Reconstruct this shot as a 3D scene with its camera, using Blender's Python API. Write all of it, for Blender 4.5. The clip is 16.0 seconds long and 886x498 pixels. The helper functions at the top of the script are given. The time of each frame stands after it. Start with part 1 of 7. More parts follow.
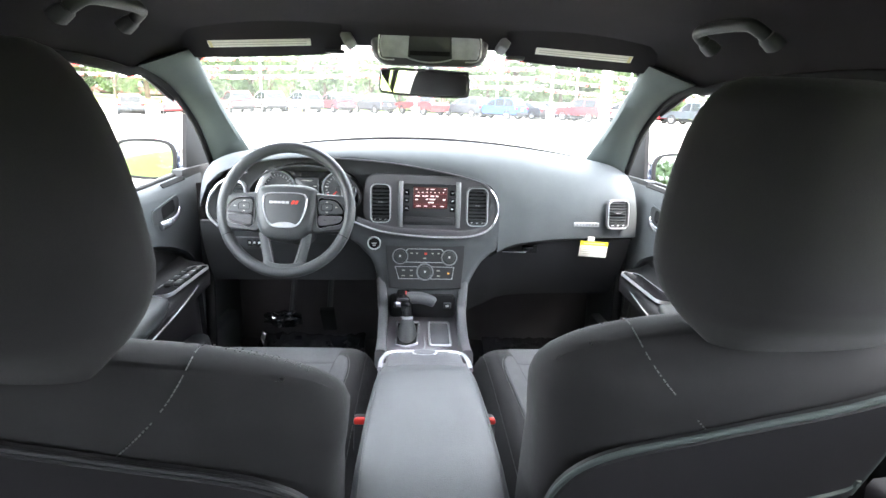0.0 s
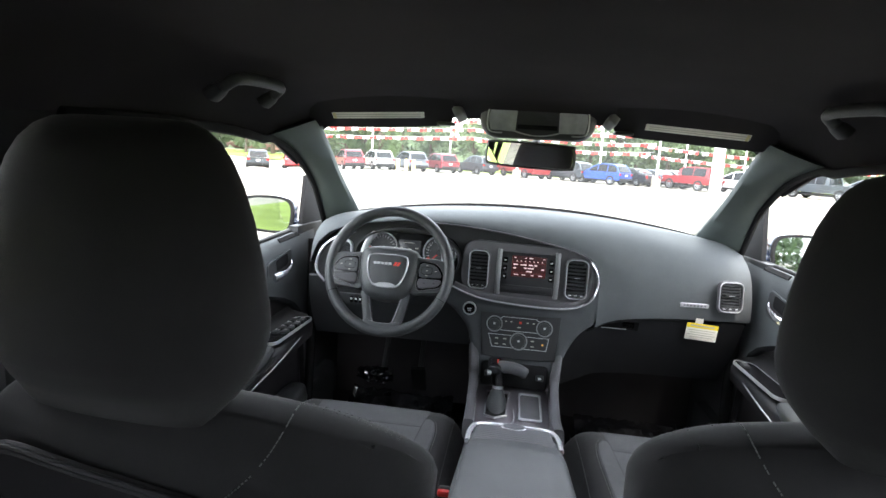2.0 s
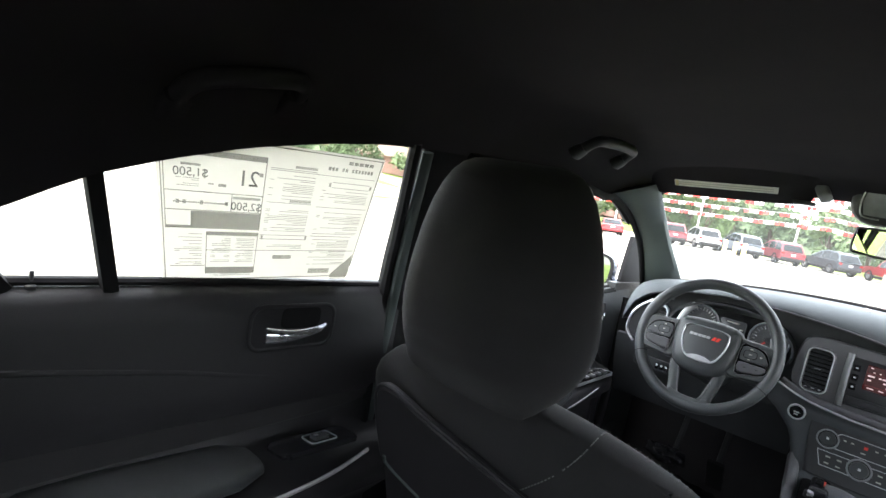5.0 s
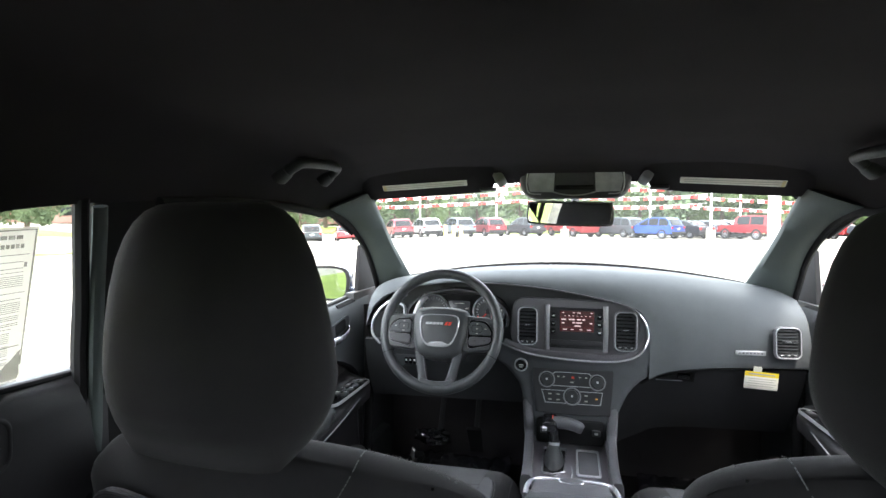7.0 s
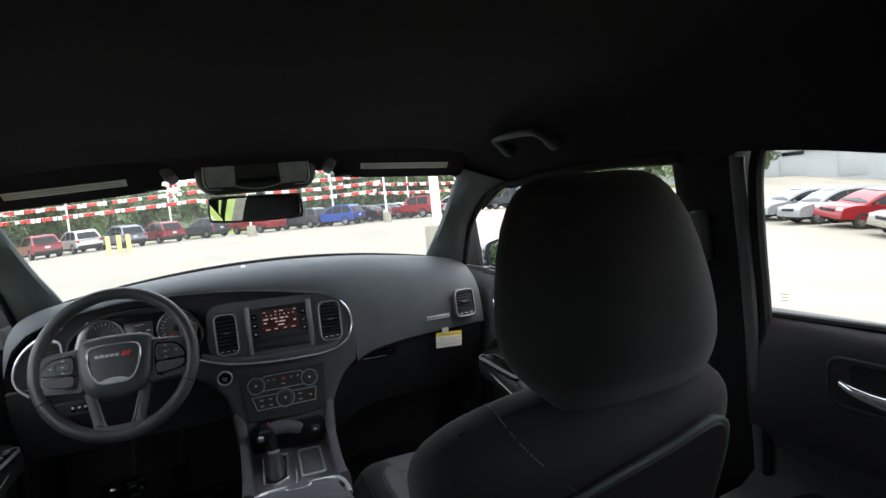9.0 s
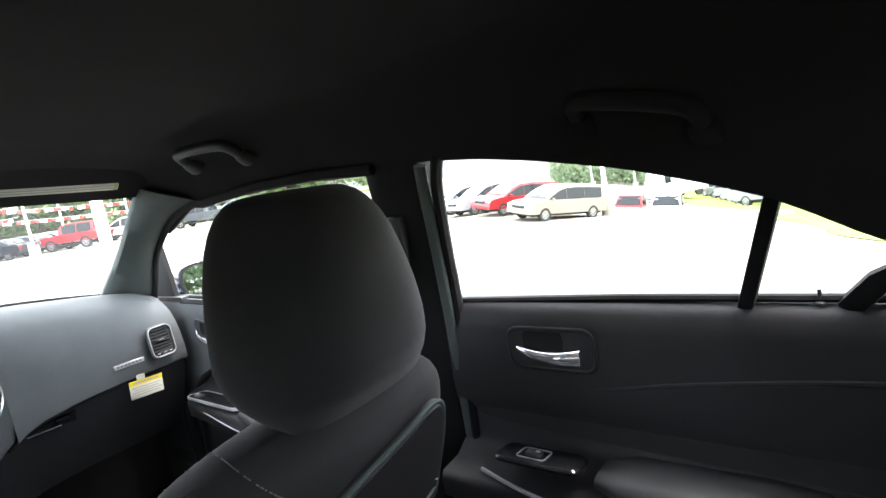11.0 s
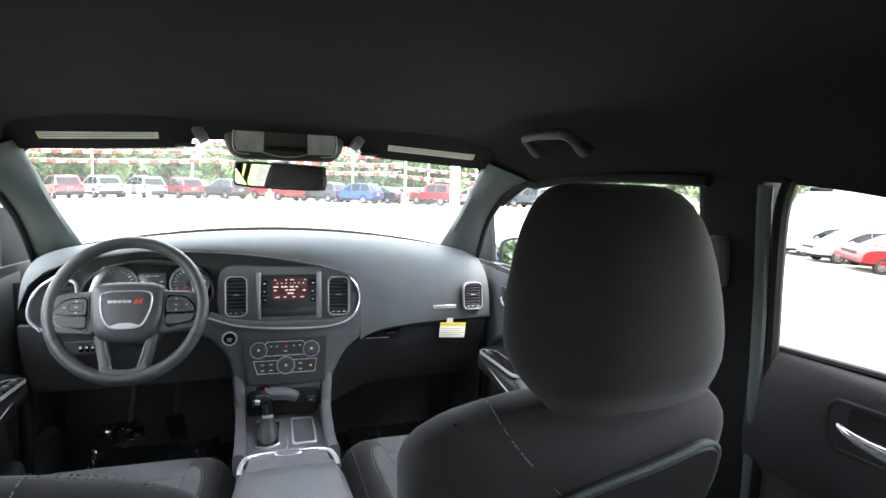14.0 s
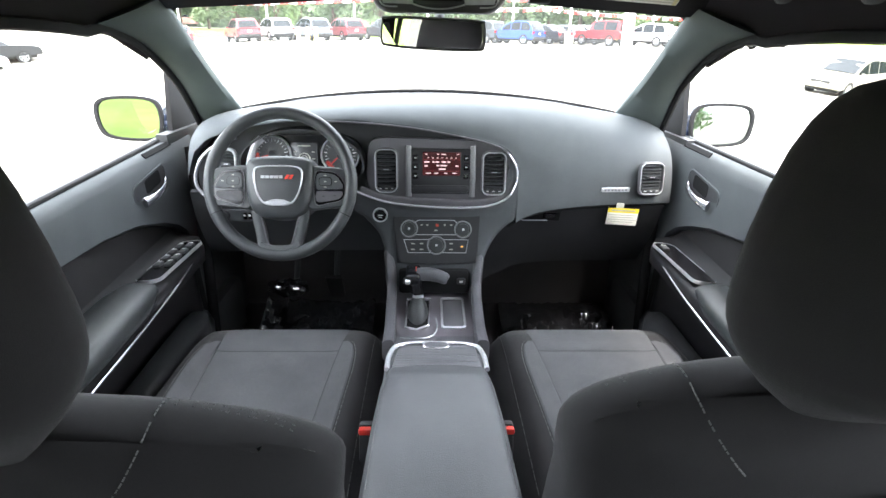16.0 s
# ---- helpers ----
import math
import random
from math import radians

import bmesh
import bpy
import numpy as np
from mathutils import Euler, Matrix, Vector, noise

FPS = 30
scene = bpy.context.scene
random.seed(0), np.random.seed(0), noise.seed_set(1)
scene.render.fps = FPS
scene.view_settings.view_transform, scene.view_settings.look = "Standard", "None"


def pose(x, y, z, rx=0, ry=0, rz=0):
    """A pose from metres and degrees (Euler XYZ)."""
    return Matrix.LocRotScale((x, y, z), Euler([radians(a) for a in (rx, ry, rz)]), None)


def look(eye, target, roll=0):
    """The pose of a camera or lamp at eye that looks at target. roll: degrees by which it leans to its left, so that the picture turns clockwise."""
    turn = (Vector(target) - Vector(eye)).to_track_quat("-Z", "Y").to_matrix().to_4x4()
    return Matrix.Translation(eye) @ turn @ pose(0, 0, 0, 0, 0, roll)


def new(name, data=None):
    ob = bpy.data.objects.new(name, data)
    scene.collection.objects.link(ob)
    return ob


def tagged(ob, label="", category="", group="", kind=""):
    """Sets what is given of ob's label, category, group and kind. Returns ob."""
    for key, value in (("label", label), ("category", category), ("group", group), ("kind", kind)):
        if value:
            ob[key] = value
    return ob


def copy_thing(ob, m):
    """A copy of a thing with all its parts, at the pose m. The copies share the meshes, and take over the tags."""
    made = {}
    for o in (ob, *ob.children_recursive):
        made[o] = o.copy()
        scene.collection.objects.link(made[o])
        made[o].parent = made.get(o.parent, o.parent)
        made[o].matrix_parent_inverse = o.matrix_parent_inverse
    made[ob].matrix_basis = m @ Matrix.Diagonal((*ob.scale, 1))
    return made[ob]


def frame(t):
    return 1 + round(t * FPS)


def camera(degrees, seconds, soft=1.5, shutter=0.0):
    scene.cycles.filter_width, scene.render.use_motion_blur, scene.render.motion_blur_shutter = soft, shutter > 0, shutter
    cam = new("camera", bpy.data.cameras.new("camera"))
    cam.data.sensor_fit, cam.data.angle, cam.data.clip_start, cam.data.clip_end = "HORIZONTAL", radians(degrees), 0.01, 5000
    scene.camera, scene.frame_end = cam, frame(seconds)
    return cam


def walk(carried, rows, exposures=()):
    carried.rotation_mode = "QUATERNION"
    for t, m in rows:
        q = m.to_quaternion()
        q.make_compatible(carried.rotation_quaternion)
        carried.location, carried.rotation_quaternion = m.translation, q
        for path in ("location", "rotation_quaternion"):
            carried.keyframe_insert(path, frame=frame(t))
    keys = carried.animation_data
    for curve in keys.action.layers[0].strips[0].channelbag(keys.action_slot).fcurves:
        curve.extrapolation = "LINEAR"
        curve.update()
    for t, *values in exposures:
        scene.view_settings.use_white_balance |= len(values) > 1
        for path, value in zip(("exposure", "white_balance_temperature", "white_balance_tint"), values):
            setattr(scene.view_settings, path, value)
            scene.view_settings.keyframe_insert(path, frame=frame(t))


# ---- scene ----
cam = camera(78.0, 16.0)
# seconds, place, turn (as pose() takes it)
PATH = [
    (0, -0.021, -0.147, 1.194, 76.00, -1.78, -2.83),
    (0.5, -0.014, -0.143, 1.207, 76.92, -2.24, -2.22),
    (1, -0.014, -0.139, 1.215, 79.46, -2.65, -1.94),
    (1.5, -0.022, -0.142, 1.218, 81.26, -2.96, 0.45),
    (2, -0.031, -0.149, 1.217, 81.68, -3.73, 7.56),
    (2.5, -0.037, -0.178, 1.220, 81.97, -4.45, 14.91),
    (3, -0.028, -0.211, 1.217, 82.42, -5.05, 22.58),
    (3.5, -0.013, -0.245, 1.186, 83.08, -7.70, 30.09),
    (3.7, -0.005, -0.258, 1.174, 83.61, -9.00, 33.68),
    (4.75, -0.024, -0.260, 1.183, 84.05, -11.20, 40.42),
    (5.8, -0.042, -0.256, 1.202, 85.69, -9.98, 32.57),
    (6, -0.041, -0.235, 1.201, 87.19, -7.49, 28.62),
    (6.5, -0.034, -0.244, 1.208, 88.10, -3.06, 19.22),
    (7, -0.011, -0.227, 1.213, 88.27, -0.35, 12.52),
    (7.5, 0.002, -0.187, 1.215, 88.53, 3.06, 5.96),
    (8, 0.006, -0.163, 1.216, 88.20, 4.92, -1.33),
    (8.5, -0.001, -0.165, 1.215, 87.39, 4.99, -8.83),
    (9, -0.018, -0.175, 1.212, 85.96, 5.85, -19.41),
    (9.5, -0.028, -0.170, 1.215, 85.89, 6.71, -29.55),
    (10, -0.029, -0.159, 1.223, 84.83, 8.01, -35.83),
    (10.2, -0.029, -0.161, 1.228, 83.71, 8.80, -37.51),
    (11.3, -0.018, -0.152, 1.220, 82.48, 10.12, -53.34),
    (12.3, -0.007, -0.143, 1.212, 81.85, 9.45, -52.16),
    (12.5, -0.016, -0.148, 1.215, 83.25, 7.19, -48.65),
    (13, -0.037, -0.158, 1.221, 84.01, 4.49, -37.99),
    (13.5, -0.043, -0.170, 1.215, 85.52, 2.21, -28.06),
    (14, -0.028, -0.180, 1.214, 84.98, -1.47, -17.55),
    (14.5, -0.012, -0.146, 1.214, 83.84, -3.96, -8.76),
    (15, -0.008, -0.107, 1.228, 79.92, -4.59, -3.22),
    (15.5, -0.016, -0.038, 1.246, 74.52, -3.17, -0.53),
    (16, -0.010, 0.027, 1.262, 68.83, -0.87, -1.51),
]
EXPOSURES = [(0.0, 2.75), (1.0, 2.35), (1.5, 2.0), (2.0, 1.5), (2.5, 1.2), (3.5, 1.25), (5.8, 1.8), (6.5, 1.95), (7.0, 1.6), (7.5, 1.02), (8.5, 0.55), (9.0, 0.22), (9.5, 0.7), (10.0, 1.78), (12.2, 0.45), (12.5, 0.12), (13.0, 1.02), (13.5, 2.25), (14.0, 1.9), (14.5, 1.28), (15.0, 0.85), (15.5, 1.33), (16.0, 2.1)]
walk(cam, [(t, pose(x, y, z, rx, ry, rz)) for t, x, y, z, rx, ry, rz in PATH], EXPOSURES)

# ---- world and light: bright overcast day ----
world = bpy.data.worlds.new("overcast_sky")
scene.world = world
world.use_nodes = True
wn = world.node_tree
sky = wn.nodes.new("ShaderNodeTexSky")
sky.sky_type = 'NISHITA'
sky.sun_disc = False
sky.sun_elevation = radians(58)
sky.sun_rotation = radians(160)
sky.air_density, sky.dust_density, sky.ozone_density = 1.2, 4.0, 1.0
veil = wn.nodes.new("ShaderNodeMix")
veil.data_type = 'RGBA'
veil.inputs[0].default_value = 0.72
veil.inputs[7].default_value = (8.5, 8.9, 9.35, 1)
wn.links.new(sky.outputs[0], veil.inputs[6])
wn.links.new(veil.outputs[2], wn.nodes["Background"].inputs[0])
wn.nodes["Background"].inputs[1].default_value = 0.42
sun = new("sun", bpy.data.lights.new("sun", 'SUN'))
sun.data.energy, sun.data.angle, sun.data.color = 1.5, radians(14), (1.0, 0.96, 0.9)
sun.matrix_world = look((6, -10, 22), (0, 0, 0))

# ---- materials ----
MATS = {}


def material(name, color, rough=0.6, metal=0.0, grain=0.0, scale=200.0, bump=0.0, vary=0.12, kind="noise", coat=0.0, spec=0.5, big=6.0):
    """A procedural surface: base colour with two scales of variation, roughness, and a fine relief."""
    m = bpy.data.materials.new(name)
    m.use_nodes = True
    nt = m.node_tree
    b = nt.nodes["Principled BSDF"]
    b.inputs["Roughness"].default_value = rough
    b.inputs["Metallic"].default_value = metal
    b.inputs["Specular IOR Level"].default_value = spec
    b.inputs["Coat Weight"].default_value = coat
    co = nt.nodes.new("ShaderNodeTexCoord")
    large = nt.nodes.new("ShaderNodeTexNoise")
    large.inputs["Scale"].default_value = big
    large.inputs["Detail"].default_value = 5
    nt.links.new(co.outputs["Object"], large.inputs["Vector"])
    fine = nt.nodes.new("ShaderNodeTexVoronoi" if kind == "voronoi" else "ShaderNodeTexNoise")
    fine.inputs["Scale"].default_value = scale
    nt.links.new(co.outputs["Object"], fine.inputs["Vector"])
    ramp = nt.nodes.new("ShaderNodeMapRange")
    ramp.inputs["From Min"].default_value, ramp.inputs["From Max"].default_value = 0.3, 0.7
    ramp.inputs["To Min"].default_value, ramp.inputs["To Max"].default_value = 1 - vary, 1 + vary
    nt.links.new(large.outputs[0], ramp.inputs["Value"])
    ramp2 = nt.nodes.new("ShaderNodeMapRange")
    ramp2.inputs["To Min"].default_value, ramp2.inputs["To Max"].default_value = 1 - grain, 1 + grain
    nt.links.new(fine.outputs[0], ramp2.inputs["Value"])
    mul = nt.nodes.new("ShaderNodeMath")
    mul.operation = 'MULTIPLY'
    nt.links.new(ramp.outputs[0], mul.inputs[0])
    nt.links.new(ramp2.outputs[0], mul.inputs[1])
    tint = nt.nodes.new("ShaderNodeVectorMath")
    tint.operation = 'SCALE'
    tint.inputs[0].default_value = color[:3]
    nt.links.new(mul.outputs[0], tint.inputs["Scale"])
    nt.links.new(tint.outputs[0], b.inputs["Base Color"])
    if bump:
        bp = nt.nodes.new("ShaderNodeBump")
        bp.inputs["Strength"].default_value = bump
        bp.inputs["Distance"].default_value = 0.001
        nt.links.new(fine.outputs[0], bp.inputs["Height"])
        nt.links.new(bp.outputs[0], b.inputs["Normal"])
    MATS[name] = m
    return m


def glow(name, color, strength):
    m = bpy.data.materials.new(name)
    m.use_nodes = True
    b = m.node_tree.nodes["Principled BSDF"]
    b.inputs["Base Color"].default_value = (0.01, 0.01, 0.01, 1)
    b.inputs["Emission Color"].default_value = (*color, 1)
    b.inputs["Emission Strength"].default_value = strength
    b.inputs["Roughness"].default_value = 0.25
    return m


def glass(name, tint=(0.95, 0.955, 0.948), gloss=0.06, haze=0.0):
    """A thin pane: what lies behind shows through, with a faint reflection that grows at grazing angles."""
    m = bpy.data.materials.new(name)
    m.use_nodes = True
    nt = m.node_tree
    nt.nodes.clear()
    out = nt.nodes.new("ShaderNodeOutputMaterial")
    mix = nt.nodes.new("ShaderNodeMixShader")
    t = nt.nodes.new("ShaderNodeBsdfTransparent")
    t.inputs[0].default_value = (*tint, 1)
    g = nt.nodes.new("ShaderNodeBsdfGlossy")
    g.inputs["Roughness"].default_value = 0.01
    fr = nt.nodes.new("ShaderNodeLayerWeight")
    pw = nt.nodes.new("ShaderNodeMath")
    pw.operation = 'POWER'
    pw.inputs[1].default_value = 5.0
    sc = nt.nodes.new("ShaderNodeMath")
    sc.operation = 'MULTIPLY_ADD'
    sc.inputs[1].default_value, sc.inputs[2].default_value = 0.35, gloss * 0.35
    nt.links.new(fr.outputs["Facing"], pw.inputs[0])
    nt.links.new(pw.outputs[0], sc.inputs[0])
    nt.links.new(sc.outputs[0], mix.inputs[0])
    nt.links.new(t.outputs[0], mix.inputs[1])
    nt.links.new(g.outputs[0], mix.inputs[2])
    nt.links.new(mix.outputs[0], out.inputs[0])
    if haze:
        # translucent glare haze put into the pane; scatters some daylight inwards, paling the view
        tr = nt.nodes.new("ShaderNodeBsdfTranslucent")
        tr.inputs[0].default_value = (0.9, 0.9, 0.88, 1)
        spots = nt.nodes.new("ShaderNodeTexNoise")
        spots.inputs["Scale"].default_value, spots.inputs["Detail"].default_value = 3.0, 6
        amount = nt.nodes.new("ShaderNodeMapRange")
        amount.inputs["To Min"].default_value, amount.inputs["To Max"].default_value = haze * 0.6, haze * 1.4
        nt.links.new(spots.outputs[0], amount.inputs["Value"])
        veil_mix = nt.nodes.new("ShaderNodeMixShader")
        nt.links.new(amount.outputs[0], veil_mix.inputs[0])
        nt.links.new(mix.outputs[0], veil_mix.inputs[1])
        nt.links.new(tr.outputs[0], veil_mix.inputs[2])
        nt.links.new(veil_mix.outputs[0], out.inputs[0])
    return m


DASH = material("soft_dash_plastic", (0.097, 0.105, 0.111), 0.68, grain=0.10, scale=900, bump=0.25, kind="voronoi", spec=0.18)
PLASTIC = material("dark_grained_plastic", (0.038, 0.040, 0.043), 0.50, grain=0.10, scale=1100, bump=0.2, kind="voronoi", spec=0.4)
PILLAR = material("grey_pillar_trim", (0.075, 0.090, 0.088), 0.7, grain=0.08, scale=900, bump=0.15, spec=0.3)
LINER = material("black_headliner_cloth", (0.0235, 0.0212, 0.0238), 0.95, grain=0.25, scale=1400, bump=0.3, spec=0.1)
CLOTH = material("charcoal_seat_cloth", (0.037, 0.0355, 0.037), 0.92, grain=0.22, scale=1300, bump=0.35, spec=0.15, big=9)
sheen = CLOTH.node_tree.nodes["Principled BSDF"]
sheen.inputs["Sheen Weight"].default_value, sheen.inputs["Sheen Roughness"].default_value = 0.10, 0.35
KNIT = material("grey_knit_seat_insert", (0.100, 0.100, 0.106), 0.95, grain=0.35, scale=900, bump=0.5, spec=0.12, kind="voronoi", big=9)
LEATHER = material("black_stitched_leatherette", (0.096, 0.098, 0.106), 0.48, grain=0.1, scale=650, bump=0.3, kind="voronoi", spec=0.45)
RIM = material("wheel_leather", (0.052, 0.055, 0.058), 0.40, grain=0.1, scale=800, bump=0.25, kind="voronoi", spec=0.45)
CONSOLE = material("grey_console_plastic", (0.105, 0.104, 0.114), 0.45, grain=0.1, scale=1000, bump=0.2, kind="voronoi", spec=0.45)
GEARPANEL = material("violet_grey_gear_panel", (0.175, 0.160, 0.180), 0.36, metal=0.2, grain=0.06, scale=500, vary=0.08)
STACK = material("charcoal_stack_plastic", (0.052, 0.051, 0.056), 0.42, grain=0.1, scale=1000, bump=0.2, kind="voronoi", spec=0.45)
GLOVEBOX = material("black_glove_box_plastic", (0.027, 0.028, 0.031), 0.58, grain=0.1, scale=1000, bump=0.2, kind="voronoi", spec=0.3)
CLIPGREY = material("mid_grey_plastic", (0.20, 0.20, 0.21), 0.5, grain=0.08, scale=900, bump=0.15, spec=0.35)
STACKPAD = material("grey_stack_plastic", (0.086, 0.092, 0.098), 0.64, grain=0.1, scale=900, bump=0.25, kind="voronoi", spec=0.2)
ARMPAD = material("black_armrest_vinyl", (0.048, 0.051, 0.053), 0.42, grain=0.1, scale=650, bump=0.3, kind="voronoi", spec=0.45)
GLOSS = material("piano_black", (0.012, 0.012, 0.014), 0.16, vary=0.05, spec=0.5)
BEZEL = material("graphite_bezel", (0.115, 0.110, 0.120), 0.30, metal=0.25, grain=0.08, scale=400, vary=0.08)
CHROME = material("bright_chrome", (0.86, 0.87, 0.90), 0.2, metal=0.58, vary=0.04)
HANDLE = material("polished_chrome", (0.80, 0.81, 0.86), 0.12, metal=0.85, vary=0.04)
SATIN = material("satin_silver", (0.55, 0.56, 0.58), 0.32, metal=0.55, vary=0.06)
UPRIGHT = material("satin_graphite", (0.26, 0.26, 0.27), 0.35, metal=0.6, vary=0.06)
DIALPANEL = material("dark_control_panel_plastic", (0.024, 0.024, 0.027), 0.38, grain=0.08, scale=1000, bump=0.15, kind="voronoi", spec=0.45)
RUBBER = material("black_rubber_seal", (0.011, 0.011, 0.012), 0.8, vary=0.1, spec=0.2)
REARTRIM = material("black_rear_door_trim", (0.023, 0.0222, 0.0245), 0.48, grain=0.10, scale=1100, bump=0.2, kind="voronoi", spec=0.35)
CARPET = material("black_carpet", (0.058, 0.055, 0.058), 1.0, grain=0.4, scale=500, bump=0.8, spec=0.05)
FILM = material("crinkled_protective_film", (0.022, 0.022, 0.025), 0.07, metal=0.2, vary=0.3, spec=0.9, coat=0.8)
REDBTN = material("red_buckle_button", (0.75, 0.045, 0.035), 0.35, vary=0.08)
PAPER = material("white_paper_label", (0.74, 0.73, 0.66), 0.75, vary=0.05, grain=0.05, scale=120)
PALEYELLOW = material("pale_yellow_label_end", (0.62, 0.56, 0.30), 0.7, vary=0.06)
YELLOW = material("yellow_label_band", (0.85, 0.68, 0.03), 0.6, vary=0.06)
FADED = material("faded_label_print", (0.46, 0.45, 0.40), 0.8, vary=0.08)
THREAD = material("pale_stitch_thread", (0.14, 0.14, 0.138), 0.8, vary=0.15)
DOORGLASS = material("dark_tinted_door_mirror", (0.34, 0.37, 0.36), 0.02, metal=1.0, vary=0.0)
MIRROR = material("mirror_silver", (0.86, 0.88, 0.88), 0.02, metal=1.0, vary=0.0)
MARK = material("white_marking", (0.62, 0.62, 0.62), 0.6, vary=0.05)
REDMARK = material("red_marking", (0.70, 0.05, 0.03), 0.5, vary=0.05)
NAVY = material("dark_blue_car_paint", (0.016, 0.026, 0.055), 0.22, metal=0.3, vary=0.05, coat=0.8)
GLASS = glass("clear_window_glass")
# this pane's built-in haze stands in for glare that washes out the view
SCREEN = glass("hazy_windscreen_glass", (0.91, 0.92, 0.92), 0.06, 0.010)
MAPLENS = material("frosted_lamp_lens", (0.36, 0.37, 0.40), 0.35, grain=0.05, scale=400, vary=0.2, big=30.0)
REARGLASS = glass("rear_window_glass", (0.47, 0.49, 0.49))


def backlit_paper(name, color):
    """Thin paper: part of the light comes through from behind."""
    m = material(name, color, 0.8, vary=0.05, grain=0.05, scale=120)
    nt = m.node_tree
    tr = nt.nodes.new("ShaderNodeBsdfTranslucent")
    tr.inputs[0].default_value = (*color, 1)
    mx = nt.nodes.new("ShaderNodeMixShader")
    mx.inputs[0].default_value = 0.68
    nt.links.new(nt.nodes["Principled BSDF"].outputs[0], mx.inputs[1])
    nt.links.new(tr.outputs[0], mx.inputs[2])
    nt.links.new(mx.outputs[0], nt.nodes["Material Output"].inputs[0])
    return m


SHEET = backlit_paper("thin_sticker_paper", (0.63, 0.615, 0.57))
def ink(name, tint):
    """A thin film of print that lets part of the paper's light through."""
    m = bpy.data.materials.new(name)
    m.use_nodes = True
    nt = m.node_tree
    film_ = nt.nodes.new("ShaderNodeBsdfTransparent")
    film_.inputs[0].default_value = (*tint, 1)
    nt.links.new(film_.outputs[0], nt.nodes["Material Output"].inputs[0])
    return m


FAINT = ink("faint_sticker_print", (0.72, 0.72, 0.71))
MARKINK = ink("faint_glass_ink", (0.62, 0.62, 0.60))
BOLD = ink("bold_sticker_print", (0.68, 0.68, 0.67))
RULE = ink("ruled_sticker_lines", (0.66, 0.66, 0.65))
BAND = ink("grey_sticker_bands", (0.60, 0.60, 0.59))
FIGURES = ink("sticker_figures", (0.52, 0.52, 0.52))
SCREENGLOW = glow("red_radio_screen", (0.36, 0.004, 0.014), 0.030)
TEXTGLOW = glow("pale_screen_text", (0.95, 0.68, 0.72), 0.30)
DARKSCREEN = glow("dim_cluster_screen", (0.10, 0.11, 0.12), 0.12)
AMBER = glow("amber_lamp", (0.9, 0.45, 0.08), 0.35)
REDLINE = glow("dim_red_rule", (0.75, 0.10, 0.12), 0.07)
REDGLOW = glow("red_needle_glow", (0.95, 0.04, 0.03), 0.16)


# ---- mesh helpers ----
def part(name, bm, mat, parent=None, label="", sharp=38):
    me = bpy.data.meshes.new(name)
    bmesh.ops.remove_doubles(bm, verts=bm.verts, dist=1e-6)
    bmesh.ops.recalc_face_normals(bm, faces=bm.faces)
    bm.to_mesh(me)
    bm.free()
    me.materials.append(mat)
    me.shade_smooth()
    me.set_sharp_from_angle(angle=radians(sharp))
    ob = new(name, me)
    if parent:
        ob.parent = parent
    if label:
        ob["label"] = label
    return ob


def thing(name, label, category, group="", kind="", at=(0, 0, 0)):
    ob = new(name)
    ob.location = at
    ob.empty_display_size = 0.05
    return tagged(ob, label, category, group, kind)


def V(*a):
    return Vector(a)


def face_at(x, y, z, tilt=0.0, yaw=0.0, roll=0.0):
    """A frame on a surface that faces the rear of the car: x across, y up the surface, z out of it. tilt: the top leans forward."""
    m = Matrix(((1, 0, 0), (0, 0, -1), (0, 1, 0))).to_4x4()
    return Matrix.Translation((x, y, z)) @ Matrix.Rotation(radians(yaw), 4, 'Z') @ Matrix.Rotation(radians(-tilt), 4, 'X') @ m @ Matrix.Rotation(radians(roll), 4, 'Z')


def side_at(x, y, z, sign):
    """A frame on a side wall: x towards the front, y up, z into the car. sign: +1 right wall, -1 left wall."""
    m = Matrix(((0, 0, -sign), (1, 0, 0), (0, 1, 0))).to_4x4()
    return Matrix.Translation((x, y, z)) @ m


def rr(w, h, r, n=5, cx=0.0, cy=0.0):
    pts = []
    r = min(r, w / 2 - 1e-4, h / 2 - 1e-4)
    for qx, qy, a0 in ((1, 1, 0), (-1, 1, 90), (-1, -1, 180), (1, -1, 270)):
        for i in range(n + 1):
            a = radians(a0 + 90 * i / n)
            pts.append((cx + qx * (w / 2 - r) + r * math.cos(a), cy + qy * (h / 2 - r) + r * math.sin(a)))
    return pts


def spline(pts, per=6, closed=False):
    pts = [Vector(p) for p in pts]
    n = len(pts)
    out = []
    for i in range(n if closed else n - 1):
        if closed:
            a, b, c, d = pts[i - 1], pts[i], pts[(i + 1) % n], pts[(i + 2) % n]
        else:
            a, b, c, d = pts[max(i - 1, 0)], pts[i], pts[i + 1], pts[min(i + 2, n - 1)]
        for k in range(per):
            t = k / per
            out.append(0.5 * ((2 * b) + (c - a) * t + (2 * a - 5 * b + 4 * c - d) * t * t + (3 * b - a - 3 * c + d) * t ** 3))
    if not closed:
        out.append(pts[-1].copy())
    return out


def interp(x, table):
    return float(np.interp(x, [a for a, _ in table], [b for _, b in table]))


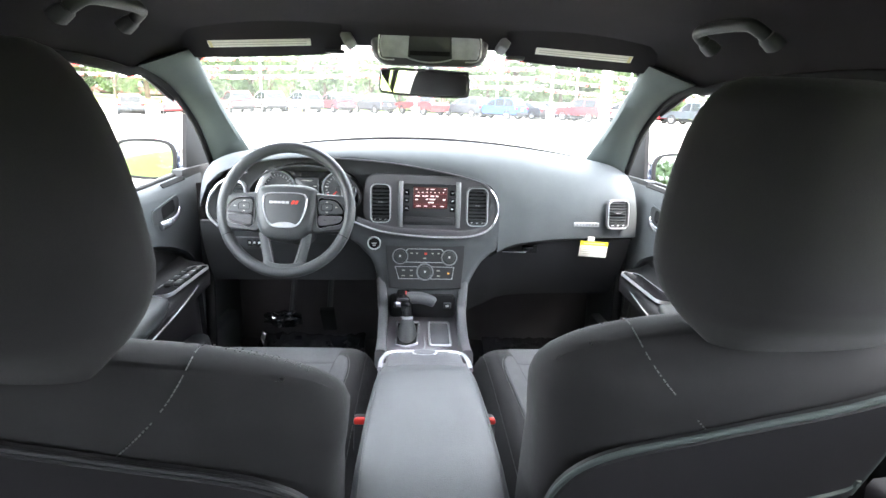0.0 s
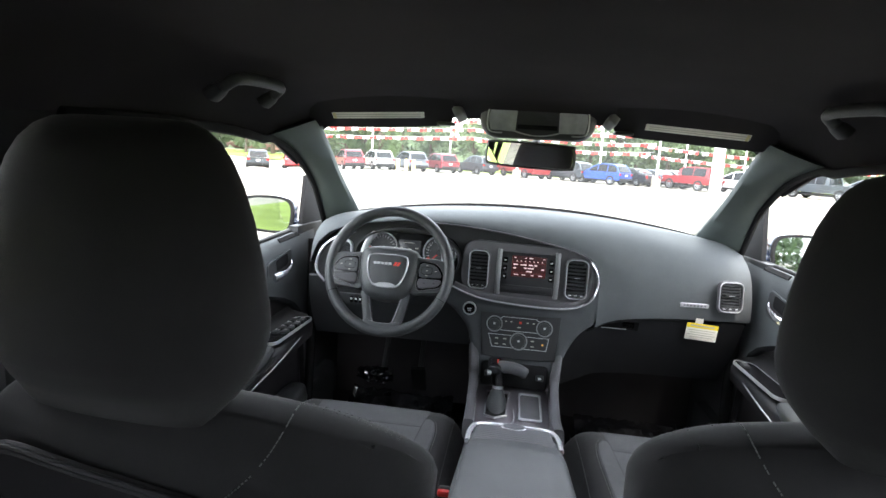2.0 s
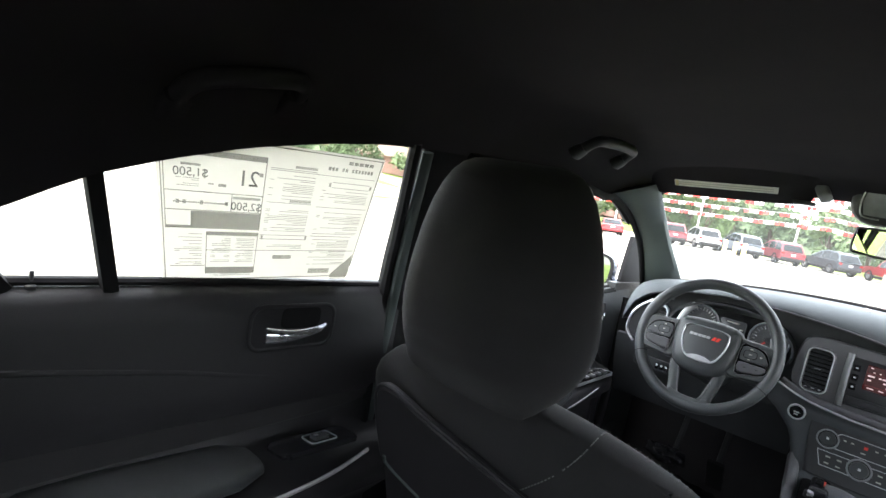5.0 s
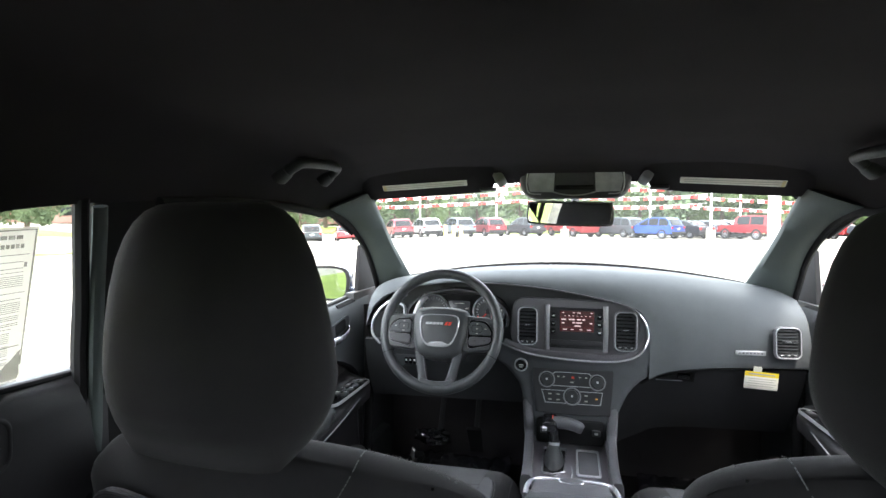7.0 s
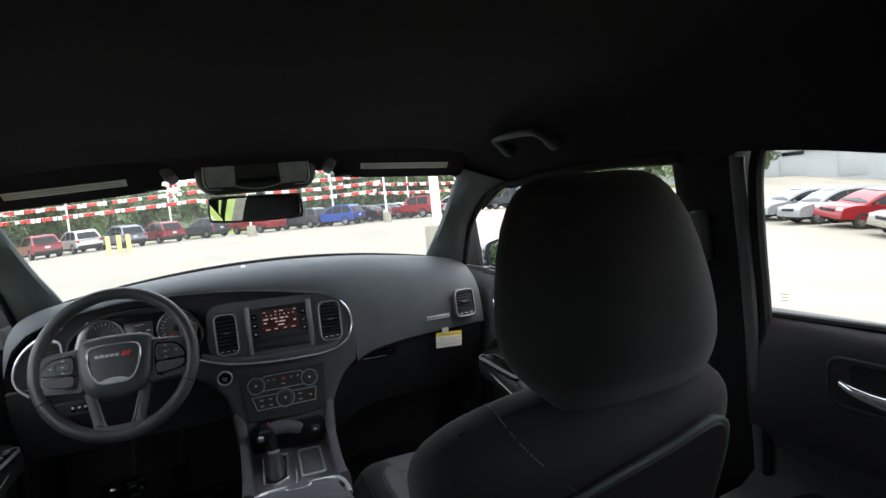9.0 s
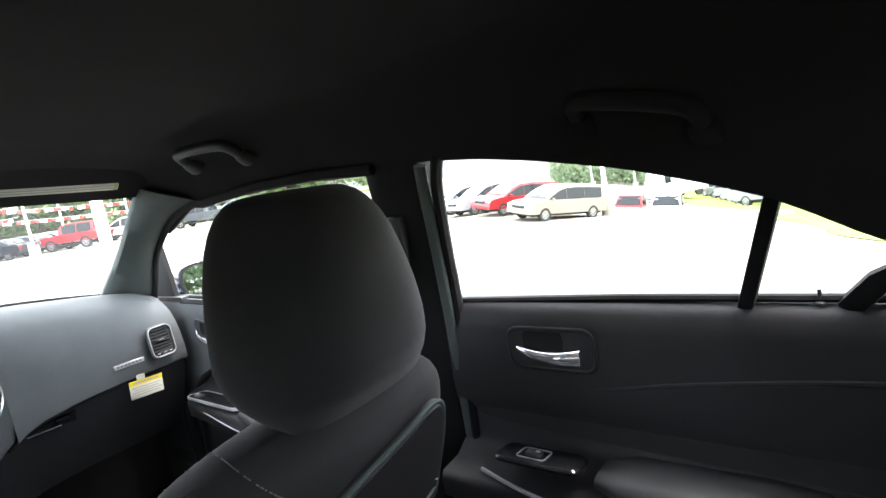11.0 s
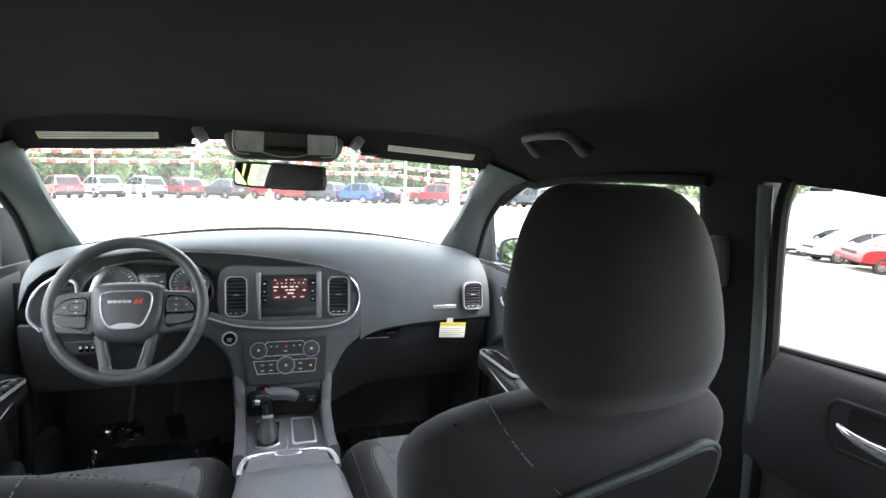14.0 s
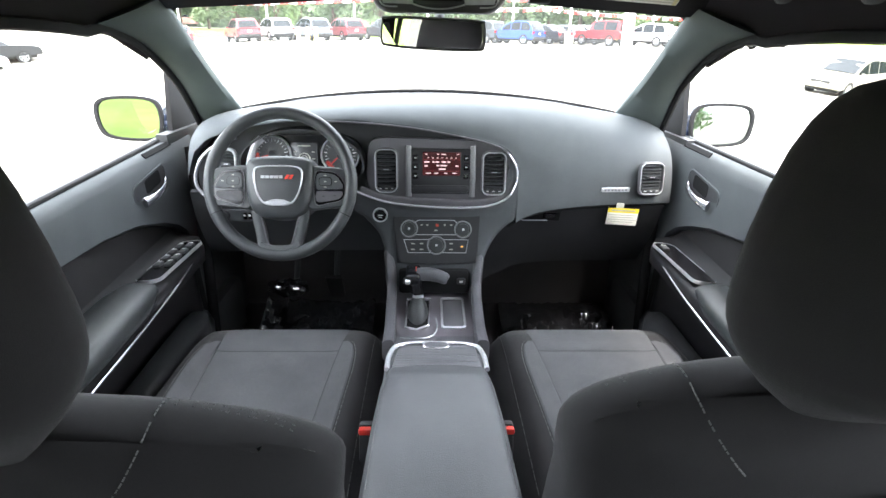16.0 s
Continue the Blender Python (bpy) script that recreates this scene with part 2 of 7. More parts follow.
def loft(bm, rings, ring_closed=True, cap=True, closed=False):
    vs = [[bm.verts.new(p) for p in ring] for ring in rings]
    n = len(vs[0])
    for i in range(len(vs) if closed else len(vs) - 1):
        a, b = vs[i], vs[(i + 1) % len(vs)]
        for j in range(n if ring_closed else n - 1):
            k = (j + 1) % n
            bm.faces.new((a[j], a[k], b[k], b[j]))
    if cap and not closed:
        bm.faces.new(vs[0])
        bm.faces.new(vs[-1])
    return vs


def sweep(bm, pts, rx, ry=None, n=10, up=(0, 0, 1), closed=False, power=2.0, taper=None):
    """A bar with a rounded section along a line. rx: half width across, ry: half height along up."""
    pts = [Vector(p) for p in pts]
    ry = rx if ry is None else ry
    rings = []
    m = len(pts)
    for i, p in enumerate(pts):
        d = (pts[(i + 1) % m] - pts[i - 1]) if closed else (pts[min(i + 1, m - 1)] - pts[max(i - 1, 0)])
        d.normalize()
        u = Vector(up) if not callable(up) else up(p)
        s = d.cross(u)
        if s.length < 1e-5:
            s = d.orthogonal()
        s.normalize()
        u = s.cross(d).normalized()
        k = 1.0 if taper is None else taper(i / max(1, m - 1))
        ring = []
        for j in range(n):
            a = 2 * math.pi * j / n
            c, q = math.cos(a), math.sin(a)
            ring.append(p + s * (rx * k * math.copysign(abs(c) ** (2 / power), c)) + u * (ry * k * math.copysign(abs(q) ** (2 / power), q)))
        rings.append(ring)
    loft(bm, rings, cap=not closed, closed=closed)


def rbox(bm, m, w, h, d, r=0.004, seg=2):
    """A box with rounded edges, centred in the frame m: w along x, h along y, d along z."""
    q = bmesh.new()
    bmesh.ops.create_cube(q, size=1)
    bmesh.ops.scale(q, vec=(w, h, d), verts=q.verts)
    if r:
        bmesh.ops.bevel(q, geom=q.edges[:], offset=min(r, 0.49 * min(w, h, d)), segments=seg, affect='EDGES', profile=0.5)
    bmesh.ops.transform(q, matrix=m, verts=q.verts)
    join(bm, q)


def join(bm, q):
    me = bpy.data.meshes.new("tmp")
    q.to_mesh(me)
    q.free()
    bm.from_mesh(me)
    bpy.data.meshes.remove(me)


def plate(bm, outline, d, m, edge=0.001, z0=0.0):
    """A plate of the outline's shape, d thick out of the frame's plane, with a small chamfer round its front."""
    cx = sum(p[0] for p in outline) / len(outline)
    cy = sum(p[1] for p in outline) / len(outline)
    w = max(abs(p[0] - cx) for p in outline)
    h = max(abs(p[1] - cy) for p in outline)
    def ring(z, e):
        return [m @ Vector((cx + (x - cx) * (1 - e / w), cy + (y - cy) * (1 - e / h), z)) for x, y in outline]
    loft(bm, [ring(z0, 0), ring(z0 + d - edge, 0), ring(z0 + d, edge)])


def ring_plate(bm, outer, inner, d, m, edge=0.0012, z0=0.0):
    """A frame between two outlines with the same number of points, rounded towards the front."""
    a = [[m @ Vector((x, y, z0)) for x, y in outer], [m @ Vector((x, y, z0 + d - edge)) for x, y in outer]]
    mid = []
    for (x, y), (p, q) in zip(outer, inner):
        mid.append((x, y, p, q))
    f = 0.25
    a.append([m @ Vector((x + (p - x) * f, y + (q - y) * f, z0 + d)) for x, y, p, q in mid])
    a.append([m @ Vector((p + (x - p) * f, q + (y - q) * f, z0 + d)) for x, y, p, q in mid])
    a.append([m @ Vector((x, y, z0 + d - edge)) for x, y in inner])
    a.append([m @ Vector((x, y, z0)) for x, y in inner])
    loft(bm, a, closed=True, cap=False)


def disc(bm, m, r, d, n=28, edge=0.0015, z0=0.0, r2=None):
    r2 = r if r2 is None else r2
    rings = []
    for z, q in ((z0, r), (z0 + d - edge, r2), (z0 + d, r2 - edge)):
        rings.append([m @ Vector((q * math.cos(2 * math.pi * i / n), q * math.sin(2 * math.pi * i / n), z)) for i in range(n)])
    loft(bm, rings)


def circle(r, n=32, cx=0.0, cy=0.0):
    return [(cx + r * math.cos(2 * math.pi * i / n), cy + r * math.sin(2 * math.pi * i / n)) for i in range(n)]


def shell(bm, fn, nu, nv, thick):
    """A curved sheet fn(u, v), u and v from 0 to 1, with thickness along its normal."""
    grid = [[Vector(fn(i / nu, j / nv)) for j in range(nv + 1)] for i in range(nu + 1)]
    def normal(i, j):
        a = grid[min(i + 1, nu)][j] - grid[max(i - 1, 0)][j]
        b = grid[i][min(j + 1, nv)] - grid[i][max(j - 1, 0)]
        return a.cross(b).normalized()
    f = [[bm.verts.new(grid[i][j]) for j in range(nv + 1)] for i in range(nu + 1)]
    b = [[bm.verts.new(grid[i][j] + normal(i, j) * thick) for j in range(nv + 1)] for i in range(nu + 1)]
    for i in range(nu):
        for j in range(nv):
            bm.faces.new((f[i][j], f[i + 1][j], f[i + 1][j + 1], f[i][j + 1]))
            bm.faces.new((b[i][j], b[i][j + 1], b[i + 1][j + 1], b[i + 1][j]))
    for i in range(nu):
        bm.faces.new((f[i][0], b[i][0], b[i + 1][0], f[i + 1][0]))
        bm.faces.new((f[i][nv], f[i + 1][nv], b[i + 1][nv], b[i][nv]))
    for j in range(nv):
        bm.faces.new((f[0][j], f[0][j + 1], b[0][j + 1], b[0][j]))
        bm.faces.new((f[nu][j], b[nu][j], b[nu][j + 1], f[nu][j + 1]))


def lump(bm, rings, n=28, power=2.6):
    """A stuffed form: rings of (centre, half width, half depth, width axis, depth axis)."""
    out = []
    for c, w, d, ax, ay in rings:
        ring = []
        for j in range(n):
            a = 2 * math.pi * j / n
            co, si = math.cos(a), math.sin(a)
            ring.append(Vector(c) + Vector(ax) * (w * math.copysign(abs(co) ** (2 / power), co)) + Vector(ay) * (d * math.copysign(abs(si) ** (2 / power), si)))
        out.append(ring)
    loft(bm, out)


def stitches(bm, pts, step=0.008, length=0.005, r=0.0007):
    """A seam of short threads along a line."""
    pts = [Vector(p) for p in pts]
    acc = 0.0
    for a, b in zip(pts, pts[1:]):
        d = (b - a).length
        if d < 1e-6:
            continue
        t = -acc
        while t < d:
            if t >= 0:
                p = a + (b - a) * (t / d)
                q = a + (b - a) * (min(t + length, d) / d)
                if (q - p).length > length * 0.4:
                    sweep(bm, [p, q], r, n=4)
            t += step
        acc = (d + acc) % step if d + acc > step else d + acc

# ---- the car's shell ----
ROOF = [(-0.78, 1.335), (-0.5, 1.375), (-0.2, 1.405), (0.2, 1.42), (0.7, 1.425), (1.1, 1.415), (1.3, 1.402), (1.42, 1.362)]
WINTOP = [(-1.0, 1.0), (-0.30, 1.02), (-0.20, 1.052), (-0.12, 1.094), (-0.057, 1.132), (0.017, 1.161), (0.118, 1.194), (0.241, 1.223), (0.339, 1.241), (0.43, 1.252),
          (0.55, 1.262), (0.75, 1.275), (1.0, 1.277), (1.15, 1.270), (1.28, 1.252), (1.42, 1.200)]
BELT = 1.0


def front_belt(sg, y):
    """Height of the front doors' belt line: it rises towards the front, more so on the driver's side."""
    return interp(y, ((0.5, 0.925), (1.0, 0.955), (1.7, 0.992))) if sg < 0 else interp(y, ((0.5, 0.975), (1.0, 0.985), (1.7, 1.0)))



def headliner_point(u, v):
    y = -0.78 + 2.20 * v
    zc = interp(y, ROOF)
    s = abs(2 * u - 1)
    sg = 1 if u > 0.5 else -1
    if s < 0.80:
        q = s / 0.80
        return (sg * q * 0.56, y, zc - 0.035 * q ** 3)
    q = (s - 0.80) / 0.20
    z0, z1 = zc - 0.035, interp(y, WINTOP)
    return (sg * (0.56 + 0.115 * q ** 0.75), y, z0 + (z1 - z0) * q ** 1.25)


bm = bmesh.new()
shell(bm, headliner_point, 60, 60, 0.03)
tagged(part("ceiling", bm, LINER), "black cloth headliner under the car's roof", "ceiling", kind="structure")

# painted roof skin and rear deck close the body outside
bm = bmesh.new()
shell(bm, lambda u, v: (1.32 * (u - 0.5), -0.86 + 2.30 * v, interp(-0.86 + 2.30 * v, ROOF) + 0.045 - 0.10 * abs(2 * u - 1) ** 3), 24, 24, 0.006)
tagged(part("roof", bm, NAVY), "dark blue painted roof of the car", "roof", kind="structure")
bm = bmesh.new()
shell(bm, lambda u, v: ((-0.74 + 1.48 * u) * (1 - 0.05 * v), -1.40 - 0.52 * v, 0.955 - 0.03 * v - 0.03 * (2 * u - 1) ** 2), 16, 8, 0.006)
tagged(part("rear_deck", bm, NAVY), "dark blue painted boot lid of the car", "car body", kind="structure")

# floor pan and side sills
bm = bmesh.new()
rbox(bm, pose(0, 0.5, 0.22), 1.6, 3.3, 0.06, 0.01)
rbox(bm, pose(0, 2.10, 0.50, 30), 1.5, 0.04, 0.75, 0.01)
tagged(part("floor", bm, CARPET), "black carpeted floor of the car", "floor", kind="structure")
bm = bmesh.new()
sweep(bm, spline([(0.03, 2.1, 0.45), (0.03, 1.5, 0.36), (0.03, 0.6, 0.34), (0.03, -0.8, 0.33)]), 0.11, 0.10, n=16)
tagged(part("transmission_tunnel", bm, CARPET), "carpeted transmission tunnel between the footwells", "tunnel", kind="structure")

# firewall and kick panels close the footwells
bm = bmesh.new()
shell(bm, lambda u, v: (-0.80 + 1.6 * u, 2.06, 0.2 + 0.73 * v), 4, 4, 0.03)
tagged(part("wall_front", bm, CARPET), "black firewall behind the dashboard", "wall", kind="structure")
for sg, sd in ((-1, "left"), (1, "right")):
    bm = bmesh.new()
    shell(bm, lambda u, v: (sg * 0.725, 1.56 + 0.52 * u, 0.2 + 0.80 * v), 6, 4, 0.03 * sg)
    tagged(part("kick_panel_" + sd, bm, PLASTIC), "black kick panel beside the footwell", "trim", kind="structure")

# rear end: parcel shelf and bulkhead behind the camera
bm = bmesh.new()
shell(bm, lambda u, v: (-0.72 + 1.44 * u, -1.02 - 0.35 * v, 0.93 - 0.02 * v), 12, 6, 0.03)
tagged(part("parcel_shelf", bm, CARPET), "black carpeted shelf behind the rear seat", "shelf", kind="structure")
bm = bmesh.new()
shell(bm, lambda u, v: ((-0.66 + 1.32 * u) * (1 - 0.12 * v), -1.42 + 0.64 * v, 0.96 + 0.375 * v), 12, 8, 0.006)
rw = tagged(part("window_rear", bm, REARGLASS), "sloping rear window glass", "window", kind="structure")
rw.visible_shadow = False

# windscreen
bm = bmesh.new()


def screen_point(u, v):
    s = 2 * u - 1
    w = 0.70 - 0.10 * v
    return (s * w + 0.01, 1.98 - 0.55 * v - 0.10 * s * s, 1.015 + 0.345 * v - 0.02 * s * s)


shell(bm, screen_point, 24, 12, 0.005)
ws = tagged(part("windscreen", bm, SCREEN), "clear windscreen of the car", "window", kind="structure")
ws.visible_shadow = False
bm = bmesh.new()
m = Matrix.Identity(4)
for k in range(9):
    a, b = Vector(screen_point(0.13 + 0.016 * k, 0.93)), Vector(screen_point(0.13 + 0.016 * k, 0.99))
    sweep(bm, [a + V(0, -0.004, 0), b + V(0, -0.004, 0)], 0.0011, n=4)
tagged(part("screen_label", bm, FADED, ws), "printed dotted band at the top of the glass")

for sg, sd in ((-1, "left"), (1, "right")):
    # A pillar: a padded cover from the roof's corner down to the dashboard
    inner = spline([(0.592, 1.36, 1.335), (0.588, 1.46, 1.255), (0.582, 1.57, 1.165), (0.572, 1.68, 1.085), (0.575, 1.80, 1.02)], 6)
    back_ = 0.0 if sg < 0 else 0.05
    outer = spline([(0.660, 1.21, 1.277), (0.660, 1.37, 1.240), (0.667, 1.535 - 0.3 * back_, 1.158), (0.679, 1.655 - 0.8 * back_, 1.066), (0.690, 1.74 - back_, 0.985)], 6)
    bm = bmesh.new()
    rings = []
    for a, b in zip(inner, outer):
        mid = (a + b) / 2
        bulge = V(-0.5, -0.75, -0.1).normalized() * 0.018
        back = V(0.35, 0.9, 0.35).normalized() * 0.05
        ring = [a, a + (b - a) * 0.12 + bulge * 0.75, mid + bulge * 1.25, a + (b - a) * 0.86 + bulge * 0.8, b, b + back * 0.7, mid + back, a + back * 0.5]
        rings.append([V(sg * p.x, p.y, p.z) for p in ring])
    loft(bm, rings)
    ap = tagged(part("pillar_a_" + sd, bm, PILLAR), "grey padded windscreen pillar cover", "pillar", kind="structure")
    # upper joint line and the black door seal along the pillar
    bm = bmesh.new()
    line = [V(sg * (p.x + 0.006), p.y + 0.004, p.z - 0.004) for p in outer]
    roofline = [V(sg * 0.668, y, interp(y, WINTOP) - 0.004) for y in np.linspace(0.56, 1.18, 10)]
    sweep(bm, roofline + line[1:], 0.009, 0.011, n=8)
    part("door_seal", bm, RUBBER, ap, "black rubber door seal")
    # B pillar
    bm = bmesh.new()
    pl = spline([(sg * 0.700, 0.545, 1.285), (sg * 0.712, 0.550, 1.24), (sg * 0.730, 0.560, 1.12), (sg * 0.742, 0.565, 0.98), (sg * 0.742, 0.575, 0.7), (sg * 0.742, 0.58, 0.25)], 5)
    pl = [p + V(0, -0.026 if sg < 0 else -0.008, 0) for p in pl]
    sweep(bm, pl, 0.072, 0.026, n=14, up=(sg, 0, 0), power=3.5)
    bp = tagged(part("pillar_b_" + sd, bm, RUBBER), "black pillar trim between the doors", "pillar", kind="structure")
    bm = bmesh.new()
    edge = spline([(sg * 0.672, 0.474, 1.248), (sg * 0.680, 0.481, 1.21), (sg * 0.702, 0.496, 1.10), (sg * 0.716, 0.506, 0.99), (sg * 0.722, 0.510, 0.90), (sg * 0.728, 0.514, 0.70)], 5)
    edge = [p + V(0, -0.030 if sg < 0 else -0.022, 0) for p in edge]
    sweep(bm, edge, 0.012, 0.0085, n=10, up=(sg, 0, 0))
    part("pillar_edge_trim", bm, PILLAR, bp, "pale grey edge of the pillar trim")
    bm = bmesh.new()
    edge = spline([(sg * 0.676, 0.446 if sg < 0 else 0.434, 1.258), (sg * 0.688, 0.456, 1.21), (sg * 0.712, 0.478, 1.10), (sg * 0.728, 0.490, 0.98), (sg * 0.728, 0.50, 0.7)], 5)
    edge = [p + V(0, -0.030 if sg < 0 else -0.020, 0) for p in edge]
    sweep(bm, edge, 0.010, 0.011, n=8, up=(sg, 0, 0))
    part("door_seal", bm, RUBBER, bp, "black rubber door seal")
    # rear quarter panel and C pillar close the body behind the rear door
    bm = bmesh.new()
    def quarter(u, v, sg=sg):
        y = -1.05 + 0.86 * u
        zt = interp(y, WINTOP) if y > -0.30 else interp(y, ROOF) - 0.10
        return (sg * (0.70 - 0.06 * v), y - 0.05 * v, 0.40 + (zt - 0.38) * v)
    shell(bm, quarter, 14, 10, -0.03 * sg)
    tagged(part("wall_" + sd, bm, PLASTIC), "black rear quarter trim panel", "trim", kind="structure")
    bm = bmesh.new()
    rbox(bm, pose(sg * 0.735, 0.6, 0.32), 0.10, 2.6, 0.24, 0.03)
    tagged(part("sill_" + sd, bm, PLASTIC), "black door sill", "sill", kind="structure")

    # window panes
    bm = bmesh.new()
    def front_pane(u, v, sg=sg):
        y = 0.58 + 1.06 * u
        zt = interp(y, WINTOP) + 0.01 if y < 1.25 else 1.262 - 0.95 * (y - 1.25)
        zt = max(zt, BELT + 0.01)
        zl = front_belt(sg, y) - 0.03
        return (sg * (0.765 - 0.085 * v * (zt - BELT) / 0.28), y, zl + (zt - zl) * v)
    shell(bm, front_pane, 20, 8, 0.004)
    w1 = tagged(part("window_front_" + sd, bm, GLASS), "clear front door window", "window", kind="structure")
    w1.visible_shadow = False
    bm = bmesh.new()
    def rear_pane(u, v, sg=sg):
        y = -0.20 + 0.70 * u
        zt = interp(y, WINTOP) + 0.012
        return (sg * (0.765 - 0.085 * v * (zt - BELT) / 0.28), y, BELT - 0.03 + (zt - BELT + 0.03) * v)
    shell(bm, rear_pane, 16, 8, 0.004)
    w2 = tagged(part("window_rear_" + sd, bm, GLASS), "clear rear door window", "window", kind="structure")
    w2.visible_shadow = False
    # upright divider between the glass and the fixed quarter pane, and the slanting rear edge
    bm = bmesh.new()
    sweep(bm, [(sg * 0.742, 0.006, BELT - 0.02), (sg * 0.692, -0.054, 1.16)], 0.010, 0.008, n=8, up=(sg, 0, 0), power=4)
    part("divider_bar", bm, RUBBER, w2, "black divider bar")
    bm = bmesh.new()
    sweep(bm, [(sg * 0.742, -0.105, BELT - 0.01), (sg * 0.73, -0.135, 1.025), (sg * 0.715, -0.215, 1.07)], 0.014, 0.010, n=8, up=(sg, 0, 0), power=4)
    part("glass_edge", bm, RUBBER, w2, "black rubber edge of the fixed pane")
    bm = bmesh.new()
    sweep(bm, [(sg * 0.742, -0.20, BELT + 0.002), (sg * 0.745, 0.15, BELT + 0.001), (sg * 0.742, 0.50, BELT - 0.006)], 0.008, 0.006, n=8)
    part("belt_seal", bm, RUBBER, w2, "black belt seal along the glass")
    bm = bmesh.new()
    for yy, ww in ((0.458, 0.016), (-0.085, 0.014)):
        for k in range(3):
            rbox(bm, side_at(sg * 0.758, yy, BELT + 0.016 + 0.005 * k, sg), ww * (1 - 0.25 * (k == 1)), 0.0011, 0.0006, 0)
    part("glass_marking", bm, MARKINK, w2, "small printed marking on the glass")
    bm = bmesh.new()
    sweep(bm, [(sg * 0.753, y, front_belt(sg, y) - 0.002) for y in (0.56, 0.8, 1.0, 1.25, 1.5, 1.64)], 0.008, 0.006, n=8)
    part("belt_seal", bm, RUBBER, w1, "black belt seal along the glass")
    # black sail panel in the window's front corner
    bm = bmesh.new()
    loft(bm, [[V(sg * x, y, z) for y, z in ((1.628, 0.975), (1.640, 1.06), (1.662, 1.165), (1.70, 1.165), (1.79, 1.10), (1.87, 1.01), (1.90, 0.96))] for x in (0.738, 0.752)])
    part("sail_panel", bm, RUBBER, w1, "black triangular corner panel")

# ---- dashboard ----
CX = 0.027
dash = thing("dashboard", "dark grey soft plastic dashboard with a silver-edged recess", "dashboard", at=(0, 1.6, 0.6))
dash.location = (0, 0, 0)


def crown(x):
    return 1.100 - 0.15 * x * x


LIP = [(-0.66, 0.90), (-0.63, 0.965), (-0.58, 1.008), (-0.50, 1.038), (-0.37, 1.056), (-0.20, 1.060), (-0.06, 1.049), (0.08, 1.026), (0.15, 1.009), (0.19, 0.994), (0.212, 0.976), (0.226, 0.950), (0.2335, 0.92), (0.2365, 0.895), (0.2375, 0.845), (0.2385, 0.785)]
FACE = [(-0.66, 1.51), (-0.62, 1.475), (-0.55, 1.455), (-0.40, 1.448), (0.05, 1.448), (0.15, 1.455), (0.236, 1.470), (0.30, 1.487), (0.40, 1.508), (0.50, 1.522), (0.69, 1.530)]
JOINT = [(0.19, 0.765), (0.215, 0.775), (0.2385, 0.785), (0.26, 0.797), (0.30, 0.808), (0.36, 0.814), (0.43, 0.818), (0.69, 0.823)]
DROP = [(0.15, 0.086), (0.19, 0.097), (0.212, 0.106), (0.226, 0.113), (0.2385, 0.119), (0.26, 0.129), (0.30, 0.143), (0.34, 0.152), (0.38, 0.158), (0.42, 0.16)]


def pad_profile(x):
    """The section of the upper pad at x, from the glass over the crown down to the recess or to the glove box joint."""
    zt = crown(x)
    side = max(0.0, abs(x - 0.01) - 0.60) / 0.10
    zt -= 0.03 * side * side
    yf = interp(x, FACE)
    ze = interp(x, LIP) if x < 0.2385 else interp(x, JOINT)
    drop = min(0.16, zt - ze) if x < 0.145 else min(zt - ze, interp(x, DROP))
    far = zt - drop
    return [(x, y, z) for y, z in ((1.95, zt - 0.055), (1.84, zt - 0.018), (1.74, zt), (1.66, zt + 0.002), (yf + 0.105, zt - 0.05 * drop), (yf + 0.052, zt - 0.24 * drop), (yf + 0.022, zt - 0.50 * drop), (yf + 0.007, zt - 0.78 * drop), (yf + 0.001, far * 0.98 + ze * 0.02 - 0.02 * drop), (yf, (far + ze) / 2), (yf + 0.0015, ze + 0.004), (yf + 0.006, ze), (yf + 0.02, ze - 0.003), (yf + 0.07, ze - 0.004))]


bm = bmesh.new()
xs = list(np.linspace(-0.66, 0.14, 44)) + list(np.linspace(0.15, 0.21, 10)) + [0.216, 0.221, 0.226, 0.230, 0.2335, 0.2355, 0.2365, 0.237, 0.2375, 0.238, 0.2385, 0.2395] + list(np.linspace(0.25, 0.45, 16)) + list(np.linspace(0.47, 0.69, 12))
rings = []
for x in xs:
    rings.append(spline([V(*p) for p in pad_profile(x)], 3))
loft(bm, rings, ring_closed=False, cap=False)
part("upper_pad", bm, DASH, dash, sharp=60)
# sensor bead and defroster slot on top of the pad
bm = bmesh.new()
disc(bm, pose(-0.055, 1.625, crown(0.055) + 0.0), 0.008, 0.006, n=16, r2=0.006)
part("light_sensor", bm, SATIN, dash, "small pale light sensor bead")
bm = bmesh.new()
sweep(bm, spline([(x, 1.80, crown(x) - 0.004) for x in np.linspace(-0.5, 0.5, 9)], 3), 0.012, 0.004, n=6)
part("defroster_slot", bm, GLOSS, dash)
# rubber edge where the pad meets the glass
bm = bmesh.new()
sweep(bm, spline([(x, 1.832 - 0.16 * x * x, crown(x) + 0.0025 - 0.012 * x * x) for x in np.linspace(-0.60, 0.62, 13)], 3), 0.005, 0.0055, n=8)
part("glass_seal", bm, RUBBER, dash, "black rubber seal along the windscreen's foot")
# recessed face behind the wheel and round the radio
bm = bmesh.new()
shell(bm, lambda u, v: (-0.64 + 0.88 * u, 1.515 + 0.012 * math.cos(3 * u), 0.79 + (interp(-0.64 + 0.88 * u, LIP) - 0.79) * v), 40, 8, -0.012)
part("recess_face", bm, PLASTIC, dash)
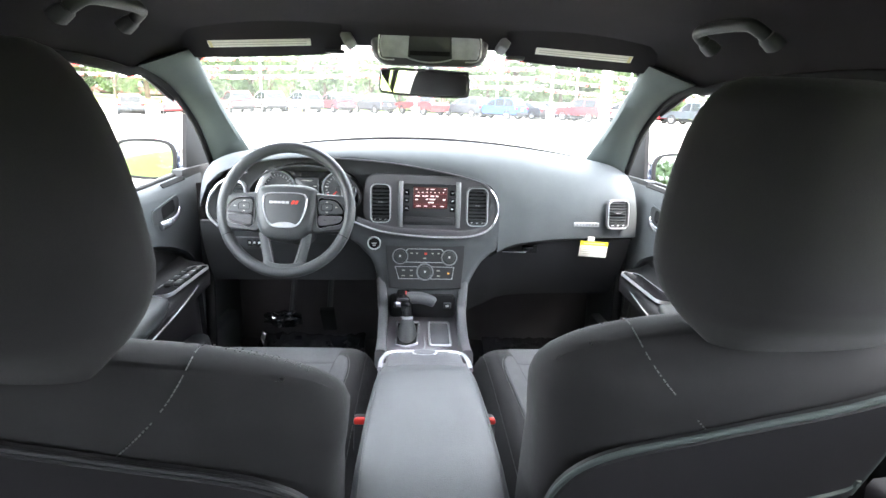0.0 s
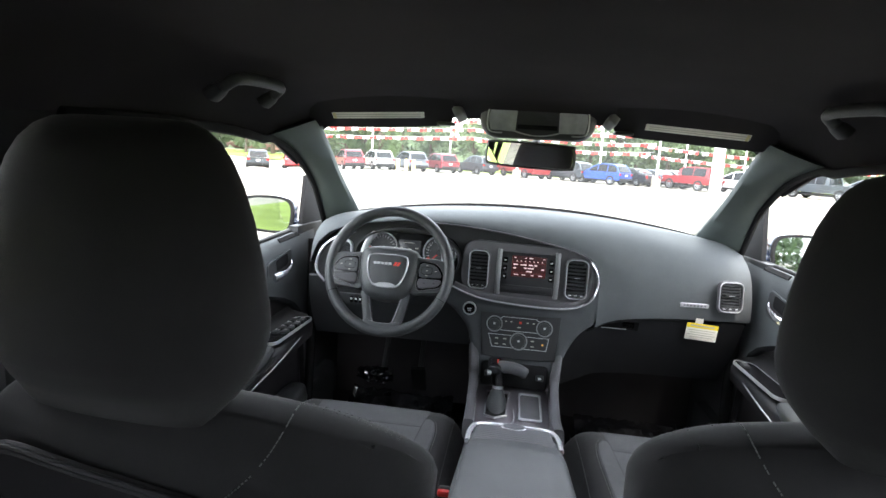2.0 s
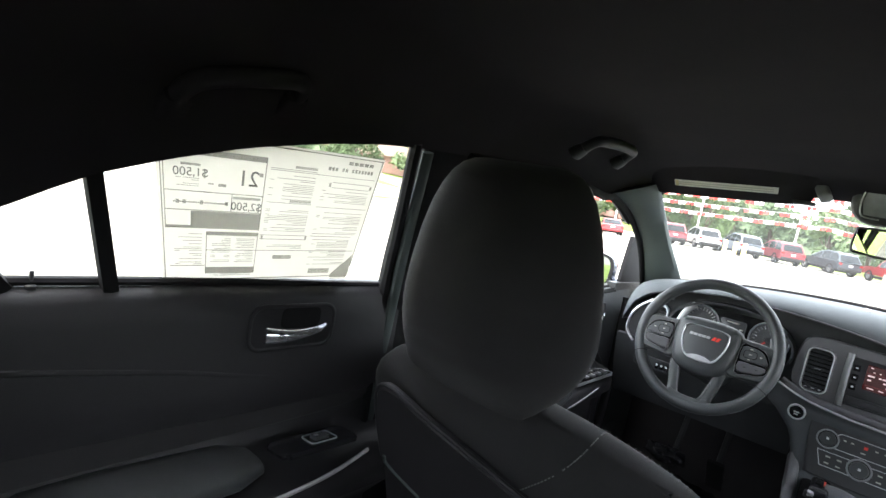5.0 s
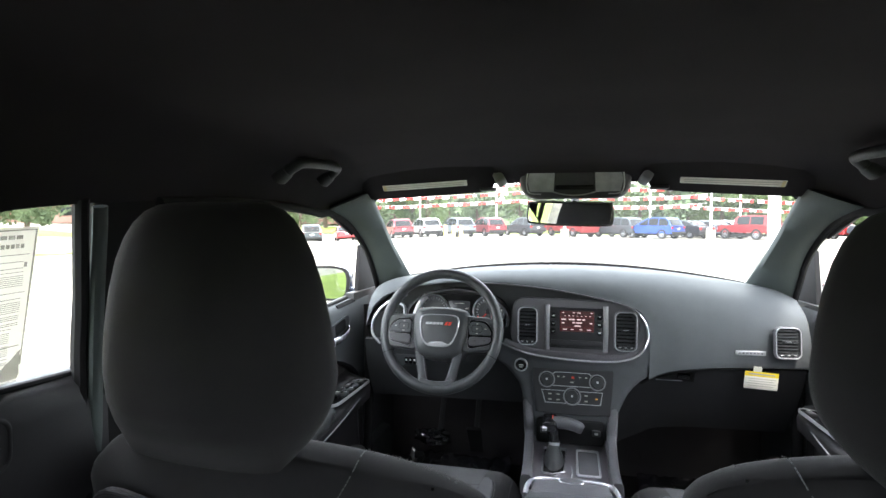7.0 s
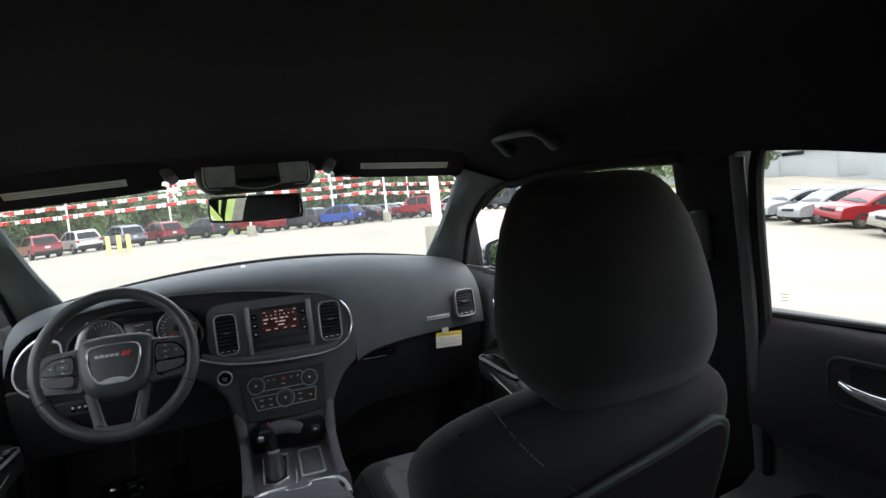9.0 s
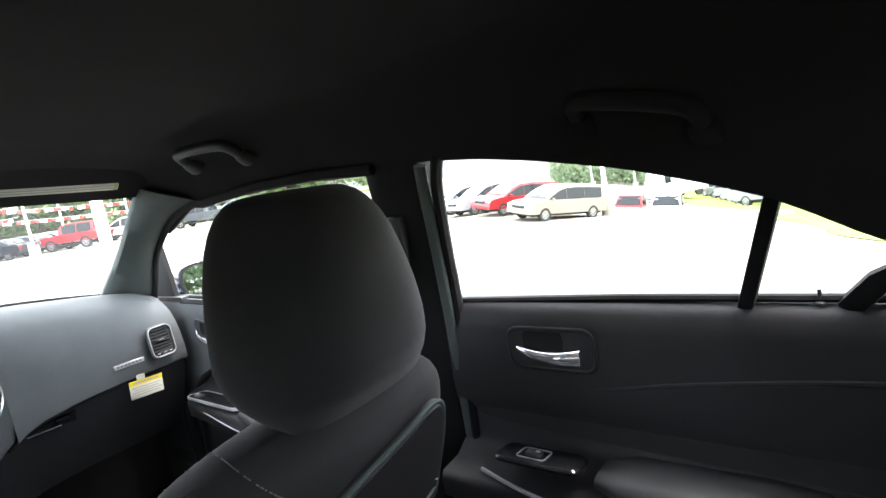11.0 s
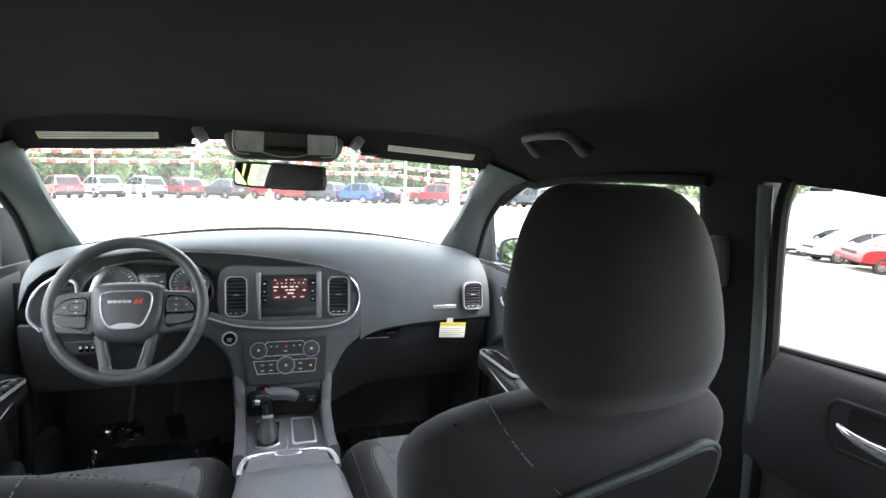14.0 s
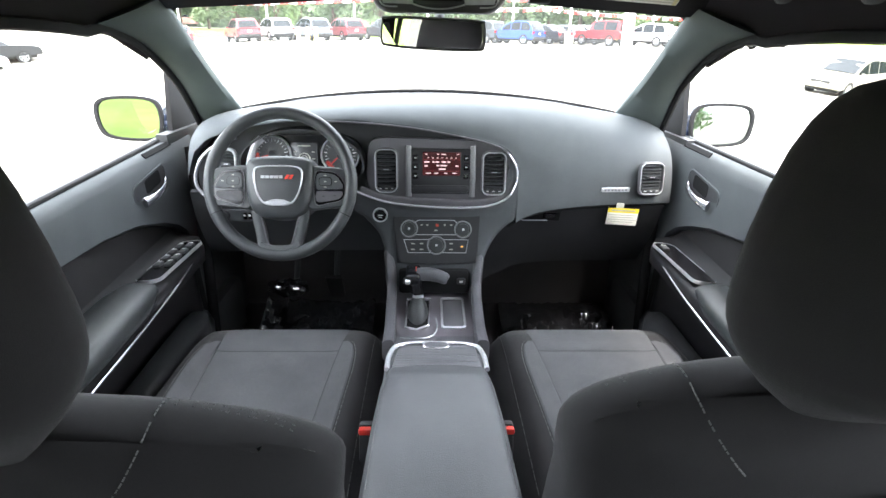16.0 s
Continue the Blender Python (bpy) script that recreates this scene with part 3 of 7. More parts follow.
# silver line round the recess: it starts beside the wheel, runs under the radio and up round its right end
TRIM = [(-0.262, 0.905), (-0.225, 0.889), (-0.180, 0.868), (-0.12, 0.848), (-0.05, 0.838), (0.03, 0.833), (0.10, 0.832), (0.15, 0.835), (0.19, 0.845), (0.217, 0.864), (0.2315, 0.895), (0.2325, 0.925), (0.224, 0.952), (0.208, 0.975)]
bm = bmesh.new()
line = spline([(x, interp(x, FACE) - 0.003, z) for x, z in TRIM], 5)
sweep(bm, line, 0.0032, 0.005, n=8, up=(0, 1, 0))
part("trim_strip", bm, CHROME, dash, "bright silver trim line")
bm = bmesh.new()
rim = spline([(x, interp(x, FACE) - 0.001, z) for x, z in ((0.208, 0.976), (0.19, 0.9905), (0.15, 1.0055), (0.08, 1.0225), (-0.06, 1.0455), (-0.20, 1.0565), (-0.30, 1.057))], 5)
sweep(bm, rim, 0.0022, 0.004, n=8, up=(0, 1, 0))
part("trim_strip", bm, BEZEL, dash, "thin grey edge under the hood")
bm = bmesh.new()
inner = []
mid = V(0.03, 0, 0.925)
for p in line[8:]:
    d = V(mid.x - p.x, 0, mid.z - p.z).normalized()
    inner.append(V(p.x + d.x * 0.012, p.y + 0.010, p.z + d.z * 0.012))
sweep(bm, inner, 0.0105, 0.006, n=8, up=(0, 1, 0))
part("inner_bezel", bm, BEZEL, dash, "graphite inner bezel")
bm = bmesh.new()
plate(bm, [(p.x, p.y) for p in spline([V(x, y, 0) for x, y in ((-0.196, -0.040), (-0.165, -0.064), (-0.08, -0.079), (0, -0.085), (0.10, -0.085), (0.155, -0.078), (0.19, -0.055), (0.199, -0.01), (0.190, 0.045), (0.165, 0.072), (0.08, 0.082), (-0.08, 0.086), (-0.172, 0.084), (-0.196, 0.04))], 3, closed=True)], 0.010, face_at(CX, 1.484, 0.927, 4), edge=0.003)
part("radio_surround", bm, BEZEL, dash, "graphite surround of the radio and vents")
bm = bmesh.new()
line = spline([(-0.585, 1.438, 0.855), (-0.612, 1.442, 0.885), (-0.612, 1.446, 0.925), (-0.59, 1.45, 0.965), (-0.55, 1.453, 0.995), (-0.50, 1.456, 1.012)], 5)
sweep(bm, line, 0.004, 0.006, n=8, up=(0, 1, 0))
part("trim_strip", bm, CHROME, dash, "bright silver trim line beside the outer vent")
bm = bmesh.new()
sweep(bm, spline([(-0.475, 1.462, 0.875), (-0.478, 1.464, 0.93), (-0.462, 1.466, 0.985), (-0.44, 1.468, 1.01)], 5), 0.010, 0.006, n=8, up=(0, 1, 0))
part("cluster_bezel", bm, SATIN, dash, "satin silver edge of the gauge cluster")
bm = bmesh.new()
sweep(bm, spline([(-0.235, 1.462, 0.885), (-0.222, 1.464, 0.93), (-0.228, 1.466, 0.975)], 5), 0.009, 0.006, n=8, up=(0, 1, 0))
part("cluster_bezel", bm, SATIN, dash, "satin silver edge of the gauge cluster")


def vent(x, y, z, w, h, tilt, label, frame_mat, slats=9, yaw=0):
    """An air vent: frame, dark duct, slats, a centre tab and a thumb wheel."""
    m = face_at(x, y, z, tilt, yaw)
    b = bmesh.new()
    ring_plate(b, rr(w, h, 0.019, 6), rr(w - 0.013, h - 0.013, 0.014, 6), 0.011, m)
    f = part("air_vent", b, frame_mat, dash, label)
    b = bmesh.new()
    ring_plate(b, rr(w - 0.004, h - 0.004, 0.018, 6), rr(w - 0.0098, h - 0.0098, 0.0158, 6), 0.004, m @ pose(0, 0, 0.009))
    part("vent_edge", b, SATIN, f, "bright inner edge")
    b = bmesh.new()
    plate(b, rr(w - 0.012, h - 0.012, 0.010, 6), 0.002, m, z0=-0.004)
    part("duct", b, RUBBER, f)
    for i in range(slats):
        zz = -h / 2 + 0.022 + (h - 0.034) * i / (slats - 1)
        b = bmesh.new()
        rbox(b, m @ pose(0, zz, 0.003, 24), w - 0.014, 0.0022, 0.011, 0.0006, 1)
        part("slat", b, PLASTIC, f)
    b = bmesh.new()
    rbox(b, m @ pose(0, 0.004, 0.009), w * 0.42, 0.007, 0.007, 0.002)
    part("vent_tab", b, PLASTIC, f)
    b = bmesh.new()
    rbox(b, m @ pose(0, 0.0045, 0.0128), w * 0.22, 0.0014, 0.001, 0)
    part("tab_highlight", b, SATIN, f)
    b = bmesh.new()
    rbox(b, m @ pose(0, -h / 2 + 0.013, 0.007), w - 0.022, 0.009, 0.008, 0.003)
    part("thumb_wheel", b, PLASTIC, f)
    b = bmesh.new()
    for k in (-1, 0, 1):
        rbox(b, m @ pose(k * w * 0.24, -h / 2 + 0.013, 0.0115), w * 0.10, 0.0022, 0.001, 0)
    part("wheel_marks", b, MARK, f)
    return f


vent(-0.118, 1.468, 0.928, 0.064, 0.120, 4, "tall black air vent with a satin frame", BEZEL, 9)
vent(0.170, 1.470, 0.922, 0.068, 0.120, 4, "tall black air vent with a satin frame", BEZEL, 9)
vent(0.618, 1.518, 0.900, 0.074, 0.094, 6, "small black air vent in a bright frame", BEZEL, 8, 6)
vent(-0.532, 1.462, 0.940, 0.056, 0.090, 4, "small black air vent beside the gauges", SATIN, 8, -6)

# radio with its screen between satin uprights
RM = face_at(CX, 1.472, 0.926, 4)
b = bmesh.new()
plate(b, rr(0.164, 0.122, 0.008, 4), 0.010, RM, z0=-0.006)
radio = part("radio_panel", b, DIALPANEL, dash, "gloss black radio panel")
for s in (-1, 1):
    b = bmesh.new()
    sweep(b, [RM @ V(s * 0.0855, -0.068, 0.002), RM @ V(s * 0.0865, 0.0, 0.005), RM @ V(s * 0.0855, 0.068, 0.002)], 0.0075, 0.006, n=12, up=(0, -1, 0), power=2.4)
    part("radio_upright", b, UPRIGHT, dash, "satin graphite upright beside the radio")
b = bmesh.new()
SS = RM @ pose(0, 0.009, 0) @ Matrix.Diagonal((0.98, 0.95, 1, 1))
plate(b, rr(0.104, 0.066, 0.003, 3), 0.0015, SS @ pose(0.002, 0.012, 0.004), edge=0.0004)
part("screen", b, SCREENGLOW, radio, "lit red radio screen")
b = bmesh.new()
for yy, h, segs in ((0.039, 0.0026, ((-0.042, 0.006), (-0.010, 0.006), (0.006, 0.012), (0.044, 0.006))), (0.029, 0.0022, tuple((-0.036 + 0.0125 * k, 0.004) for k in range(7))), (-0.014, 0.0026, ((-0.036, 0.014), (-0.014, 0.010), (0.012, 0.009), (0.036, 0.012)))):
    for xx, ww in segs:
        rbox(b, SS @ pose(0.002 + xx, yy, 0.0062), ww, h, 0.0008, 0)
for yy, segs in ((0.0175, ((-0.040, 0.014), (-0.022, 0.006), (-0.012, 0.010), (0.006, 0.012), (0.020, 0.008))), (0.0075, ((-0.010, 0.008), (0.006, 0.018))), (-0.0025, ((0.002, 0.018),))):
    for xx, ww in segs:
        rbox(b, SS @ pose(0.002 + xx, yy, 0.0062), ww, 0.0040, 0.0008, 0)
for s in (-1, 1):
    rbox(b, SS @ pose(0.002 + s * 0.042, 0.0065, 0.0062), 0.008, 0.0040, 0.0008, 0)
part("screen_text", b, TEXTGLOW, radio, "pale unreadable lines on the screen")
b = bmesh.new()
rbox(b, SS @ pose(0.002, 0.0240, 0.0058), 0.1, 0.001, 0.0006, 0)
rbox(b, SS @ pose(0.002, -0.0085, 0.0058), 0.1, 0.001, 0.0006, 0)
part("screen_rule", b, REDLINE, radio)
for s in (-1, 1):
    for k in range(3):
        b = bmesh.new()
        rbox(b, RM @ pose(s * 0.068, 0.036 - 0.024 * k, 0.005), 0.014, 0.016, 0.003, 0.002)
        q = part("radio_button", b, GLOSS, radio)
        b = bmesh.new()
        rbox(b, RM @ pose(s * 0.068, 0.036 - 0.024 * k, 0.0068), 0.005, 0.0028, 0.0006, 0)
        part("button_mark", b, MARK, q)
b = bmesh.new()
rbox(b, RM @ pose(0, -0.047, 0.004), 0.150, 0.020, 0.004, 0.002)
part("radio_lower_bar", b, DIALPANEL, radio)

# gauges
part("gauge_hood", (lambda q: (shell(q, lambda u, v: (-0.339 + 0.158 * math.cos(math.pi * (1.08 - 1.16 * u)), 1.455 + 0.06 * v, 0.945 + 0.085 * math.sin(math.pi * (1.08 - 1.16 * u))), 24, 4, 0.006), q)[1])(bmesh.new()), PLASTIC, dash)
b = bmesh.new()
plate(b, rr(0.31, 0.125, 0.05, 8), 0.004, face_at(-0.339, 1.512, 0.950, 6))
part("gauge_backing", b, GLOSS, dash)
for gx, nd in ((-0.424, 195), (-0.243, 225)):
    gm = face_at(gx, 1.500, 0.962, 8)
    b = bmesh.new()
    ring_plate(b, circle(0.0515), circle(0.0482), 0.012, gm)
    g = part("gauge", b, SATIN, dash, "round gauge in a silver ring")
    b = bmesh.new()
    disc(b, gm, 0.0485, 0.003, 32)
    part("gauge_face", b, DARKSCREEN, g)
    b = bmesh.new()
    for k in range(21):
        a = radians(225 - 13.5 * k)
        rbox(b, gm @ pose(0.038 * math.cos(a), 0.038 * math.sin(a), 0.0036, 0, 0, math.degrees(a)), 0.006 if k % 2 else 0.010, 0.0013, 0.0006, 0)
    part("gauge_ticks", b, MARK, g)
    b = bmesh.new()
    a = radians(nd)
    rbox(b, gm @ pose(0.016 * math.cos(a), 0.016 * math.sin(a), 0.006, 0, 0, nd), 0.036, 0.003, 0.0012, 0.0005)
    part("needle", b, REDGLOW, g, "red needle")
    b = bmesh.new()
    for k in range(7):
        a = radians(nd - 18 + 6 * k)
        rbox(b, gm @ pose(0.040 * math.cos(a), 0.040 * math.sin(a), 0.0042, 0, 0, math.degrees(a)), 0.009, 0.0035, 0.0006, 0)
    part("red_zone", b, REDMARK, g)
    b = bmesh.new()
    disc(b, gm, 0.010, 0.009, 20)
    part("needle_hub", b, PLASTIC, g)
CM = face_at(-0.339, 1.500, 0.955, 8)
b = bmesh.new()
plate(b, rr(0.070, 0.076, 0.006, 4), 0.004, CM)
disp = part("cluster_display", b, DARKSCREEN, dash, "dim grey display between the gauges")
b = bmesh.new()
ring_plate(b, circle(0.016), circle(0.0135), 0.001, CM @ pose(0, -0.004, 0.0042))
ring_plate(b, circle(0.009, 32), circle(0.0075, 32), 0.001, CM @ pose(0, -0.004, 0.0042))
for xx, yy, ww in ((0, 0.030, 0.034), (-0.024, 0.014, 0.009), (0.024, 0.014, 0.009), (-0.024, -0.004, 0.009), (0.024, -0.004, 0.009), (0, -0.030, 0.022)):
    rbox(b, CM @ pose(xx, yy, 0.0045), ww, 0.003, 0.0006, 0)
part("display_marks", b, FADED, disp)

# passenger side: emblem, glove box, latch, warning tag
EM = face_at(0.524, 1.519, 0.866, 0, 3)
b = bmesh.new()
plate(b, rr(0.082, 0.013, 0.002, 3), 0.0025, EM)
em = part("emblem", b, CHROME, dash, "slim chrome emblem plate")
b = bmesh.new()
for k in range(7):
    rbox(b, EM @ pose(-0.030 + 0.010 * k, 0, 0.0027), 0.0055, 0.0040, 0.0006, 0)
part("emblem_bars", b, BEZEL, em)
b = bmesh.new()
shell(b, lambda u, v: (0.16 + 0.52 * u, 1.538 + 0.02 * (1 - u) ** 2 * (1 - v) + 0.085 * v + 0.06 * v * v, interp(0.16 + 0.52 * u, ((0.16, 0.74), (0.20, 0.765), (0.2385, 0.780)) + tuple(JOINT[3:])) - 0.006 - 0.23 * v), 24, 12, 0.02)
gb = part("glove_box", b, GLOVEBOX, dash, "closed glove box lid")
b = bmesh.new()
sweep(b, spline([(0.216, 1.486, 0.766), (0.2395, 1.486, 0.780), (0.26, 1.490, 0.791), (0.30, 1.502, 0.802), (0.36, 1.514, 0.808), (0.43, 1.526, 0.811), (0.56, 1.540, 0.814), (0.685, 1.545, 0.816)], 5), 0.005, 0.004, n=8, up=(0, 1, 0))
part("joint_line", b, RUBBER, dash)
b = bmesh.new()
plate(b, [(-0.055, -0.012), (0.055, -0.016), (0.055, 0.014), (0.01, 0.012), (-0.055, -0.004)], 0.003, face_at(0.325, 1.549, 0.778, -18))
part("latch_recess", b, RUBBER, gb)
b = bmesh.new()
rbox(b, face_at(0.348, 1.545, 0.780, -18), 0.036, 0.018, 0.010, 0.004)
part("latch", b, GLOSS, gb)
b = bmesh.new()
rbox(b, face_at(0.306, 1.545, 0.766, -18), 0.075, 0.0018, 0.002, 0)
part("latch_edge", b, SATIN, gb)
tag = thing("warning_tag", "white and yellow paper tag hanging from the glove box", "tag")
TM = face_at(0.555, 1.521, 0.797, -4, 0, -3)
b = bmesh.new()
plate(b, rr(0.090, 0.046, 0.002, 2, 0, -0.014), 0.0015, TM, edge=0.0003)
part("tag_sheet", b, PAPER, tag)
b = bmesh.new()
plate(b, rr(0.090, 0.014, 0.001, 2, 0, 0.008), 0.0005, TM, edge=0.0002, z0=0.0016)
part("yellow_band", b, YELLOW, tag)
b = bmesh.new()
plate(b, rr(0.022, 0.020, 0.002, 2, -0.012, 0.020), 0.0012, TM, edge=0.0003, z0=0.0002)
part("tag_tab", b, PAPER, tag)
b = bmesh.new()
for k in range(4):
    rbox(b, TM @ pose(0.0, -0.006 - 0.007 * k, 0.0018), 0.078 - 0.012 * (k % 2), 0.0022, 0.0004, 0)
rbox(b, TM @ pose(0.0, 0.008, 0.0024), 0.07, 0.004, 0.0004, 0)
part("tag_print", b, FADED, tag)

# lower dash: driver knee panel and centre stack
b = bmesh.new()
shell(b, lambda u, v: (-0.66 + 0.52 * u, 1.500 + 0.07 * v * v + 0.02 * v + 0.02 * u, 0.855 - 0.21 * v), 16, 10, 0.02)
part("knee_panel", b, PLASTIC, dash)
b = bmesh.new()
STACKROWS = [(0.797, 1.468, -0.184, 0.2385), (0.786, 1.468, -0.175, 0.231), (0.773, 1.467, -0.162, 0.214), (0.755, 1.464, -0.146, 0.194), (0.73, 1.459, -0.134, 0.176), (0.70, 1.450, -0.125, 0.160), (0.67, 1.441, -0.119, 0.148), (0.64, 1.434, -0.116, 0.141), (0.60, 1.44, -0.114, 0.138)]
n = 36
rings = []
for k in range(4):
    row = []
    for i in range(n + 1):
        x = -0.205 + (0.2385 + 0.205) * i / n
        zt = interp(x, TRIM) - 0.003 if x < 0.2315 else 0.893
        z = zt + (STACKROWS[0][0] - zt) * k / 4
        soft = min(1.0, (0.2385 - x) / 0.07)
        row.append(V(x, interp(x, FACE) + 0.001 + soft * (0.001 + 0.006 * (1 - abs(k - 1.5) / 1.5) + 0.014 * k / 4), z))
    rings.append(row)
for z, y, xl, xr in STACKROWS:
    row = []
    for i in range(n + 1):
        u = i / n
        e = max(0.0, abs(2 * u - 1) - 0.90) / 0.10
        row.append(V(xl + (xr - xl) * u, y + 0.010 * e * e, z))
    rings.append(row)
rings = [[r[0] + V(-0.003, 0.09, 0), r[0] + V(-0.004, 0.02, 0)] + r + [r[-1] + V(0.004, 0.02, 0), r[-1] + V(0.003, 0.09, 0)] for r in rings]
loft(b, rings, ring_closed=False, cap=False)
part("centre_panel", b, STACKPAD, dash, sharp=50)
KM = face_at(CX - 0.011, 1.4555, 0.744, 15)
b = bmesh.new()
plate(b, [(p.x, p.y) for p in spline([V(x, y, 0) for x, y in ((-0.118, 0.062), (-0.108, 0.072), (0, 0.075), (0.112, 0.072), (0.122, 0.062), (0.112, -0.058), (0.100, -0.072), (0, -0.076), (-0.096, -0.072), (-0.108, -0.058))], 3, closed=True)], 0.004, KM, edge=0.0015)
climate = part("climate_panel", b, DIALPANEL, dash, "climate control panel with three knobs")
b = bmesh.new()
op = [(-0.050, 0.048), (0.050, 0.048), (0.068, 0.032), (0.068, 0.006), (-0.068, 0.006), (-0.068, 0.032)]
ring_plate(b, op, [(x * 0.97, 0.028 + (y - 0.028) * 0.92) for x, y in op], 0.003, KM @ pose(0, 0, 0.0036))
part("upper_frame", b, SATIN, climate)
b = bmesh.new()
op = [(-0.090, -0.006), (0.090, -0.006), (0.084, -0.044), (-0.078, -0.044)]
ring_plate(b, op, [(x * 0.98, -0.025 + (y + 0.025) * 0.92) for x, y in op], 0.003, KM @ pose(0, 0, 0.0036))
part("lower_frame", b, SATIN, climate)
for kx, ky, kr in ((-0.074, 0.024, 0.0255), (0.074, 0.022, 0.0255), (0.001, -0.022, 0.0275)):
    km = KM @ pose(kx, ky, 0.0036)
    b = bmesh.new()
    disc(b, km, kr, 0.006, 28, r2=kr * 0.97)
    kn = part("knob", b, GLOSS, climate)
    b = bmesh.new()
    ring_plate(b, circle(kr * 0.97), circle(kr * 0.80), 0.0040, km @ pose(0, 0, 0.005))
    part("knob_ring", b, UPRIGHT, kn)
    b = bmesh.new()
    disc(b, km, kr * 0.74, 0.018, 24, r2=kr * 0.66)
    part("knob_cap", b, PLASTIC, kn)
    b = bmesh.new()
    rbox(b, km @ pose(0, 0.001, 0.0183), 0.006, 0.006, 0.0006, 0)
    part("knob_mark", b, MARK, kn)
b = bmesh.new()
for xx, yy, ww in ((-0.04, 0.034, 0.006), (-0.024, 0.034, 0.006), (0.024, 0.034, 0.006), (0.042, 0.034, 0.006), (0.0, 0.019, 0.010), (-0.064, -0.018, 0.010), (-0.040, -0.018, 0.010), (-0.064, -0.034, 0.010), (-0.040, -0.034, 0.010), (0.042, -0.018, 0.010), (0.042, -0.034, 0.010)):
    rbox(b, KM @ pose(xx, yy, 0.0050), ww, 0.0035, 0.0006, 0)
q = part("panel_marks", b, FADED, climate)
q["kind"] = "stuff"
b = bmesh.new()
rbox(b, KM @ pose(0.003, 0.033, 0.0050), 0.008, 0.007, 0.0008, 0)
part("hazard_mark", b, REDMARK, climate)
b = bmesh.new()
rbox(b, KM @ pose(0.072, -0.026, 0.0050), 0.006, 0.004, 0.0008, 0)
part("amber_light", b, AMBER, climate)
# start button and light switches
SM = face_at(-0.135, 1.440, 0.813, -4)
b = bmesh.new()
ring_plate(b, circle(0.0205), circle(0.0165), 0.006, SM)
sb = part("start_button", b, SATIN, dash, "round start button in a silver ring")
b = bmesh.new()
disc(b, SM, 0.0168, 0.005, 28)
part("button_cap", b, GLOSS, sb)
b = bmesh.new()
rbox(b, SM @ pose(0, 0.0, 0.0052), 0.013, 0.003, 0.0006, 0)
rbox(b, SM @ pose(0, -0.006, 0.0052), 0.009, 0.0025, 0.0006, 0)
part("button_print", b, MARK, sb)
LM = face_at(-0.515, 1.47, 0.800, -6)
b = bmesh.new()
plate(b, rr(0.13, 0.036, 0.012, 5), 0.006, LM)
lp = part("light_switch_panel", b, PLASTIC, dash)
for k in range(3):
    b = bmesh.new()
    rbox(b, LM @ pose(0.010 + 0.014 * k, 0.0, 0.006), 0.010, 0.020, 0.006, 0.002)
    q = part("rocker", b, GLOSS, lp)
    b = bmesh.new()
    rbox(b, LM @ pose(0.010 + 0.014 * k, 0.003, 0.0095), 0.006, 0.006, 0.0006, 0)
    part("rocker_mark", b, MARK, q)
b = bmesh.new()
disc(b, LM @ pose(-0.045, 0, 0.005), 0.015, 0.010, 22)
part("light_knob", b, PLASTIC, lp)

# ---- steering wheel ----
wheel = thing("steering_wheel", "black leather steering wheel with silver trim", "steering wheel")
WM = face_at(-0.352, 1.288, 0.936, 21)
b = bmesh.new()
pts = []
for i in range(56):
    a = 2 * math.pi * i / 56
    pts.append(WM @ V(0.164 * math.cos(a), 0.167 * math.sin(a), 0))
up_axis = (WM.to_3x3() @ V(0, 0, 1))
sweep(b, pts, 0.0150, 0.0165, n=14, up=tuple(up_axis), closed=True)
part("rim", b, RIM, wheel)
b = bmesh.new()
for a in (205, 335):
    c, s = math.cos(radians(a)), math.sin(radians(a))
    ringp = []
    for j in range(18):
        q = 2 * math.pi * j / 18
        rr_ = 0.0155
        ringp.append(WM @ V((0.164 + rr_ * math.cos(q)) * c, (0.167 + rr_ * math.cos(q)) * s, rr_ * 1.1 * math.sin(q)))
    sweep(b, ringp, 0.0009, n=4, closed=True, up=tuple(up_axis))
q = part("rim_seam", b, RUBBER, wheel)
q["kind"] = "stuff"
# hub: shield-shaped airbag cover
hub = spline([(-0.064, 0.058, 0), (0, 0.064, 0), (0.064, 0.058, 0), (0.079, 0.036, 0), (0.077, -0.020, 0), (0.058, -0.070, 0), (0, -0.084, 0), (-0.058, -0.070, 0), (-0.077, -0.020, 0), (-0.079, 0.036, 0)], 4, closed=True)
b = bmesh.new()
loft(b, [[WM @ V(p.x * k, p.y * k, z) for p in hub] for k, z in ((1.02, -0.035), (1.02, -0.004), (0.99, 0.008), (0.93, 0.017), (0.82, 0.023), (0.55, 0.027), (0.2, 0.028))])
part("airbag_cover", b, RIM, wheel)
badge = spline([(-0.047, 0.036, 0), (0, 0.039, 0), (0.047, 0.036, 0), (0.057, 0.018, 0), (0.050, -0.022, 0), (0.033, -0.049, 0), (0, -0.054, 0), (-0.033, -0.049, 0), (-0.050, -0.022, 0), (-0.057, 0.018, 0)], 4, closed=True)
b = bmesh.new()
ring_plate(b, [(p.x, p.y) for p in badge], [(p.x * 0.925, p.y * 0.92) for p in badge], 0.0050, WM @ pose(0, 0, 0.0245))
part("badge_ring", b, CHROME, wheel, "thin chrome outline on the hub")
b = bmesh.new()
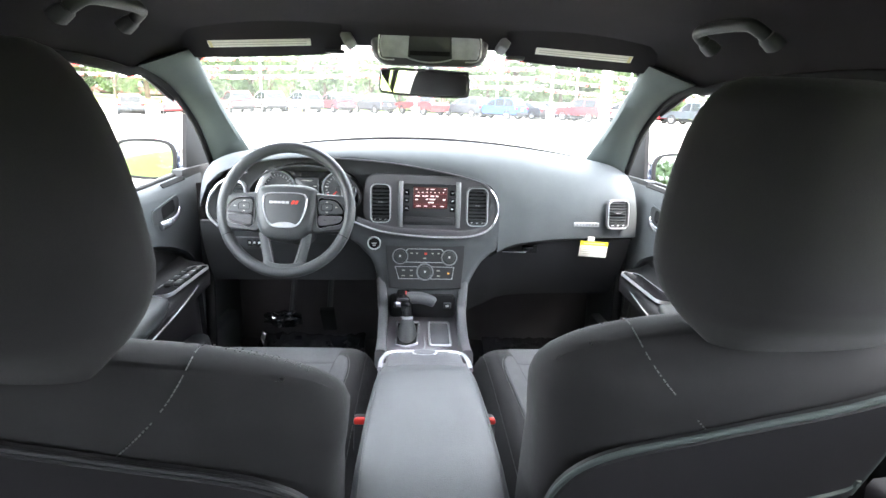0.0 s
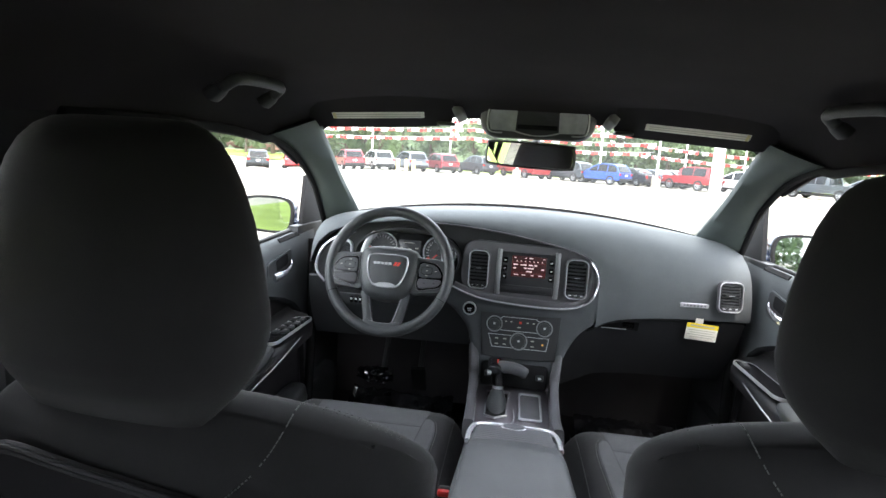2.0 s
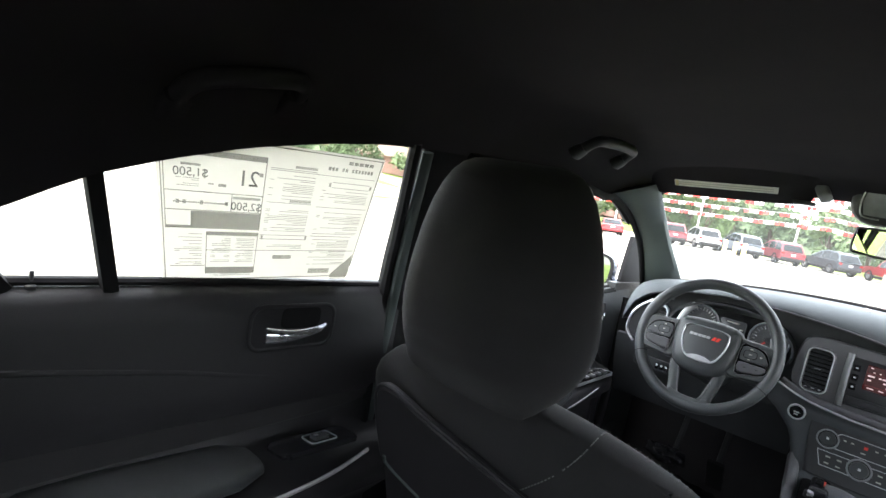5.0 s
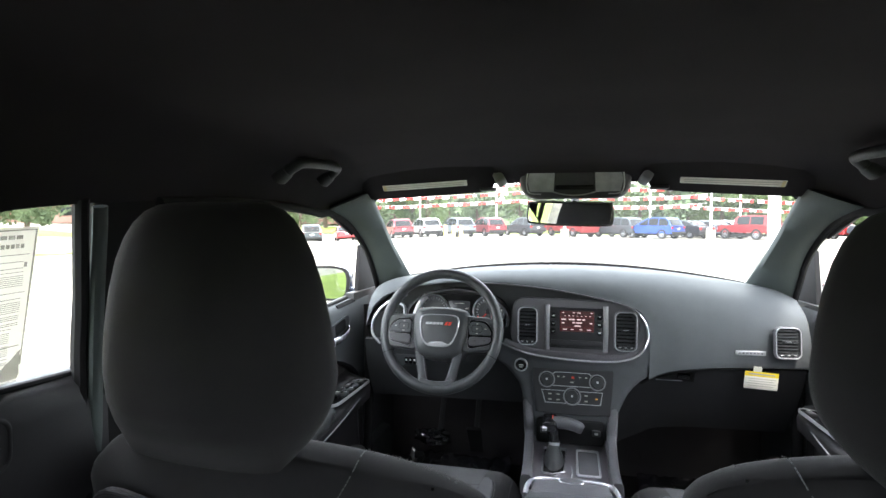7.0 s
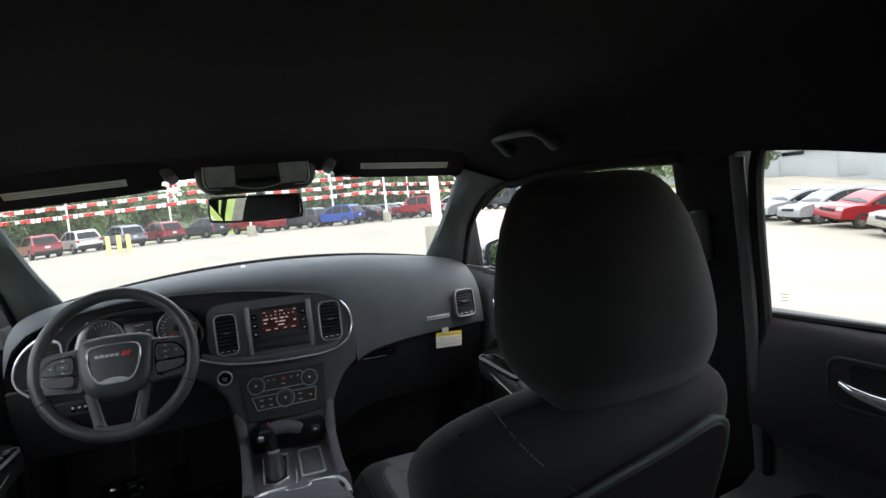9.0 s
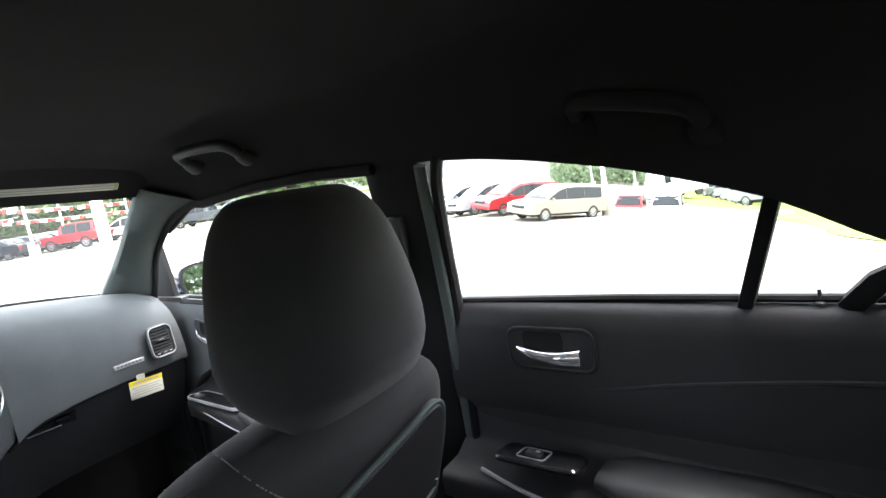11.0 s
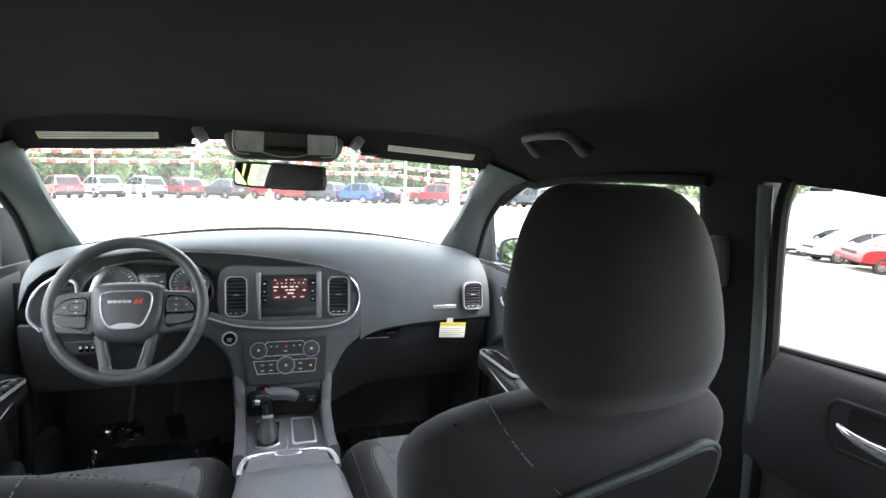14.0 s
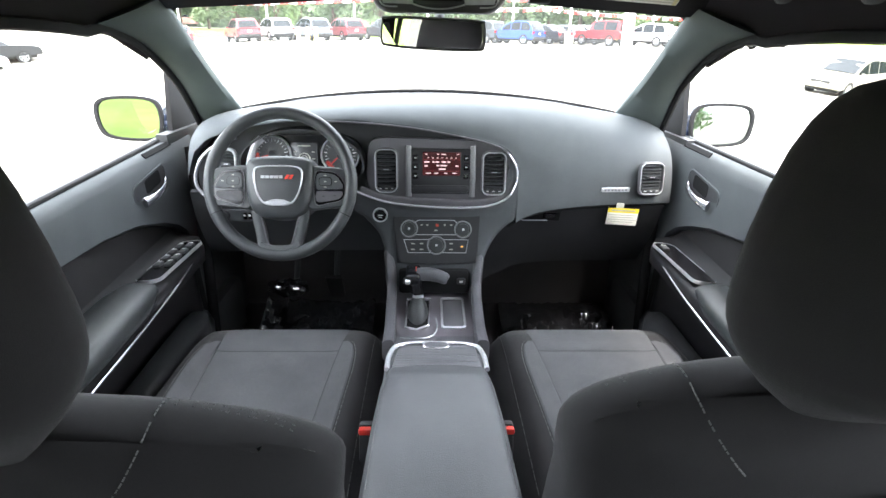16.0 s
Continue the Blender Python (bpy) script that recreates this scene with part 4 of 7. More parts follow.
plate(b, [(-0.031, -0.046), (-0.014, -0.040), (0, -0.039), (0.014, -0.040), (0.031, -0.046), (0.022, -0.052), (0.0, -0.054), (-0.022, -0.052)], 0.005, WM @ pose(0, 0, 0.0258))
part("badge_foot", b, CHROME, wheel, "chrome accent under the hub")
b = bmesh.new()
for k in range(5):
    rbox(b, WM @ pose(-0.034 + 0.0102 * k, 0.012, 0.0290), 0.0085, 0.0064, 0.0016, 0)
part("badge_bars", b, SATIN, wheel, "plain silver bars in place of lettering")
b = bmesh.new()
for k in range(2):
    plate(b, [(0, 0), (0.007, 0), (0.012, 0.010), (0.005, 0.010)], 0.0012, WM @ pose(0.0150 + 0.0095 * k, 0.0072, 0.0282), edge=0.0002)
part("badge_slashes", b, REDMARK, wheel, "two red slanting bars")
for s in (-1, 1):
    b = bmesh.new()
    def outline(pts, per=3):
        return [(p.x, p.y) for p in spline([V(s * x, y, 0) for x, y in pts], per, closed=True)]
    sp = outline(((0.060, 0.034), (0.100, 0.040), (0.150, 0.034), (0.163, 0.0), (0.156, -0.048), (0.105, -0.058), (0.062, -0.054)))
    plate(b, sp, 0.022, WM @ pose(0, 0, -0.012), edge=0.004)
    spk = part("spoke", b, RIM, wheel)
    pod = ((0.082, 0.024), (0.102, 0.029), (0.130, 0.025), (0.148, 0.006), (0.152, -0.014), (0.146, -0.038), (0.112, -0.047), (0.082, -0.048))
    b = bmesh.new()
    plate(b, outline(pod), 0.002, WM @ pose(0, 0, 0.0095), edge=0.0008)
    part("button_pod", b, GLOSS, spk)
    b = bmesh.new()
    mid = (0.117, -0.010)
    ring_plate(b, outline(pod), outline([(mid[0] + (x - mid[0]) * 0.955, mid[1] + (y - mid[1]) * 0.955) for x, y in pod]), 0.003, WM @ pose(0, 0, 0.0105))
    part("pod_rim", b, BEZEL, spk, "satin rim of the button pod")
    for pts, mat in ((((0.086, 0.020), (0.103, 0.024), (0.127, 0.020), (0.142, 0.004), (0.146, -0.012), (0.115, -0.013), (0.086, -0.013)), RIM), (((0.086, -0.019), (0.115, -0.019), (0.145, -0.019), (0.140, -0.035), (0.112, -0.042), (0.086, -0.043)), BEZEL if s > 0 else STACK)):
        b = bmesh.new()
        plate(b, outline(pts, 2), 0.005, WM @ pose(0, 0, 0.0098), edge=0.0018)
        part("spoke_button", b, mat, spk)
    b = bmesh.new()
    ring_plate(b, [(x + s * 0.106, y + 0.004) for x, y in rr(0.030, 0.020, 0.006, 4)], [(x + s * 0.106, y + 0.004) for x, y in rr(0.0275, 0.0175, 0.005, 4)], 0.0012, WM @ pose(0, 0, 0.0146))
    part("rocker_outline", b, GLOSS, spk)
    for dx, dy in ((0.106, 0.004), (0.130, 0.004), (0.106, 0.018), (0.106, -0.009), (0.128, -0.029), (0.102, -0.030)):
        b = bmesh.new()
        rbox(b, WM @ pose(s * dx, dy, 0.0150), 0.0055, 0.0022, 0.0006, 0)
        part("button_mark", b, FADED if dy > -0.02 else PLASTIC, spk)
    b = bmesh.new()
    sweep(b, spline([WM @ V(s * 0.056, -0.062, -0.002), WM @ V(s * 0.050, -0.095, -0.004), WM @ V(s * 0.042, -0.130, -0.004), WM @ V(s * 0.040, -0.160, 0.0)], 5), 0.0135, 0.008, n=12, up=tuple(up_axis), power=3)
    part("lower_spoke", b, RIM, wheel)
    b = bmesh.new()
    sweep(b, spline([WM @ V(s * 0.044, -0.076, 0.004), WM @ V(s * 0.037, -0.105, 0.004), WM @ V(s * 0.030, -0.132, 0.004), WM @ V(s * 0.024, -0.144, 0.005), WM @ V(s * 0.013, -0.147, 0.005), WM @ V(0, -0.147, 0.005)], 5), 0.0022, 0.0018, n=6)
    part("spoke_trim", b, BEZEL, wheel, "satin edge of the lower spoke")
b = bmesh.new()
sweep(b, spline([WM @ V(-0.048, -0.146, 0.001), WM @ V(-0.022, -0.154, 0.002), WM @ V(0.022, -0.154, 0.002), WM @ V(0.048, -0.146, 0.001)], 5), 0.011, 0.008, n=10, up=tuple(up_axis), power=3)
part("spoke_bridge", b, RIM, wheel)
b = bmesh.new()
sweep(b, [WM @ V(0, -0.01, -0.02), V(-0.366, 1.40, 0.872), V(-0.364, 1.56, 0.82)], 0.055, 0.05, n=16)
part("column_shroud", b, PLASTIC, wheel)
for s in (-1, 1):
    b = bmesh.new()
    sweep(b, spline([V(-0.368 + s * 0.04, 1.37, 0.885), V(-0.368 + s * 0.11, 1.345, 0.875 - 0.01 * (s > 0)), V(-0.368 + s * 0.155, 1.33, 0.868)], 4), 0.008, 0.006, n=8)
    part("column_stalk", b, PLASTIC, wheel)

# ---- centre console ----
CC = 0.012
console = thing("centre_console", "centre console with gear selector and padded armrest", "console")
b = bmesh.new()
rings = []
for y, z, w, zb in ((0.46, 0.600, 0.112, 0.28), (0.55, 0.606, 0.114, 0.28), (0.80, 0.610, 0.114, 0.28), (0.96, 0.606, 0.112, 0.28), (1.08, 0.598, 0.110, 0.28), (1.16, 0.566, 0.112, 0.28), (1.30, 0.545, 0.114, 0.28), (1.44, 0.565, 0.116, 0.28), (1.52, 0.60, 0.118, 0.28)):
    rings.append([V(CC - w - 0.012, y, zb), V(CC - w - 0.004, y, z - 0.03), V(CC - w + 0.006, y, z), V(CC, y, z), V(CC + w - 0.006, y, z), V(CC + w + 0.004, y, z - 0.03), V(CC + w + 0.012, y, zb)])
loft(b, rings, cap=True)
part("console_body", b, CONSOLE, console, sharp=50)
# raised side rails that run up into the dashboard
for s in (-1, 1):
    b = bmesh.new()
    sweep(b, spline([V(CC + s * 0.108, 1.10, 0.600), V(CC + s * 0.112, 1.22, 0.572), V(CC + s * 0.116, 1.34, 0.572), V(CC + s * 0.118, 1.415, 0.603), V(CC + s * 0.122, 1.44, 0.64), V(CC + s * 0.128, 1.475, 0.69)], 6), 0.014, 0.024, n=14, power=4)
    part("console_rail", b, CONSOLE, console)
# gear panel
GP = pose(CC, 1.335, 0.556, 5) @ Matrix.Diagonal((1, 1.22, 1, 1))
b = bmesh.new()
plate(b, rr(0.205, 0.30, 0.02, 5), 0.006, GP)
part("gear_panel", b, GEARPANEL, console, "graphite panel round the gear selector")
b = bmesh.new()
o = [(-0.040, 0.062), (0.030, 0.062), (0.024, -0.050), (-0.010, -0.066), (-0.040, -0.058)]
ring_plate(b, o, [(-0.005 + (x + 0.005) * 0.91, (y) * 0.945) for x, y in o], 0.006, GP @ pose(-0.038, 0.01, 0.005))
part("gate_frame", b, CHROME, console, "bright frame of the gear gate")
b = bmesh.new()
plate(b, [(-0.005 + (x + 0.005) * 0.84, y * 0.88) for x, y in o], 0.002, GP @ pose(-0.038, 0.01, 0.005))
part("gate_well", b, RUBBER, console)
b = bmesh.new()
loft(b, [[GP @ V(-0.045 + w * math.cos(a), 0.012 + k + h * math.sin(a), z) for a in [2 * math.pi * j / 16 for j in range(16)]] for w, h, z, k in ((0.029, 0.050, 0.005, 0.0), (0.027, 0.045, 0.016, 0.002), (0.022, 0.034, 0.028, 0.008), (0.016, 0.020, 0.040, 0.016), (0.014, 0.015, 0.046, 0.020))])
part("gear_boot", b, PLASTIC, console)
b = bmesh.new()
sweep(b, [GP @ V(-0.045, 0.032, 0.042), GP @ V(-0.045, 0.034, 0.050)], 0.0165, n=16)
part("selector_collar", b, CHROME, console, "chrome collar of the selector")
b = bmesh.new()
sweep(b, spline([GP @ V(-0.045, 0.034, 0.048), GP @ V(-0.048, 0.042, 0.070), GP @ V(-0.050, 0.048, 0.090)], 4), 0.017, 0.020, n=14, power=3, taper=lambda t: 0.85 + 0.15 * t)
part("selector_stalk", b, GLOSS, console)
b = bmesh.new()
sweep(b, spline([GP @ V(-0.046, 0.052, 0.098), GP @ V(-0.015, 0.050, 0.101), GP @ V(0.014, 0.046, 0.097), GP @ V(0.036, 0.042, 0.088)], 5), 0.020, 0.017, n=14, power=2.6, taper=lambda t: 1.0 - 0.18 * t * t - 0.25 * max(0.0, t - 0.9) / 0.1)
part("selector_knob", b, LEATHER, console, "grey leather grip of the T-shaped selector")
b = bmesh.new()
rbox(b, GP @ pose(-0.058, 0.052, 0.097, 10), 0.040, 0.050, 0.032, 0.008, 3)
part("selector_head", b, GLOSS, console, "gloss black selector head")
b = bmesh.new()
rbox(b, GP @ pose(-0.072, 0.028, 0.092, 20), 0.014, 0.010, 0.014, 0.003)
part("selector_button", b, CHROME, console)
b = bmesh.new()
rbox(b, GP @ pose(-0.050, 0.055, 0.1138, 10), 0.004, 0.016, 0.0008, 0)
part("selector_mark", b, REDMARK, console)
b = bmesh.new()
ring_plate(b, rr(0.066, 0.125, 0.010, 5), rr(0.054, 0.112, 0.007, 5), 0.006, GP @ pose(0.050, 0.012, 0.005))
part("tray_frame", b, SATIN, console, "satin frame of the small tray")
b = bmesh.new()
plate(b, rr(0.056, 0.114, 0.007, 5), 0.001, GP @ pose(0.050, 0.012, 0.0055))
part("tray_floor", b, CONSOLE, console)
b = bmesh.new()
sweep(b, spline([GP @ V(-0.088, -0.085, 0.008), GP @ V(-0.045, -0.088, 0.008), GP @ V(-0.006, -0.076, 0.008), GP @ V(0.006, -0.045, 0.008), GP @ V(0.004, -0.01, 0.008)], 5), 0.0022, 0.002, n=6)
part("gate_trim", b, CHROME, console)
# storage bin ahead of the selector
b = bmesh.new()
rbox(b, pose(CC, 1.448, 0.620), 0.20, 0.05, 0.075, 0.012)
part("bin_recess", b, RUBBER, console)
for s in (-1, 1):
    b = bmesh.new()
    rbox(b, face_at(CC + s * 0.075, 1.424, 0.625), 0.024, 0.020, 0.012, 0.004)
    q = part("socket_cover", b, PLASTIC, console)
    b = bmesh.new()
    rbox(b, face_at(CC + s * 0.075, 1.418, 0.625), 0.010, 0.006, 0.001, 0)
    part("socket_mark", b, MARK, q)
# cup holder shutter with chrome surround
b = bmesh.new()
sweep(b, spline([V(CC - 0.100, 0.955, 0.645), V(CC - 0.098, 1.02, 0.640), V(CC - 0.080, 1.072, 0.630), V(CC, 1.086, 0.626), V(CC + 0.080, 1.072, 0.630), V(CC + 0.098, 1.02, 0.640), V(CC + 0.100, 0.955, 0.645)], 5), 0.0058, 0.0055, n=10)
part("holder_surround", b, CHROME, console, "chrome surround of the cup holder shutter")
for k in range(10):
    b = bmesh.new()
    rbox(b, pose(CC, 0.958 + 0.0108 * k, 0.643 - 0.0011 * k), 0.182 - 0.002 * k, 0.0100, 0.008, 0.002, 1)
    part("shutter_slat", b, CONSOLE, console)
b = bmesh.new()
plate(b, [(0.030 * math.cos(a), 0.016 * math.sin(a)) for a in [2 * math.pi * j / 24 for j in range(24)]], 0.005, pose(CC, 1.060, 0.634))
part("shutter_grip", b, CHROME, console, "oval bright grip of the shutter")
b = bmesh.new()
plate(b, [(0.026 * math.cos(a), -0.001 + 0.0125 * math.sin(a)) for a in [2 * math.pi * j / 24 for j in range(24)]], 0.002, pose(CC, 1.060, 0.6385))
part("grip_pad", b, CONSOLE, console)
# armrest lid
b = bmesh.new()
lid = []
for y, w, z in ((0.455, 0.100, 0.632), (0.462, 0.110, 0.650), (0.50, 0.116, 0.660), (0.62, 0.116, 0.666), (0.78, 0.112, 0.668), (0.90, 0.106, 0.664), (0.945, 0.101, 0.658), (0.957, 0.094, 0.640)):
    lid.append([V(CC - w, y, 0.612), V(CC - w - 0.002, y, z - 0.022), V(CC - w + 0.004, y, z - 0.008), V(CC - w + 0.014, y, z - 0.001), V(CC - w * 0.5, y, z + 0.003), V(CC, y, z + 0.004), V(CC + w * 0.5, y, z + 0.003), V(CC + w - 0.014, y, z - 0.001), V(CC + w - 0.004, y, z - 0.008), V(CC + w + 0.002, y, z - 0.022), V(CC + w, y, 0.612)])
loft(b, lid)
part("armrest_lid", b, LEATHER, console, "padded black armrest lid with side stitching", sharp=60)
b = bmesh.new()
for s in (-1, 1):
    stitches(b, [V(CC + s * (w - 0.008), y, z - 0.0015) for y, w, z in ((0.48, 0.113, 0.656), (0.62, 0.116, 0.666), (0.78, 0.112, 0.668), (0.90, 0.106, 0.664), (0.94, 0.102, 0.659))], 0.007, 0.0045, 0.0007)
q = part("lid_stitching", b, THREAD, console, "pale double stitching")
q["kind"] = "stuff"


# ---- front seats ----
def front_seat(cx, W, top, drop_in, drop_out, by, lean, kx, seam, rim, head, label):
    st = thing("front_seat", label, "seat", "front seats")
    X = V(1, 0, 0)
    cu = cx + kx
    ahead = lambda y: 0.66 + (y - 0.66) * 1.085
    # cushion with bolsters: one padded surface, the panels lie on it
    def pad_z(px, y):
        u, v = min(1.0, abs(px) / 0.252), max(0.0, min(1.0, (y - 0.66) / 0.645))
        edge = max(0.0, 1 - u ** 7) ** 0.36 * max(0.0, 1 - v ** 16) ** 0.42
        swell = 0.552 + 0.020 * math.exp(-((u - 0.78) / 0.16) ** 2) * (1 - v ** 5) - 0.012 * (1 - v) ** 2 + 0.004 * math.sin(3.0 * v)
        return 0.40 + (swell - 0.40) * edge
    b = bmesh.new()
    rings = []
    for y in list(np.linspace(0.66, 1.20, 16)) + [1.235, 1.26, 1.277, 1.289, 1.297, 1.302, 1.305]:
        xs_ = [0.252 * math.sin(a) for a in np.linspace(-math.pi / 2, math.pi / 2, 41)]
        yf = ahead(y)
        rings.append([V(cu - 0.245, yf, 0.36)] + [V(cu + px, yf, pad_z(px, y)) for px in xs_] + [V(cu + 0.245, yf, 0.36)])
    loft(b, rings, ring_closed=False, cap=False)
    part("cushion", b, CLOTH, st, sharp=70)
    def panel(name, x0, x1, y0, y1, label):
        q = bmesh.new()
        def on_pad(u, v):
            y = y0 + (y1 - y0) * v
            px = x0(y) + (x1(y) - x0(y)) * u
            rim = min(1.0, min(u, 1 - u) * 40, min(v, 1 - v) * 40)
            return (cu + px, ahead(y), pad_z(px, y) + 0.0003 + 0.0024 * rim ** 0.5)
        shell(q, on_pad, 18, 18, -0.004)
        part(name, q, KNIT, st, label, sharp=80)
    half = lambda y: interp(y, ((0.66, 0.118), (1.0, 0.136), (1.15, 0.146), (1.27, 0.160)))
    panel("seat_insert", lambda y: -half(y), half, 0.68, 1.1285, "lighter grey knit centre panel")
    panel("seat_insert", lambda y: -half(y), half, 1.1315, 1.276, "lighter grey knit centre panel")
    for s in (-1, 1):
        far = lambda y: half(y) + 0.004 + 0.044 * max(0.0, 1 - ((y - 0.93) / 0.245) ** 4) ** 0.5
        lo, hi = (lambda y, s=s: s * (half(y) + 0.0012)), (lambda y, s=s: s * far(y))
        if s > 0:
            panel("bolster_insert", lo, hi, 0.69, 1.172, "lighter grey knit side panel")
        else:
            panel("bolster_insert", hi, lo, 0.69, 1.172, "lighter grey knit side panel")
    for s in (-1, 1):
        b = bmesh.new()
        stitches(b, [V(cu + s * 0.222, ahead(y), pad_z(0.222, y) + 0.0002) for y in np.linspace(0.74, 1.24, 60)], 0.0055, 0.0042, 0.0008)
        stitches(b, [V(cu + s * (far(y) + 0.004), ahead(y), pad_z(far(y) + 0.004, y) + 0.0004) for y in np.linspace(0.72, 1.165, 60)], 0.0055, 0.0042, 0.0007)
        q = part("cushion_stitching", b, THREAD, st)
        q["kind"] = "stuff"
    # backrest: a broad padded slab with a full roll along its nearly level top
    t = radians(lean)
    up, dep = V(0, -math.sin(t), math.cos(t)), V(0, math.cos(t), math.sin(t))
    base = V(cx, by, 0.43)
    L = (top - 0.43) / math.cos(t)
    side = 1 if cx > 0 else -1
    prof = ((0.0, 0.76, 0.060), (0.03, 0.84, 0.085), (0.20, 0.91, 0.095), (0.45, 0.94, 0.092), (0.62, 0.955, 0.088), (0.74, 0.985, 0.085), (0.82, 1.0, 0.083), (0.88, 0.995, 0.080), (0.92, 0.98, 0.076), (0.95, 0.955, 0.069), (0.972, 0.92, 0.058), (0.988, 0.87, 0.043), (0.997, 0.80, 0.024), (1.0, 0.74, 0.010))

    def back_point(k, co, si):
        w, d = W * interp(k, [(q[0], q[1]) for q in prof]), interp(k, [(q[0], q[2]) for q in prof])
        px = w * math.copysign(abs(co) ** 0.72, co)
        py = d * math.copysign(abs(si) ** 0.74, si)
        if si > 0:
            py += 0.030 * (abs(px) / w) ** 3 * max(0.0, min(1.0, (0.97 - k) * 8)) - 0.012
        u = px / W * side
        if u < 0:
            px *= 0.94
        else:
            py -= 0.030 * u * u * k * (si < 0)
        return base + up * (L * k - k ** 3 * (drop_out if u > 0 else drop_in) * abs(u) ** 1.3) + X * px + dep * py

    b = bmesh.new()
    loft(b, [[back_point(k, math.cos(2 * math.pi * j / 48), math.sin(2 * math.pi * j / 48)) for j in range(48)] for k, w, d in prof])
    part("backrest", b, CLOTH, st, sharp=70)
    # hard back panel with upper rim
    fr = Matrix((( 1, 0, 0), (0, up.y, -dep.y), (0, up.z, -dep.z))).to_4x4()
    fr.translation = base + up * (L * 0.44) - dep * 0.086
    b = bmesh.new()
    px_ = side * W / 0.243
    outl = [(p.x, p.y) for p in spline([V(x * px_, y + rim, 0) for x, y in ((-0.21, -0.24), (0, -0.25), (0.195, -0.24), (0.200, 0.0), (0.197, 0.165), (0.172, 0.216), (0.10, 0.190), (-0.04, 0.142), (-0.15, 0.100), (-0.200, 0.04), (-0.212, -0.06))], 4, closed=True)]
    plate(b, outl, 0.016, fr, edge=0.006)
    bp_ = part("back_panel", b, REARTRIM, st, "hard black panel on the seat's back")
    b = bmesh.new()
    sweep(b, [fr @ V(p.x, p.y, 0.010) for p in spline([V(x * px_, y + rim, 0) for x, y in ((0.201, 0.02), (0.198, 0.165), (0.172, 0.217), (0.10, 0.191), (-0.04, 0.143), (-0.15, 0.101), (-0.200, 0.04), (-0.213, -0.06))], 5)], 0.004, 0.004, n=8)
    # passenger's paler rim colour stands for light its edge catches
    part("panel_rim", b, PILLAR if cx > 0 else REARTRIM, bp_, "slim rim of the back panel")
    b = bmesh.new()
    sweep(b, [fr @ V(p.x, p.y, 0.016) for p in spline([V(-0.19 * px_, rim - 0.05, 0), V(0, rim - 0.035, 0), V(0.17 * px_, rim + 0.03, 0), V(0.19 * px_, rim + 0.06, 0)], 5)], 0.004, 0.004, n=6)
    part("pocket_edge", b, PILLAR, bp_)
    # seams: over the shoulder and down the back, and along the front of the roll
    def across(k, px, front):
        co = min(0.999, abs(px) / (W * interp(k, [(q[0], q[1]) for q in prof]))) ** (1 / 0.72)
        return back_point(k, math.copysign(co, px), front * math.sqrt(1 - co * co)) + dep * (front * 0.0020) + up * 0.0015
    b = bmesh.new()
    pts = [across(k, -side * seam, 1) for k in (0.975, 0.985, 0.994)] + [across(1.0, -side * seam, -1)]
    pts += [across(k, -side * (seam - 0.50 * (1 - k)), -1) for k in np.linspace(0.996, 0.80, 22)]
    stitches(b, pts, 0.0062, 0.0046, 0.0011)
    q = part("shoulder_stitching", b, THREAD, st, "pale stitched shoulder seam")
    q["kind"] = "stuff"
    b = bmesh.new()
    for k in (0.978, 0.966):
        stitches(b, [across(k, -side * x, 1) for x in np.linspace(seam, W * 0.84, 40)], 0.0060, 0.0044, 0.0009)
    q = part("roll_stitching", b, THREAD, st, "double row of stitches along the top")
    q["kind"] = "stuff"
    # headrest
    hx, hy, hz0, hz1, ha, hd = head
    hb = base + up * (L * 0.985) + V(hx - cx, 0, 0)
    for s in (-1, 1):
        b = bmesh.new()
        sweep(b, [hb + X * (s * 0.040) - up * 0.04, hb + X * (s * 0.040) + up * 0.08], 0.0065, n=10)
        part("headrest_post", b, CHROME, st, "chrome headrest post")
        b = bmesh.new()
        disc(b, Matrix.Translation(hb + X * (s * 0.040) - up * 0.012) @ up.to_track_quat('Z', 'Y').to_matrix().to_4x4(), 0.016, 0.014, 16)
        part("post_collar", b, RUBBER, st)
    # headrest: a shield-shaped cushion, widest below its middle, with a flat crown and a tucked-in foot
    t2 = radians(7)
    u2, d2 = V(0, -math.sin(t2), math.cos(t2)), V(0, math.cos(t2), math.sin(t2))
    tall = (hz1 - hz0) / math.cos(t2)
    broad = ((0.0, 0.70), (0.03, 0.82), (0.08, 0.92), (0.14, 0.975), (0.20, 0.995), (0.30, 0.995), (0.38, 0.985), (0.45, 0.0), (1.0, 0.0))
    lean_in = 0.045 if side > 0 else 0.015
    foot = V(hx, hy + tall / 2 * math.sin(t2), hz0)
    shape = ((0.0, 0.30, 0.42), (0.012, 0.37, 0.62), (0.04, 0.45, 0.80), (0.10, 0.60, 0.92), (0.18, 0.77, 0.98), (0.25, 0.88, 1.0), (0.31, 0.945, 1.0), (0.36, 0.975, 1.0), (0.41, 0.985, 0.995), (0.47, 0.975, 0.98), (0.60, 0.93, 0.95), (0.72, 0.87, 0.90), (0.82, 0.80, 0.83), (0.89, 0.73, 0.74), (0.94, 0.66, 0.62), (0.975, 0.58, 0.46), (0.994, 0.48, 0.28), (1.0, 0.36, 0.14))
    b = bmesh.new()
    rings = []
    fine = []
    for (k, w, d), nxt in zip(shape, shape[1:]):
        fine += [(k, w, d), ((k + nxt[0]) / 2, (w + nxt[1]) / 2, (d + nxt[2]) / 2)]
